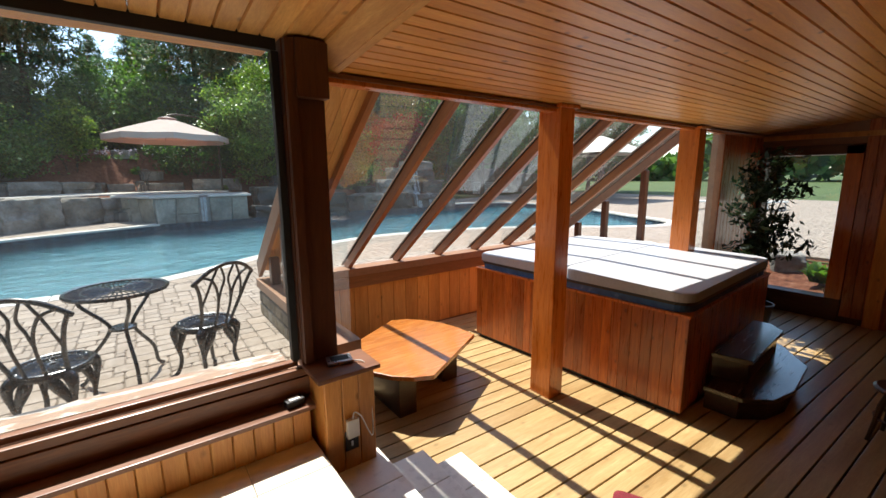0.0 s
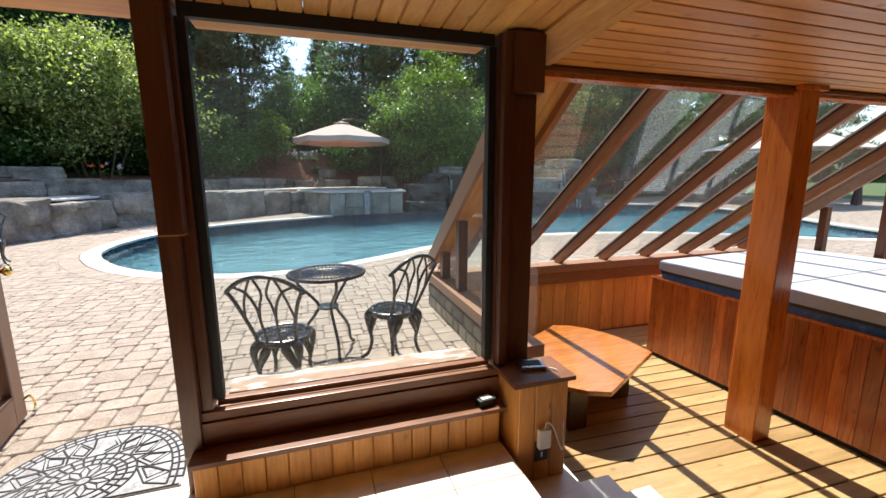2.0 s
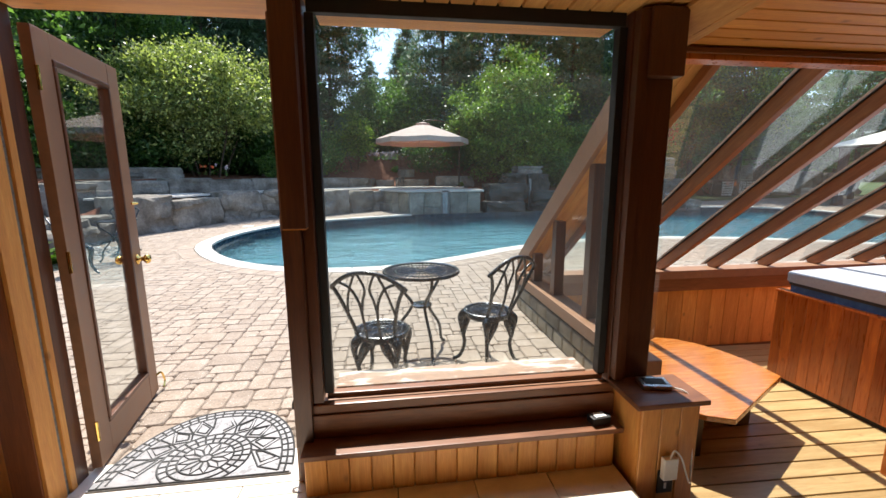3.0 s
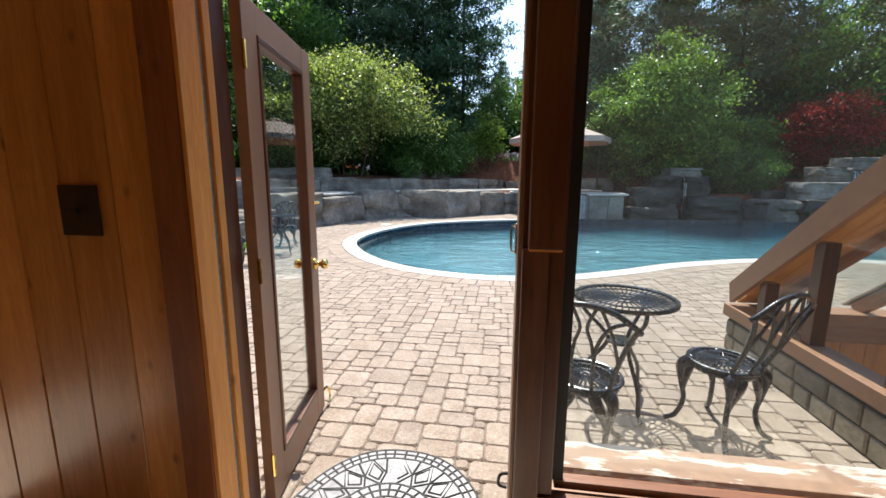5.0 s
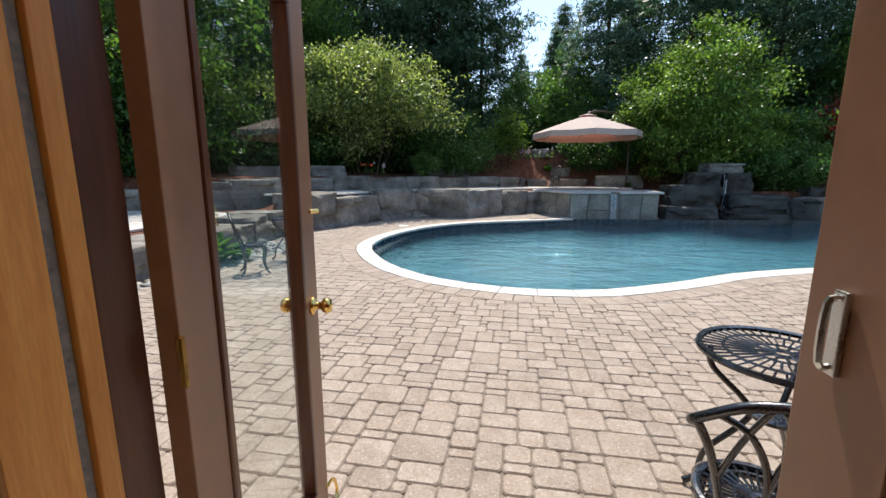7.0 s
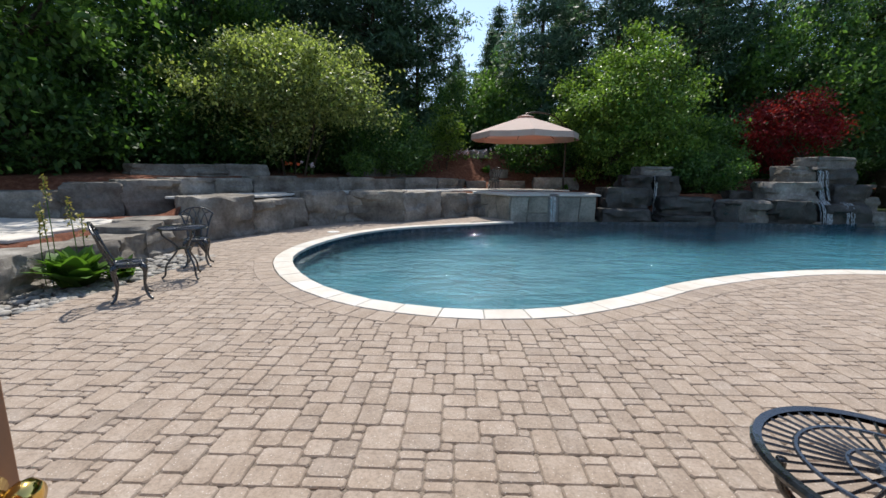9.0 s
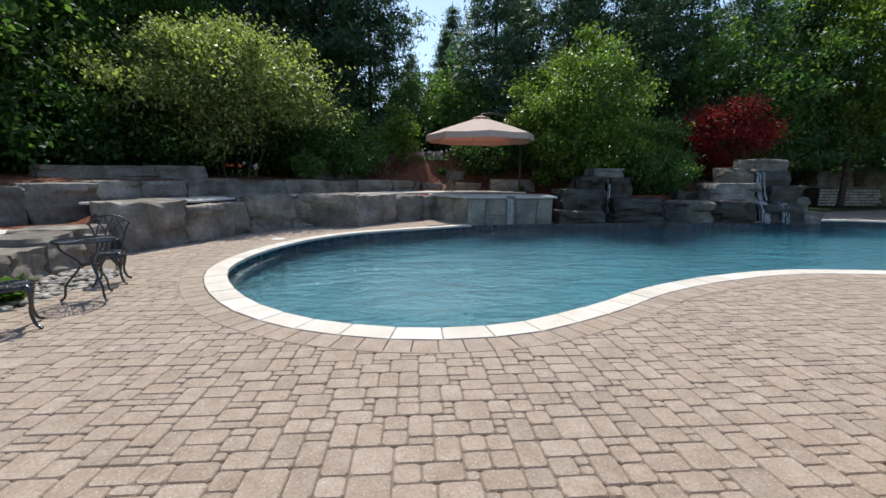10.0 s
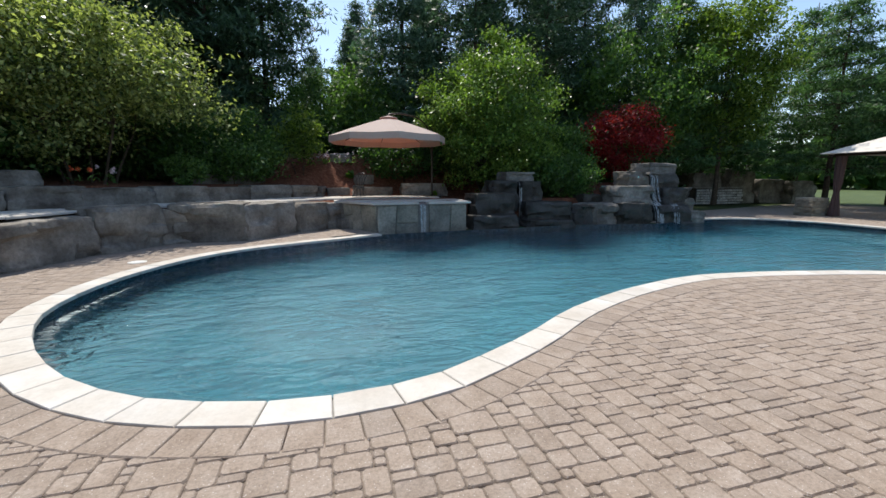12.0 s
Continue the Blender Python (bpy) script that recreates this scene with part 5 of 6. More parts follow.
tab = bistro_table()
tab.matrix_world = pose(-0.09, 3.43, 0, 0, 0, 15)
ch = bistro_chair()
ch.matrix_world = pose(-0.405, 2.90, 0, 0, 0, -17)
copy_thing(ch, pose(0.40, 3.19, 0, 0, 0, 30))
copy_thing(tab, pose(-4.93, 7.98, 0.0, 0, 0, 60))
copy_thing(ch, pose(-4.92, 6.98, 0.0, 0, 0, -52))
copy_thing(ch, pose(-5.22, 8.72, 0.0, 0, 0, 205))
copy_thing(ch, pose(0.35, 19.9, 0.86, 0, 0, 150))

# ---- door mat ----
matt = thing("door_mat", "half-round rubber door mat with a rosette pattern", "door mat", at=pose(-1.32, 2.10, 0.005))
MAT_GREY = plain("grey_rubber_tile", (0.36, 0.345, 0.345), 0.3, spots=0.12, scale=25)
MRX, MRY = 0.46, 0.62


def rim_pt(a, q=1.0):
    """A place on the mat's rounded edge, shrunk by q towards the rosette."""
    c = Vector((0, 0.17))
    p = Vector((MRX * math.copysign(abs(math.cos(a)) ** 0.85, math.cos(a)), MRY * math.sin(a)))
    return c + (p - c) * q


part("base", prism([tuple(rim_pt(k * math.pi / 32)) for k in range(33)], 0.0, 0.008), MAT_GREY, matt)
bm = bmesh.new()


def web(pts, r_=0.0055):
    run = []
    for x, y in list(pts) + [(0, -1)]:
        if y >= 0.004:
            run.append((x, y, 0.009))
        else:
            if len(run) > 1:
                tube(run, r_, 5, bm, False, 0.7)
            run = []


for q in (0.99, 0.92, 0.85):
    web([rim_pt(k * math.pi / 32, q) for k in range(33)])
web([(-0.45, 0.006), (0.45, 0.006)])
RC = Vector((0, 0.17))


def ray_pt(a, r_):
    return (RC.x + r_ * math.cos(a) * 1.05, RC.y + r_ * math.sin(a))


for r_ in (0.028, 0.125, 0.165, 0.205):
    web([ray_pt(k * math.tau / 40, r_) for k in range(41)])
for k in range(33):
    a = k * math.pi / 32
    web([rim_pt(a, 0.85), rim_pt(a, 0.99)])
for k in range(26):
    a = k * math.tau / 26
    web([ray_pt(a, 0.125), ray_pt(a, 0.205)])
for k in range(12):
    a, b = k * math.tau / 12, (k + 1) * math.tau / 12
    web([ray_pt(a, 0.03), ray_pt(a + 0.04, 0.08), ray_pt((a + b) / 2, 0.122), ray_pt(b - 0.04, 0.08), ray_pt(b, 0.03)], 0.0045)
for k in range(9):
    a0, a1 = k * math.pi / 9, (k + 1) * math.pi / 9
    am = (a0 + a1) / 2
    lo, hi, l, r_ = Vector(ray_pt(am, 0.205)), rim_pt(am, 0.85), rim_pt(a0, 0.62), rim_pt(a1, 0.62)
    web([lo, l, hi, r_, lo])
    m = (lo + hi) / 2
    web([lo.lerp(m, 0.35), l.lerp(m, 0.35), hi.lerp(m, 0.35), r_.lerp(m, 0.35), lo.lerp(m, 0.35)])
    web([l, rim_pt(a0, 0.85)])
part("web", bm, BLACK, matt, "black raised rubber web")

# ---- hot tub with cover and steps ----
tub = thing("hot_tub", "hot tub with cedar skirt and grey folded cover", "hot tub", at=pose(4.87, 2.57, DZ, 0, 0, 3.5))
TX, TY = 1.22, 1.275
part("base", box(-TX + 0.03, -TY + 0.03, 0, TX - 0.03, TY - 0.03, 0.05), BLACK, tub)
part("carcass", box(-TX + 0.022, -TY + 0.022, 0.05, TX - 0.022, TY - 0.022, 0.92), DARK_WOOD, tub)
for side in range(4):
    n_ = 26
    L = TY if side % 2 == 0 else TX
    me = PIECES.get(("skirt", side % 2))
    w = 2 * L / n_
    if me is None:
        bm = box(-w / 2 + 0.0006, -0.02, 0.05, w / 2 - 0.0006, 0, 0.92)
        bmesh.ops.bevel(bm, geom=[e for e in bm.edges if abs(e.verts[0].co.z - e.verts[1].co.z) > 0.1], offset=0.003, segments=1, affect="EDGES")
        me = bpy.data.meshes.new("skirt_board")
        bm.to_mesh(me)
        bm.free()
        me.materials.append(CEDAR)
        PIECES[("skirt", side % 2)] = me
    for k in range(n_):
        s = -L + (k + 0.5) * w
        o = (pose(-TX + 0.021, -s, 0, 0, 0, -90), pose(s, -TY + 0.021, 0), pose(TX - 0.021, s, 0, 0, 0, 90), pose(-s, TY - 0.021, 0, 0, 0, 180))[side]
        piece("skirt_board", me, tub, o)
part("rim_board", box(-TX - 0.012, -TY - 0.012, 0.921, TX + 0.012, TY + 0.012, 0.945, 0.004), CEDAR, tub)


def rounded(hx, hy, r_, n_=6):
    pts = []
    for cx, cy, a0 in ((hx - r_, hy - r_, 0), (-hx + r_, hy - r_, 90), (-hx + r_, -hy + r_, 180), (hx - r_, -hy + r_, 270)):
        pts += [(cx + r_ * math.cos(radians(a0 + 90 * k / n_)), cy + r_ * math.sin(radians(a0 + 90 * k / n_))) for k in range(n_ + 1)]
    return pts


part("shell_lip", prism(rounded(TX - 0.02, TY - 0.02, 0.16), 0.946, 1.02, 0.02), BLUE, tub, "blue acrylic rim")
part("skirt_flap", prism(rounded(TX - 0.005, TY - 0.005, 0.17), 1.012, 1.04, 0.008), VINYL_DARK, tub, "dark vinyl flap")
for sy in (-1, 1):
    hv = rounded(TX + 0.0, 0.632, 0.14)
    bm = prism([(x, y + sy * 0.64) for x, y in hv], 1.042, 1.125, 0.02)
    for vert in bm.verts:
        if vert.co.z > 1.08:
            vert.co.z += 0.03 * (1 - abs(vert.co.y) / 1.3)
    part("cover_half", bm, VINYL, tub, "pale grey vinyl cover")
stp = thing("tub_steps", "dark glossy two-tread wooden steps beside the hot tub", "steps", at=pose(4.88, 0.90, DZ, 0, 0, 4))
part("lower_tread", prism([(-0.62, -0.14), (-0.30, -0.22), (0.40, -0.20), (0.88, 0.10), (0.88, 0.34), (-0.80, 0.34), (-0.80, 0.04)], 0.19, 0.228, 0.006), DARK_GLOSS, stp)
part("lower_body", prism([(-0.57, -0.09), (-0.28, -0.17), (0.38, -0.15), (0.83, 0.13), (0.83, 0.34), (-0.75, 0.34), (-0.75, 0.08)], 0.0, 0.188), DARK_WOOD, stp)
part("upper_tread", prism([(-0.50, 0.06), (0.62, 0.06), (0.80, 0.20), (0.80, 0.37), (-0.56, 0.37)], 0.43, 0.468, 0.006), DARK_GLOSS, stp)
part("upper_body", prism([(-0.46, 0.10), (0.60, 0.10), (0.75, 0.22), (0.75, 0.37), (-0.52, 0.37)], 0.23, 0.428), DARK_WOOD, stp)

# ---- low varnished table ----
lt = thing("low_table", "low varnished wooden table with a shield-shaped top", "table", at=pose(0, 0, DZ))
outline = [(1.66, 3.50), (2.36, 3.90), (2.52, 3.84), (2.66, 3.70), (2.78, 3.50), (2.85, 3.25), (2.86, 2.98), (1.98, 2.48), (1.82, 2.55), (1.68, 2.68), (1.58, 2.85), (1.55, 3.1), (1.58, 3.32)]
part("top", prism([(x, y) for x, y in outline[::-1]], 0.40, 0.44, 0.008), VARNISH, lt)
for x, y, w, d in ((1.85, 2.95, 0.09, 0.5), (2.55, 3.25, 0.09, 0.5)):
    part("leg", box(x - w, y - d / 2, 0, x + w, y + d / 2, 0.36, 0.008), DARK_WOOD, lt)
part("rail", box(1.8, 3.06, 0.34, 2.6, 3.16, 0.40, 0.004), DARK_WOOD, lt)

# ---- small things indoors ----
th = thing("thermometer", "small grey weather display with dark screen", "thermometer", at=pose(0.93, 1.93, 0.429, 0, 0, -12))
part("case", box(-0.07, -0.05, 0, 0.07, 0.05, 0.022, 0.005), STEEL, th)
part("screen", box(-0.05, -0.03, 0.022, 0.05, 0.03, 0.0235), BLACK, th)
ds = thing("sensor_box", "small black plastic box on the ledge", "box", at=pose(0.67, 1.96, 0.233, 0, 0, 8))
part("case", box(-0.05, -0.03, 0, 0.05, 0.03, 0.04, 0.006), BLACK, ds)
part("lid", box(-0.03, -0.02, 0.0395, 0.03, 0.02, 0.043, 0.001), WHITE, ds)
ol = thing("wall_outlet", "black wall outlet with a white plugged adapter", "outlet", at=pose(0.92, 1.779, 0.03))
plate = part("plate", box(-0.04, -0.008, -0.07, 0.04, 0, 0.05, 0.003), BLACK, ol)
adapter = part("adapter", box(-0.035, -0.04, 0.02, 0.035, -0.009, 0.13, 0.005), WHITE, ol, "white plastic adapter")
part("slots", box(-0.006, -0.0095, -0.045, 0.006, -0.008, -0.015), STEEL, plate)
part("cord", tube(curve([(0, -0.03, 0.13), (0.01, -0.035, 0.17), (0.05, -0.035, 0.13), (0.09, -0.03, 0.03), (0.12, -0.02, -0.02), (0.135, 0.0, 0.05), (0.13, 0.02, 0.30), (0.12, 0.06, 0.40), (0.06, 0.12, 0.402)], 6), 0.004, 6), WHITE, adapter, "thin white cable")
sw = thing("light_switch", "dark bronze light switch plate on the pine wall", "switch", at=pose(-2.315, YN - 0.0085, 1.317))
BRONZE = plain("bronze_plate", (0.05, 0.035, 0.025), 0.4, 0.5)
part("plate", box(-0.078, -0.007, -0.088, 0.078, 0, 0.088, 0.003), BRONZE, sw)
part("toggle", box(-0.006, -0.022, -0.012, 0.006, -0.007, 0.012, 0.002), BLACK, sw)
s2 = thing("light_switch", "dark switch plate on the end wall", "switch", at=pose(XE - 0.001, 0.48, 1.0, 0, 0, -90))
part("plate", box(-0.06, -0.007, -0.06, 0.06, 0, 0.06, 0.003), BRONZE, s2)
rug = thing("rug", "small dark red rug on the deck", "rug", at=pose(2.44, 0.62, DZ + 0.001, 0, 0, 25))
part("mat", prism(rounded(0.26, 0.40, 0.05), 0, 0.012, 0.004), RED_MAT, rug)
st = thing("stool", "dark turned wooden chair in the shade", "stool", at=pose(4.75, 0.02, DZ))
part("seat", lathe([(0.0, 0.42), (0.19, 0.43), (0.20, 0.45), (0.18, 0.465), (0.0, 0.46)], 20), DARK_WOOD, st)
for k in range(4):
    a = k * math.pi / 2 + 0.6
    c, s = math.cos(a), math.sin(a)
    P = [(0.12 * c, 0.12 * s, 0.43), (0.15 * c, 0.15 * s, 0.30), (0.17 * c, 0.17 * s, 0.16), (0.20 * c, 0.20 * s, 0.0)]
    part("leg", tube(P, [0.016, 0.024, 0.018, 0.014], 8), DARK_WOOD, st)
part("ring", tube([(0.165 * math.cos(k * math.tau / 16), 0.165 * math.sin(k * math.tau / 16), 0.2) for k in range(16)], 0.01, 6, None, True), DARK_WOOD, st)

# ---- cantilever umbrella ----
um = thing("umbrella", "beige cantilever parasol over the stone seat", "umbrella", at=pose(1.33, 18.6, 0.84))
RR, ZR, ZT = 2.0, 2.10, 2.72
bm = bmesh.new()
cols = 16
rows = []
for q, (r_, z) in enumerate(((0.22, ZT - 0.02), (0.8, ZT - 0.20), (1.4, ZT - 0.40), (RR, ZR))):
    rows.append([bm.verts.new((r_ * (1.0 if k % 2 == 0 else 0.965) * math.cos(k * math.tau / cols), r_ * (1.0 if k % 2 == 0 else 0.965) * math.sin(k * math.tau / cols), z - (0.03 if k % 2 and q else 0))) for k in range(cols)])
for a, b in zip(rows, rows[1:]):
    for k in range(cols):
        bm.faces.new((a[k], a[(k + 1) % cols], b[(k + 1) % cols], b[k]))
canopy = part("canopy", bm, CANVAS, um, "faded beige canvas canopy")
canopy.modifiers.new("thick", "SOLIDIFY").thickness = 0.008
part("vent", lathe([(0.0, ZT + 0.10), (0.30, ZT + 0.02), (0.31, ZT + 0.0)], 16), CANVAS, canopy)
for k in range(8):
    a, b = k * math.tau / 8, (k + 1) * math.tau / 8
    bm = bmesh.new()
    mid = (a + b) / 2
    top = [(RR * math.cos(a), RR * math.sin(a), ZR), (RR * 0.965 * math.cos(mid), RR * 0.965 * math.sin(mid), ZR - 0.03), (RR * math.cos(b), RR * math.sin(b), ZR)]
    lo = [(x * 1.003, y * 1.003, z - 0.20) for x, y, z in top]
    vs = [bm.verts.new(p) for p in top + lo]
    bm.faces.new((vs[0], vs[1], vs[4], vs[3]))
    bm.faces.new((vs[1], vs[2], vs[5], vs[4]))
    va = part("valance", bm, CANVAS, canopy)
    va.modifiers.new("thick", "SOLIDIFY").thickness = 0.006
    part("rib", tube([(0.05 * math.cos(a), 0.05 * math.sin(a), ZT - 0.06), (RR * 0.98 * math.cos(a), RR * 0.98 * math.sin(a), ZR - 0.02)], 0.012, 6), BRONZE, um)
part("mast", tube([(1.75, 0.9, 0.0), (1.75, 0.9, 2.55)], 0.04, 10), BRONZE, um)
part("arm", tube(curve([(1.75, 0.9, 2.3), (1.3, 0.7, 2.80), (0.6, 0.3, 2.93), (0.05, 0.02, 2.86), (0, 0, 2.75)], 6), 0.03, 8), BRONZE, um)
part("foot", box(1.45, 0.6, 0, 2.05, 1.2, 0.07, 0.02), BRONZE, um)

# ---- gazebo, stone counter and yard furniture at the far end ----
gz = thing("gazebo", "fabric-roofed gazebo with tied brown curtains", "gazebo", at=pose(19.6, 13.2, 0.0))
GX, GY = 4.4, 2.5
for x, y in ((0.1, GY + 0.6), (GX, GY + 0.6), (0.1, -0.6), (GX, -0.6)):
    gpost = part("post", box(x - 0.05, y - 0.05, 0, x + 0.05, y + 0.05, 2.6, 0.005), BRONZE, gz)
    prof = [(0.17, 2.55), (0.15, 2.0), (0.13, 1.4), (0.08, 1.0), (0.13, 0.6), (0.19, 0.03)]
    bm = bmesh.new()
    rows = [[bm.verts.new((x + (r_ + 0.025 * (k % 2)) * math.cos(k * math.tau / 18), y + (r_ + 0.025 * (k % 2)) * math.sin(k * math.tau / 18), z)) for k in range(18)] for r_, z in prof]
    for a, b in zip(rows, rows[1:]):
        for k in range(18):
            bm.faces.new((a[k], a[(k + 1) % 18], b[(k + 1) % 18], b[k]))
    part("curtain", bm, CURTAIN, gpost, "gathered brown curtain")
bm = bmesh.new()
e = [bm.verts.new(p) for p in ((-0.4, -1.1, 2.6), (GX + 0.5, -1.1, 2.6), (GX + 0.5, GY + 1.1, 2.6), (-0.4, GY + 1.1, 2.6))]
r0, r1 = bm.verts.new((GX / 2, 0.8, 3.6)), bm.verts.new((GX / 2, GY - 0.8, 3.6))
for q in ((e[0], e[1], r0), (e[1], e[2], r1, r0), (e[2], e[3], r1), (e[3], e[0], r0, r1)):
    bm.faces.new(q)
rf = part("roof", bm, CANOPY, gz, "pale fabric roof")
rf.modifiers.new("thick", "SOLIDIFY").thickness = 0.02
part("frame", box(-0.1, -0.75, 2.48, 0.1, GY + 0.75, 2.58), BRONZE, gz)
ct = thing("stone_counter", "outdoor barbecue counter clad in white stones", "counter", at=pose(0, 0, 0))
part("body", box(20.9, 24.3, 0, 24.6, 25.0, 0.98), ROCK_WET, ct)
r = random.Random(9)
WHITE_STONE = stone("white_fieldstone", ((0.45, 0.44, 0.41), (0.62, 0.60, 0.57), (0.75, 0.73, 0.70)), 2.0)
for k in range(6):
    x = 20.95
    while x < 24.5:
        w, h = r.uniform(0.14, 0.30), r.uniform(0.11, 0.15)
        me = piece_mesh(round(w - 0.03, 2), round(h, 2), 0.05, 0.035, WHITE_STONE)
        piece("stone", me, ct, Matrix.Translation((x + w / 2, 24.3, 0.09 + k * 0.155)) @ pose(0, 0, 0, 90, 0, r.uniform(-16, 16)))
        x += w
part("top", box(20.8, 24.2, 0.98, 24.7, 25.1, 1.04, 0.01), ROCK, ct)
for i, b in enumerate(((22.3, 24.6, 0, 2.0, 25.8), (24.9, 27.2, 0, 2.3, 25.6), (27.3, 29.6, 0, 1.6, 25.4), (22.5, 25.2, 1.2, 1.9, 27.0), (29.4, 32.0, 0, 1.5, 24.8))):
    boulder((b[0] + b[1]) / 2, b[4] + 0.5, b[2] - 0.05, b[1] - b[0], 1.2, b[3] - b[2], 3 * i - 5, 140 + i, "large grey block of the far rock wall", "far rock wall")
sk = thing("stone_pile", "small stack of brown flat stones by the pool", "stone pile", at=pose(19.3, 16.9, 0))
for k in range(6):
    part("slab", prism([(-0.5 + 0.02 * (k % 3), -0.35), (0.46, -0.38 + 0.03 * (k % 2)), (0.5 - 0.04 * (k % 2), 0.33), (-0.46, 0.36)], k * 0.13, k * 0.13 + 0.12, 0.02), VENEER, sk)


def lounger(x, y, turn):
    t = thing("sun_lounger", "pale reclining sun lounger on the far paving", "lounger", "sun loungers", at=pose(x, y, 0, 0, 0, turn))
    part("bed", box(-0.3, -0.6, 0.30, 0.3, 0.6, 0.35, 0.01), WHITE, t)
    b = part("backrest", box(-0.3, 0, 0, 0.3, 0.7, 0.05, 0.01), WHITE, t)
    b.matrix_local = pose(0, 0.6, 0.32, 55, 0, 0)
    for sx in (-0.26, 0.26):
        for sy in (-0.5, 0.5):
            part("leg", box(sx - 0.02, sy - 0.02, 0, sx + 0.02, sy + 0.02, 0.3), WHITE, t)


lounger(19.5, 7.5, 60)
lounger(21.0, 5.6, 70)


# ---- plants ----
def leaf_mesh(name, centres, size, material, seed, aspect=0.55, flat=0.5, spread=0.35):
    """Single leaves, each a small bent diamond at its own tilt."""
    g = np.random.default_rng(seed)
    c = np.asarray(centres, float)
    n = len(c)
    a = g.normal(size=(n, 3))
    a /= np.linalg.norm(a, axis=1, keepdims=True)
    up = g.normal(size=(n, 3)) * (1 - flat) + np.array([0, 0, 1.0]) * flat * 2
    b = np.cross(a, up)
    b /= np.linalg.norm(b, axis=1, keepdims=True) + 1e-9
    s = size * (1 + spread * g.uniform(-1, 1, (n, 1)))
    nrm = np.cross(a, b)
    tip, tail = c + a * s * 0.5, c - a * s * 0.5
    l, r = c + b * s * aspect * 0.5 + nrm * s * 0.08, c - b * s * aspect * 0.5 + nrm * s * 0.08
    v = np.stack([tail, l, tip, r], 1).reshape(-1, 3)
    me = bpy.data.meshes.new(name)
    me.vertices.add(4 * n)
    me.vertices.foreach_set("co", v.ravel())
    me.loops.add(4 * n)
    me.loops.foreach_set("vertex_index", np.arange(4 * n, dtype=np.int32))
    me.polygons.add(n)
    me.polygons.foreach_set("loop_start", np.arange(0, 4 * n, 4, dtype=np.int32))
    me.update()
    me.validate()
    me.materials.append(material)
    return me


def clumps(g, n, centre, radii, count, spread, shell=0.55):
    """Leaf places gathered in clumps inside an egg-shaped crown."""
    d = g.normal(size=(count, 3))
    d /= np.linalg.norm(d, axis=1, keepdims=True)
    rad = (shell + (1 - shell) * g.uniform(0, 1, (count, 1)) ** 0.6) * g.uniform(0.78, 1.22, (count, 1))
    cc = d * rad
    which = g.integers(0, count, n)
    sp = spread * g.uniform(0.6, 1.5, count)[which][:, None]
    p = cc[which] * np.array(radii) + g.normal(size=(n, 3)) * sp * np.array([1, 1, 0.7])
    return p + np.array(centre), cc * np.array(radii) + np.array(centre)


def limbs(bm, base, tips, r0, r1=0.012, seg=5):
    for t in tips:
        mid = Vector(base).lerp(Vector(t), 0.5) + Vector((0, 0, 0.12 * (Vector(t) - Vector(base)).length))
        tube(curve([base, mid, t], 3), [r0, r0 * 0.85, r0 * 0.65, r0 * 0.5, r0 * 0.35, r0 * 0.25, r1], seg, bm)


def broadleaf(name, label, category, x, y, z, height, radius, n, leafsize, material, seed, trunk=0.12, low=0.3, group="", count=70, spread=0.32, stems=1, shell=0.5, squash=1.0):
    """A tree or shrub with stems, limbs and a crown of single leaves."""
    g = np.random.default_rng(seed)
    t = thing(name, label, category, group, at=pose(x, y, z))
    cz = height * (low + (1 - low) / 2)
    pts, cc = clumps(g, n, (0, 0, cz), (radius, radius * squash, height * (1 - low) / 2), count, spread, shell)
    pts = pts[pts[:, 2] > 0.05]
    bm = bmesh.new()
    for s in range(stems):
        a = s * math.tau / max(1, stems) + seed
        foot = Vector((0.18 * radius * math.cos(a), 0.18 * radius * math.sin(a), 0)) * (stems > 1)
        fork = foot * 2.2 + Vector((0, 0, height * (low + 0.12)))
        tube(curve([foot - Vector((0, 0, 0.1)), foot * 1.3 + Vector((0.03, 0, height * low * 0.5)), fork], 4), [trunk * (1 - 0.5 * k / 8) / (stems ** 0.5) for k in range(9)], 7, bm)
        limbs(bm, fork, [tuple(q) for q in cc[s::max(1, stems * 4)][:14]], trunk * 0.4 / (stems ** 0.5))
    part("trunk", bm, BARK, t, smooth=True)
    part("crown", leaf_mesh("crown", pts, leafsize, material, seed + 1), material, t)
    return t


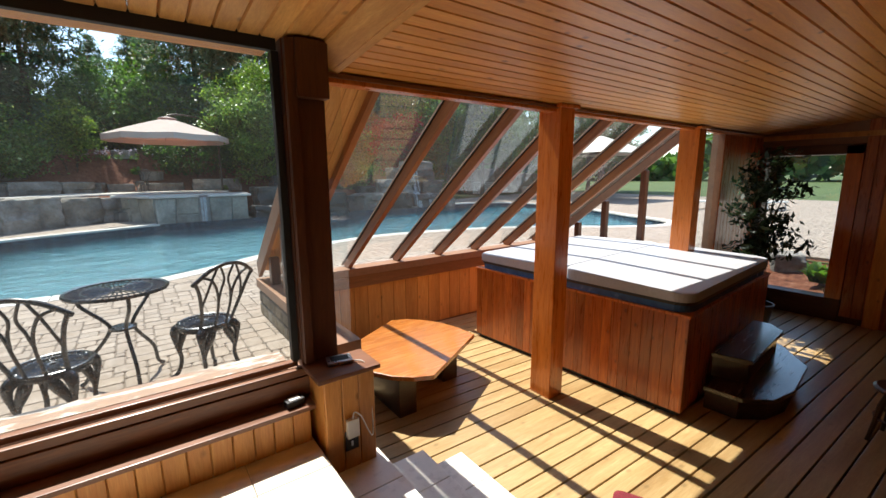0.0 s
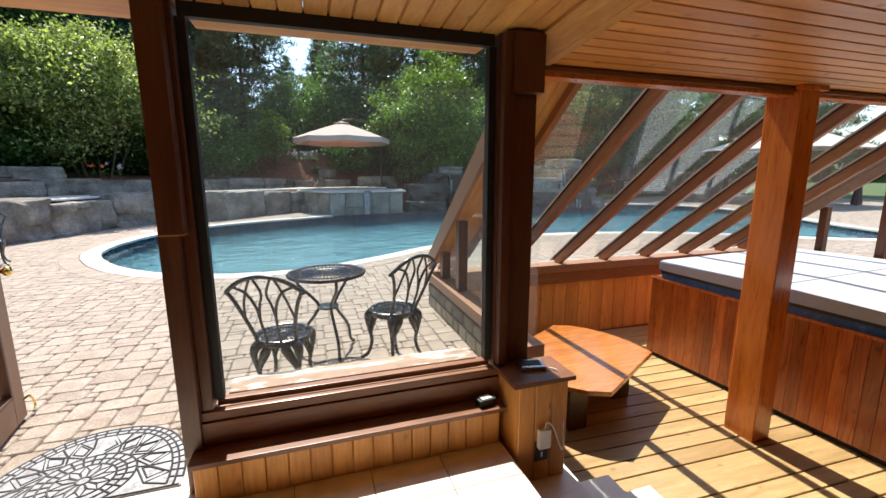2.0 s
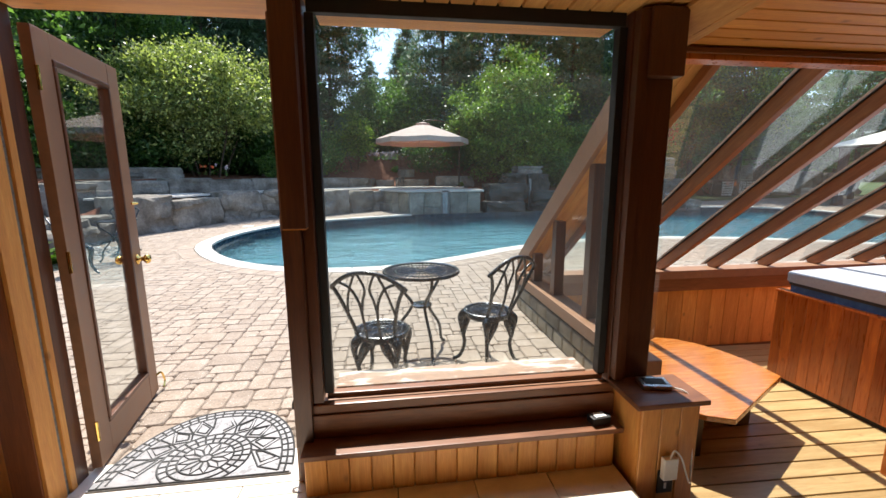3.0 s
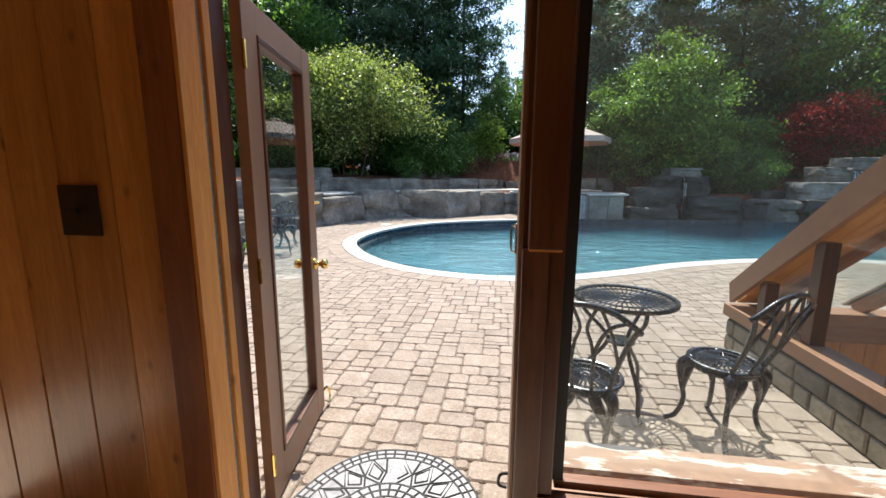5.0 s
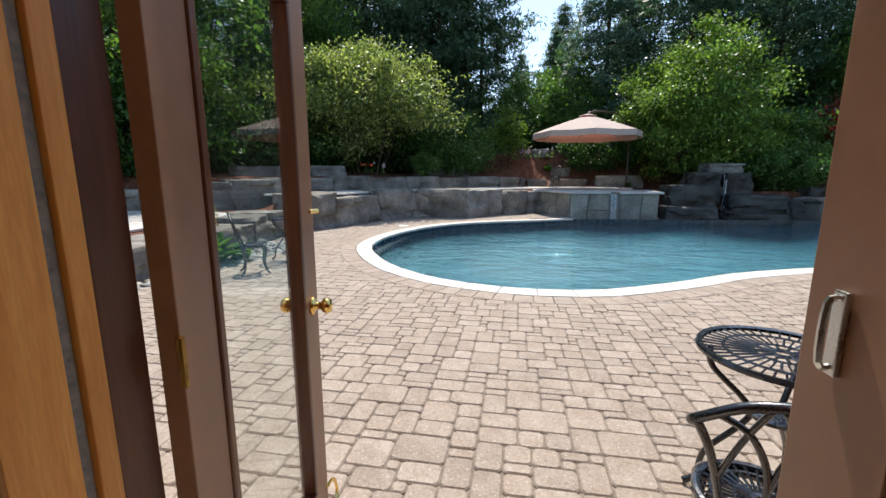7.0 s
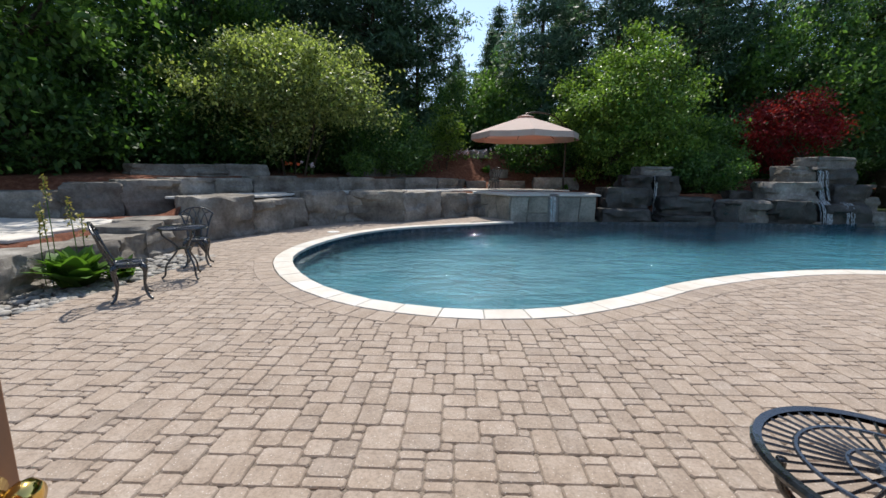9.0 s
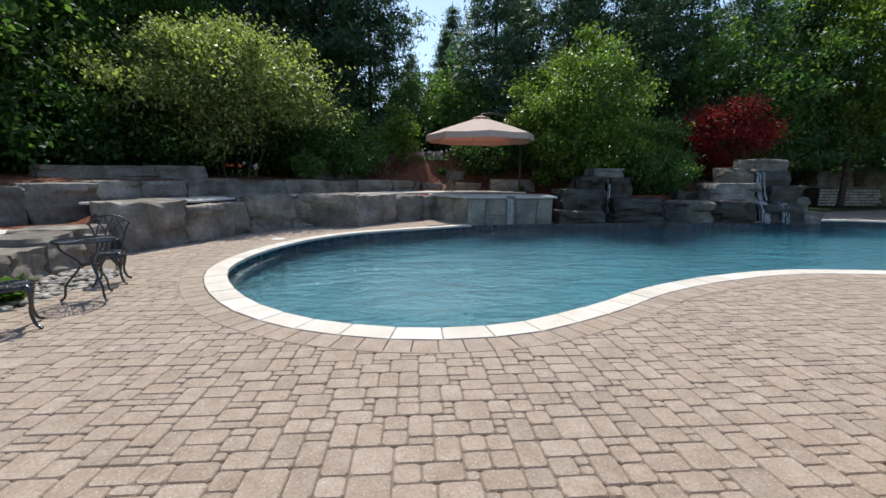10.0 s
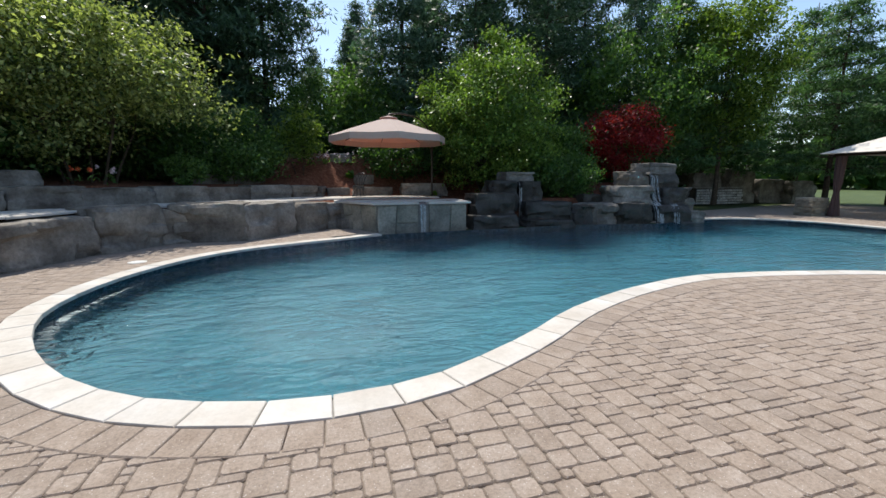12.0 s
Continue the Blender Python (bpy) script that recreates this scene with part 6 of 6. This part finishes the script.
def conifer(name, label, x, y, z, height, radius, n, leafsize, material, seed, droop=0.25, low=0.12, tiers=16, group="", ragged=0.25, trunk=0.16, power=0.8, tuft=0.24, slim=0.22):
    """A conifer: a straight trunk with whorls of limbs that carry sprays of needles."""
    g = np.random.default_rng(seed)
    t = thing(name, label, "tree", group, at=pose(x, y, z))
    bm = tube([(0, 0, -0.2), (0, 0, height * 0.5), (0, 0, height)], [trunk, trunk * 0.6, 0.02], 8)
    bz, ba, bl = [], [], []
    for k in range(tiers):
        f_ = low + (1 - low) * (k + g.uniform(-0.3, 0.3)) / tiers
        m = 7
        for q in range(m):
            bz.append(f_)
            ba.append(q * math.tau / m + k * 0.9 + g.uniform(-0.3, 0.3))
            bl.append(radius * max(0.06, 1 - (f_ - low) / (1 - low)) ** power * (1 + g.uniform(-ragged, ragged)))
    bz, ba, bl = np.array(bz), np.array(ba), np.array(bl)
    for z_, a, l in zip(bz, ba, bl):
        tube([(0, 0, z_ * height), (0.5 * l * math.cos(a), 0.5 * l * math.sin(a), z_ * height + 0.02 * l), (l * math.cos(a), l * math.sin(a), z_ * height - droop * l)], [0.035, 0.022, 0.008], 4, bm)
    part("trunk", bm, BARK, t, smooth=True)
    # twigs along each limb, and a tuft of needles on each twig
    per = 9
    tw = np.repeat(np.arange(len(bz)), per)
    s = g.uniform(0.15, 1.04, len(tw)) ** 0.7
    side = g.normal(size=len(tw)) * 0.24 * bl[tw] * (1.2 - s * 0.75)
    l = bl[tw] * s
    tx = l * np.cos(ba[tw]) - side * np.sin(ba[tw])
    ty = l * np.sin(ba[tw]) + side * np.cos(ba[tw])
    tz = bz[tw] * height - droop * l * s + g.normal(size=len(tw)) * 0.10 - np.abs(side) * 0.12
    w = g.choice(len(tw), n, p=(0.3 + bl[tw]) / (0.3 + bl[tw]).sum())
    sp = (tuft * g.uniform(0.55, 1.35, len(tw)))[w]
    p = np.stack([tx[w] + g.normal(size=n) * sp, ty[w] + g.normal(size=n) * sp, tz[w] + g.normal(size=n) * sp * 0.55], 1)
    part("crown", leaf_mesh("crown", p, leafsize, material, seed + 1, slim, 0.4), material, t)
    return t


G_TREES = "evergreens behind the pool"
PINE_TREE = "tall dark green pine behind the planting beds"
fir_a = conifer("pine_tree", PINE_TREE, -6.0, 27.5, 2.0, 18.0, 3.7, 26000, 0.36, L_PINE, 201, -0.10, 0.06, 20, G_TREES, 0.45, power=0.5, tuft=0.30)
fir_b = conifer("spruce_tree", "tall bluish spruce behind the planting beds", 3.4, 27.0, 1.8, 15.0, 3.2, 22000, 0.32, L_SPRUCE, 202, 0.10, 0.05, 22, G_TREES, 0.35, tuft=0.22)
fir_c = conifer("pine_tree", "open pine with layered boughs", 18.3, 24.0, 0.3, 11.5, 3.3, 20000, 0.27, L_LARCH, 203, -0.02, 0.18, 15, G_TREES, 0.4, power=0.6, tuft=0.20)
rnd = random.Random(21)
for x, y, s in ((-9.8, 25.5, 1.0), (-13.6, 23.0, 1.05), (-17.5, 19.5, 1.0), (-3.6, 28.6, 0.95), (-20.5, 15.0, 1.0), (-8.0, 31.0, 1.15), (-13, 29, 1.2), (7.5, 27.0, 0.95), (11.4, 26.2, 0.9), (15.4, 28.6, 0.95), (22.0, 31.5, 0.9)):
    c = copy_thing(fir_a, pose(x, y, 1.6 if y < 29 and x < 12 else 0.8, 0, 0, rnd.uniform(0, 360)))
    c.scale = (s, s, s * rnd.uniform(0.9, 1.08))
for x, y, s in ((0.9, 30.0, 0.62), (5.6, 31.0, 1.0), (9.8, 31.5, 1.0), (14.2, 32.0, 1.0), (-1.2, 34.0, 0.60), (1.6, 33.5, 0.8), (-16.0, 26.0, 1.0)):
    c = copy_thing(fir_b, pose(x, y, 1.2, 0, 0, rnd.uniform(0, 360)))
    c.scale = (s, s, s)
for x, y, s in ((25.5, 20.3, 0.95), (29.5, 19.0, 1.05), (34.0, 22.0, 1.0), (23.0, 26.0, 1.05), (30.0, 25.0, 1.1)):
    c = copy_thing(fir_c, pose(x, y, 0.0, 0, 0, rnd.uniform(0, 360)))
    c.scale = (s, s, s)

broadleaf("shrub_tree", "large spreading shrub with small pale green leaves", "shrub", -7.2, 18.0, 1.35, 4.7, 3.1, 42000, 0.125, L_SILVER, 301, 0.11, 0.22, count=150, spread=0.30, stems=5, shell=0.45)
broadleaf("shrub", "tall bright green rounded shrub behind the spa", "shrub", 5.7, 19.9, 0.85, 5.5, 2.45, 56000, 0.125, L_BRIGHT, 302, 0.10, 0.02, count=150, spread=0.26, stems=4, shell=0.5)
broadleaf("maple", "small japanese maple with dark red leaves", "tree", 11.9, 20.0, 0.85, 3.7, 1.5, 11000, 0.12, L_RED, 303, 0.08, 0.25, count=80, spread=0.22, stems=3, shell=0.5)
broadleaf("shrub", "low green shrub beside the waterfall", "shrub", 8.1, 18.6, 0.8, 1.7, 1.35, 11000, 0.11, L_OAK, 304, 0.05, 0.0, count=70, spread=0.18, stems=4)
broadleaf("shrub", "dark green shrub between the larger bushes", "shrub", 9.3, 21.2, 0.95, 2.9, 1.6, 9000, 0.14, L_OAK, 305, 0.06, 0.0, count=60, spread=0.25, stems=3)
broadleaf("shrub", "dense dark green shrub under the parasol", "shrub", 2.6, 22.6, bed_z(2.6, 22.6) - 0.05, 1.9, 1.75, 11000, 0.12, L_DARK, 306, 0.05, 0.0, count=70, spread=0.25, stems=4)
broadleaf("shrub", "thin yellow-green sapling with open branches", "shrub", -1.8, 22.0, bed_z(-1.8, 22.0) - 0.05, 2.7, 1.0, 3000, 0.13, L_YELLOW, 307, 0.05, 0.15, count=45, spread=0.18, stems=3, shell=0.3)
broadleaf("shrub", "arching green shrub in the bed", "shrub", -4.0, 20.6, 1.4, 2.3, 1.5, 9000, 0.12, L_OAK, 308, 0.05, 0.0, count=60, spread=0.25, stems=4)
broadleaf("shrub", "feathery green plant between the boulders", "shrub", -4.9, 18.4, 1.28, 0.95, 0.5, 2600, 0.09, L_OAK, 309, 0.02, 0.0, count=30, spread=0.1, stems=3)
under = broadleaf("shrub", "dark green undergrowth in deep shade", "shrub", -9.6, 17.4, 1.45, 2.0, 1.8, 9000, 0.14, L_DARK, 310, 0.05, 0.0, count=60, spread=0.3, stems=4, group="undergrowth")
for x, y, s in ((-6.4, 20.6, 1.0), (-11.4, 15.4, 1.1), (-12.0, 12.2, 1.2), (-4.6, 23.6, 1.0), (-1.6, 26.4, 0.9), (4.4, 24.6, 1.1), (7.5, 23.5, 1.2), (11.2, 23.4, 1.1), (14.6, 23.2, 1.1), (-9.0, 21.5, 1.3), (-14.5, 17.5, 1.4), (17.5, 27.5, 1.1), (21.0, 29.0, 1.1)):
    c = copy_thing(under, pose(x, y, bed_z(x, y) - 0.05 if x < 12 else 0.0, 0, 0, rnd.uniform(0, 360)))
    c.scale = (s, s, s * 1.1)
tree_l = broadleaf("tree", "large leafy tree in deep shade", "tree", -13.2, 13.6, 1.4, 9.5, 4.2, 24000, 0.20, L_OAK, 311, 0.22, 0.15, count=150, spread=0.36, shell=0.5, group="leafy trees")
for x, y, z, s in ((-16.5, 9.0, 0.9, 1.0), (-11.8, 20.5, 1.6, 0.95), (15.0, 24.2, 0.4, 1.0), (-1.0, 27.5, 1.4, 0.62), (-19, 4.0, 0.3, 1.0)):
    c = copy_thing(tree_l, pose(x, y, z, 0, 0, rnd.uniform(0, 360)))
    c.scale = (s * 0.9, s * 0.9, s)
broadleaf("tree", "tall tree with yellow-green drooping leaves", "tree", 20.4, 22.6, 0.2, 11.5, 2.9, 26000, 0.17, L_YELLOW, 312, 0.17, 0.20, count=150, spread=0.34, shell=0.4, group="leafy trees")
broadleaf("tree", "distant pale green tree in the gap", "tree", 1.2, 26.4, 2.2, 4.8, 2.0, 9000, 0.20, L_OAK, 313, 0.10, 0.1, count=60, spread=0.35, group="leafy trees")


def hosta(x, y, z, n, size, seed, label):
    """A clump of broad arching leaves."""
    t = thing("hosta", label, "plant", "leafy plants", at=pose(x, y, z))
    r = random.Random(seed)
    for k in range(n):
        a, tilt, L = r.uniform(0, 360), r.uniform(35, 88), size * r.uniform(0.6, 1.15)
        bm = bmesh.new()
        rows = []
        for s in range(6):
            u = s / 5
            w = 0.19 * L * math.sin(math.pi * (0.12 + 0.88 * u) ** 0.8) * (u < 0.99) + 0.004
            out, h = L * u * math.cos(radians(tilt)) + 0.1 * u * u * L, L * u * math.sin(radians(tilt)) - 0.30 * L * u * u
            rows.append([bm.verts.new((out, -w, h + 0.12 * w)), bm.verts.new((out, 0, h)), bm.verts.new((out, w, h + 0.12 * w))])
        for p0, p1 in zip(rows, rows[1:]):
            bm.faces.new((p0[0], p0[1], p1[1], p1[0]))
            bm.faces.new((p0[1], p0[2], p1[2], p1[1]))
        ob = part("leaf", bm, L_HOSTA, t, smooth=True)
        ob.matrix_local = pose(r.uniform(-0.08, 0.08), r.uniform(-0.08, 0.08), 0.02, 0, 0, a)


hosta(-6.05, 7.5, -0.03, 95, 0.66, 1, "clump of bright green hosta by the stones")
hosta(-5.85, 7.95, -0.03, 40, 0.42, 2, "small bright green hosta by the stones")
hosta(8.95, 1.45, -0.30, 40, 0.42, 3, "green leafy plant outside the end window")
hosta(-5.9, 17.0, 0.84, 14, 0.35, 4, "small green plant on the terrace")
hosta(0.2, 22.6, bed_z(0.2, 22.6), 18, 0.5, 5, "pale green plant by the stone bench")
hosta(3.2, 19.7, 0.85, 14, 0.35, 6, "low green plant on the spa edge")


def flowers(x, y, z, n, spread, material, seed, label):
    t = thing("flowers", label, "flowers", "flowers", at=pose(x, y, z))
    g = np.random.default_rng(seed)
    p = g.normal(size=(n, 3)) * (spread, spread, 0.1) + (0, 0, 0.45)
    part("stem", leaf_mesh("stem", np.repeat(p, 6, 0) * (1, 1, 0.5) + g.normal(size=(n * 6, 3)) * 0.06, 0.16, L_OAK, seed, 0.25), L_OAK, t)["kind"] = "stuff"
    part("petal", leaf_mesh("petal", np.repeat(p, 9, 0) + g.normal(size=(n * 9, 3)) * 0.03, 0.075, material, seed, 0.8), material, t)["kind"] = "stuff"


flowers(-6.6, 16.3, 1.28, 3, 0.25, FLOWER, 1, "orange lilies at the edge of the bed")
flowers(-6.1, 16.7, 1.28, 4, 0.2, FLOWER_W, 2, "pale pink flowers at the edge of the bed")
flowers(-0.6, 22.6, bed_z(-0.6, 22.6), 26, 0.45, FLOWER_W, 3, "white and pink flowers near the bench")


def seed_stalks(x, y, z, heights, seed):
    """Thin upright stalks with seed heads above a leafy clump."""
    t = thing("flower_stalks", "tall thin fading flower stalks above the hosta", "flowers", "flowers", at=pose(x, y, z))
    r = random.Random(seed)
    g_ = np.random.default_rng(seed)
    for h in heights:
        bx, by = r.uniform(-0.35, 0.2), r.uniform(-0.3, 0.3)
        tip = Vector((bx + r.uniform(-0.06, 0.06), by + r.uniform(-0.06, 0.06), h))
        part("stalk", tube(curve([(bx, by, 0), (bx + 0.01, by, h * 0.5), tip], 3), 0.006, 5), L_OAK, t)
        pts_ = np.array(tip) - np.array([0, 0, 1.0]) * g_.uniform(0, 0.35, (46, 1)) + g_.normal(size=(46, 3)) * 0.022
        part("seed_head", leaf_mesh("seed_head", pts_, 0.05, SEEDS, seed, 0.5), SEEDS, t)["kind"] = "stuff"


SEEDS = leaf("fading_seed_heads", (0.16, 0.13, 0.04), (0.42, 0.36, 0.14), 0.3)
seed_stalks(-6.2, 7.6, 0.0, (1.38, 1.05, 0.95, 1.1, 0.9), 3)

# indoor fig by the end window
fig = thing("potted_tree", "dark-leaved potted fig by the end window", "plant", at=pose(6.95, 1.70, DZ))
part("pot", lathe([(0.13, 0.0), (0.17, 0.02), (0.21, 0.30), (0.225, 0.34), (0.20, 0.34), (0.19, 0.30), (0.0, 0.29)], 24), BRONZE, fig, "dark glazed pot", True)
bm = bmesh.new()
g = np.random.default_rng(77)
pts, cc = clumps(g, 1500, (0, 0, 1.62), (0.48, 0.48, 0.72), 42, 0.085, 0.3)
limbs(bm, (0, 0, 0.95), [tuple(q) for q in cc[:26]], 0.016, 0.003)
tube(curve([(0, 0, 0.28), (0.03, 0.02, 0.6), (0, 0, 0.96)], 4), 0.02, 7, bm)
part("stem", bm, BARK, fig)
part("leaves", leaf_mesh("leaves", pts, 0.105, L_FIG, 78, 0.42), L_FIG, fig)

# far woods, one mass of foliage past the lawn
g = np.random.default_rng(5)
n = 26000
ang = g.uniform(-0.55, 2.75, n)
dist = g.uniform(95, 125, n)
fx, fy = dist * np.cos(ang), dist * np.sin(ang)
hgt = 9 + 4 * np.sin(ang * 9) + 3 * np.sin(ang * 23 + 1) + 9 * np.clip(0.6 - ang, 0, 1)
fz = hgt * g.uniform(0, 1, n) ** 0.7
tagged(new("far_woods", leaf_mesh("far_woods", np.stack([fx, fy, fz], 1), 2.6, L_OAK, 6, 0.8, 0.2)), "distant wooded hills beyond the lawn", "woods", kind="stuff")
n = 26000
wx, wy = g.uniform(-34, 40, n), g.uniform(34, 44, n)
wz = g.uniform(0, 1, n) ** 0.8 * (7.0 + 1.6 * np.sin(wx * 0.7) + 1.2 * np.sin(wx * 1.9))
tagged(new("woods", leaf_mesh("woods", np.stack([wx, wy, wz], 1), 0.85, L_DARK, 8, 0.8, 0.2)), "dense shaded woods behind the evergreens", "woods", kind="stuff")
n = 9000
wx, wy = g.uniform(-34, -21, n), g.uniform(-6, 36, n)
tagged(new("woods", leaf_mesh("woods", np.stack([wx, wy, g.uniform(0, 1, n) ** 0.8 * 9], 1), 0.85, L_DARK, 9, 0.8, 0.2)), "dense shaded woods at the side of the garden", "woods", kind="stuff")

# river pebbles beside the paving
structure("gravel_bed", prism([(-8.7, 4.3), (-5.85, 5.6), (-5.5, 7.0), (-5.4, 8.0), (-5.25, 9.2), (-5.85, 10.0), (-6.5, 11.4), (-7.2, 11.0), (-8.7, 8.0)], -0.069, -0.045), SAND, "coarse sand under river pebbles", "gravel")
g = np.random.default_rng(15)
v, f = [], []
for k in range(1700):
    x, y = g.uniform(-6.9, -5.0), g.uniform(4.4, 9.6)
    if x > -5.55 + 0.09 * (y - 7) or (x < -6.9 and y > 7.0):
        continue
    r_ = g.uniform(0.03, 0.085)
    a0, o = g.uniform(0, 6.28), len(v)
    q, fl = g.uniform(0.6, 0.9), g.uniform(0.4, 0.65)
    for zz, rr in ((-0.3, 0.8), (0.25, 1.0), (0.75, 0.68)):
        for s in range(7):
            a = s * math.tau / 7
            px, py = rr * r_ * math.cos(a), rr * r_ * q * math.sin(a)
            v.append((x + px * math.cos(a0) - py * math.sin(a0), y + px * math.sin(a0) + py * math.cos(a0), -0.03 + zz * r_ * fl))
    v.append((x, y, -0.03 + r_ * fl))
    for z_ in (0, 7):
        f += [(o + z_ + s, o + z_ + (s + 1) % 7, o + z_ + 7 + (s + 1) % 7, o + z_ + 7 + s) for s in range(7)]
    f += [(o + 14 + s, o + 14 + (s + 1) % 7, o + 21) for s in range(7)]
tagged(new("pebbles", mesh_from("pebbles", v, f, GRAVEL, True)), "grey river pebbles beside the paving", "pebbles", kind="stuff")

# ---- paving ----
pave = structure("patio", bmesh.new(), SAND, "tan tumbled concrete pavers laid in mixed sizes", "paving")
OUTER = offset(RIM, -0.24)
# the strip west of the house is unseen paving, added for warm bounce light
AREA = [(-6.4, -2.5), (-4.22, -2.5), (-4.22, 2.28), (1.085, 2.28), (1.085, 4.53), (1.235, 4.53), (1.235, 4.72), (6.4, 4.76), (6.4, 2.4), (9.8, 2.4), (9.8, 0.3), (8.4, 0.3), (8.4, -6), (30, -6), (30, 24.2), (14.2, 19.5), (13.6, 17.2), (3.5, 16.4), (0.6, 17.9), (-0.9, 17.2), (-1.7, 16.5), (-2.9, 15.3), (-4.4, 15.1), (-5.4, 13.9), (-6.0, 12.2), (-6.6, 11.0), (-6.0, 10.0), (-5.4, 9.2), (-5.45, 8.0), (-5.55, 7.0), (-5.9, 5.5), (-7.4, 4.4)]
U = 0.072
nx, ny = int(37.4 / U), int(30.2 / U)
gx, gy = np.meshgrid(np.arange(nx), np.arange(ny), indexing="ij")
cx, cy = -7.4 + (gx.ravel() + 0.5) * U, -6 + (gy.ravel() + 0.5) * U
ok = inside(AREA, cx, cy) & ~inside(OUTER, cx, cy)
free = ok.reshape(nx, ny)
taken = ~free
r = random.Random(11)
SIZES = [(3, 2)] * 10 + [(2, 2)] * 8 + [(2, 3)] * 4 + [(3, 3)] * 3 + [(4, 3)] + [(2, 1)] * 3 + [(3, 1)]


def paver_rows(w, d, near=True):
    """The outlines of a tumbled paver from its foot to its top."""
    hx, hy, c = w * U / 2 - 0.0014, d * U / 2 - 0.0014, 0.019 if d > 1 else 0.013

    def ring(q, c):
        if not near:
            return [(-hx + q, -hy + q), (hx - q, -hy + q), (hx - q, hy - q), (-hx + q, hy - q)]
        x, y = hx - q, hy - q
        return [(-x + c, -y), (x - c, -y), (x, -y + c), (x, y - c), (x - c, y), (-x + c, y), (-x, y - c), (-x, -y + c)]

    return [(-0.05, ring(0, c)), (-0.009, ring(0, c)), (0.0, ring(0.007, c * 0.9))]


def paver_mesh(w, d):
    if ("paver", w, d) not in PIECES:
        v, f = [], []
        for z, ring in paver_rows(w, d):
            v += [(x, y, z) for x, y in ring]
        f = [tuple(range(16, 24))] + [(s + k, s + (k + 1) % 8, s + 8 + (k + 1) % 8, s + 8 + k) for s in (0, 8) for k in range(8)]
        PIECES["paver", w, d] = mesh_from("paver", v, f, PAVER)
    return PIECES["paver", w, d]


fv, ff = [], []
count = 0
for j in range(ny):
    i = 0
    while i < nx:
        if taken[i, j]:
            i += 1
            continue
        done = False
        for _ in range(5):
            w, d = r.choice(SIZES)
            if i + w <= nx and j + d <= ny and not taken[i:i + w, j:j + d].any():
                done = True
                break
        if not done:
            w = d = 1
            while w < 3 and i + w < nx and not taken[i + w, j]:
                w += 1
        taken[i:i + w, j:j + d] = True
        x, y = -7.4 + (i + w / 2) * U, -6 + (j + d / 2) * U
        zt = r.uniform(-0.003, 0.003)
        tx, ty = r.uniform(-0.004, 0.004), r.uniform(-0.004, 0.004)
        if -2.5 < x < 0.5 and 2.28 < y < 5.2 and count < 300:
            count += 1
            piece("paver", paver_mesh(w, d), pave, pose(x, y, zt, math.degrees(ty), math.degrees(tx), r.uniform(-0.8, 0.8)))
        else:
            o = len(fv)
            near = x < 4.5 and y < 9 and y > 2
            rows = paver_rows(w, d, near)
            for z, ring in rows:
                fv += [(x + px, y + py, z + zt + px * tx * 2 + py * ty * 2) for px, py in ring]
            m = len(rows[0][1])
            ff.append(tuple(range(o + 2 * m, o + 3 * m)))
            for s in (0, m):
                ff += [(o + s + k, o + s + (k + 1) % m, o + s + m + (k + 1) % m, o + s + m + k) for k in range(m)]
        i += w
tagged(part("pavers", mesh_from("pavers", fv, ff, PAVER_I), PAVER_I, pave), "tan tumbled concrete pavers", kind="stuff")
# sand bed
bv, bf = {}, []
S = 4
for i in range(0, nx - S, S):
    for j in range(0, ny - S, S):
        blk = free[i:i + S, j:j + S]
        if blk.any():
            if blk.all():
                cells = [(i, j, S)]
            else:
                cells = [(i + a, j + b, 1) for a in range(S) for b in range(S) if blk[a, b]]
            for a, b, s in cells:
                bf.append(tuple(bv.setdefault(c, len(bv)) for c in ((a, b), (a + s, b), (a + s, b + s), (a, b + s))))
pave.data = mesh_from("patio", [(-7.4 + a * U, -6 + b * U, -0.013) for a, b in bv], bf, SAND)
# soldier course round the coping
course = structure("pool_border", bmesh.new(), PAVER, "border course of pavers round the coping", "paving")
e0, e1 = resample(offset(RIM, -0.004), 0.218), None
e1 = offset(e0, -0.29)
cv, cf = [], []
k_ = len(e0)
for i in range(k_):
    j = (i + 1) % k_
    mid = (e0[i] + e0[j]) / 2
    if mid.y > 15.0 and mid.x > -0.6:
        continue
    q = [e0[i], e0[j], e1[j], e1[i]]
    c = sum(q, Vector((0, 0))) / 4
    q = [p.lerp(c, 0.03) for p in q]
    zt = 0.006 + r.uniform(-0.002, 0.002)
    vv = [(p.x - c.x, p.y - c.y, -0.05) for p in q] + [(p.x - c.x, p.y - c.y, zt - 0.008) for p in q] + [(p.lerp(c, 0.06).x - c.x, p.lerp(c, 0.06).y - c.y, zt) for p in q]
    fq = [(8, 9, 10, 11)]
    for s in (0, 4):
        fq += [(s + m, s + (m + 1) % 4, s + 4 + (m + 1) % 4, s + 4 + m) for m in range(4)]
    piece("paver", mesh_from("border_paver", vv, fq, PAVER), course, pose(c.x, c.y, 0))
    o = len(cv)
    cv += [(p.x, p.y, -0.018) for p in (e0[i], e0[j], e1[j], e1[i])]
    cf.append((o, o + 1, o + 2, o + 3))
course.data = mesh_from("pool_border", cv, cf, SAND)
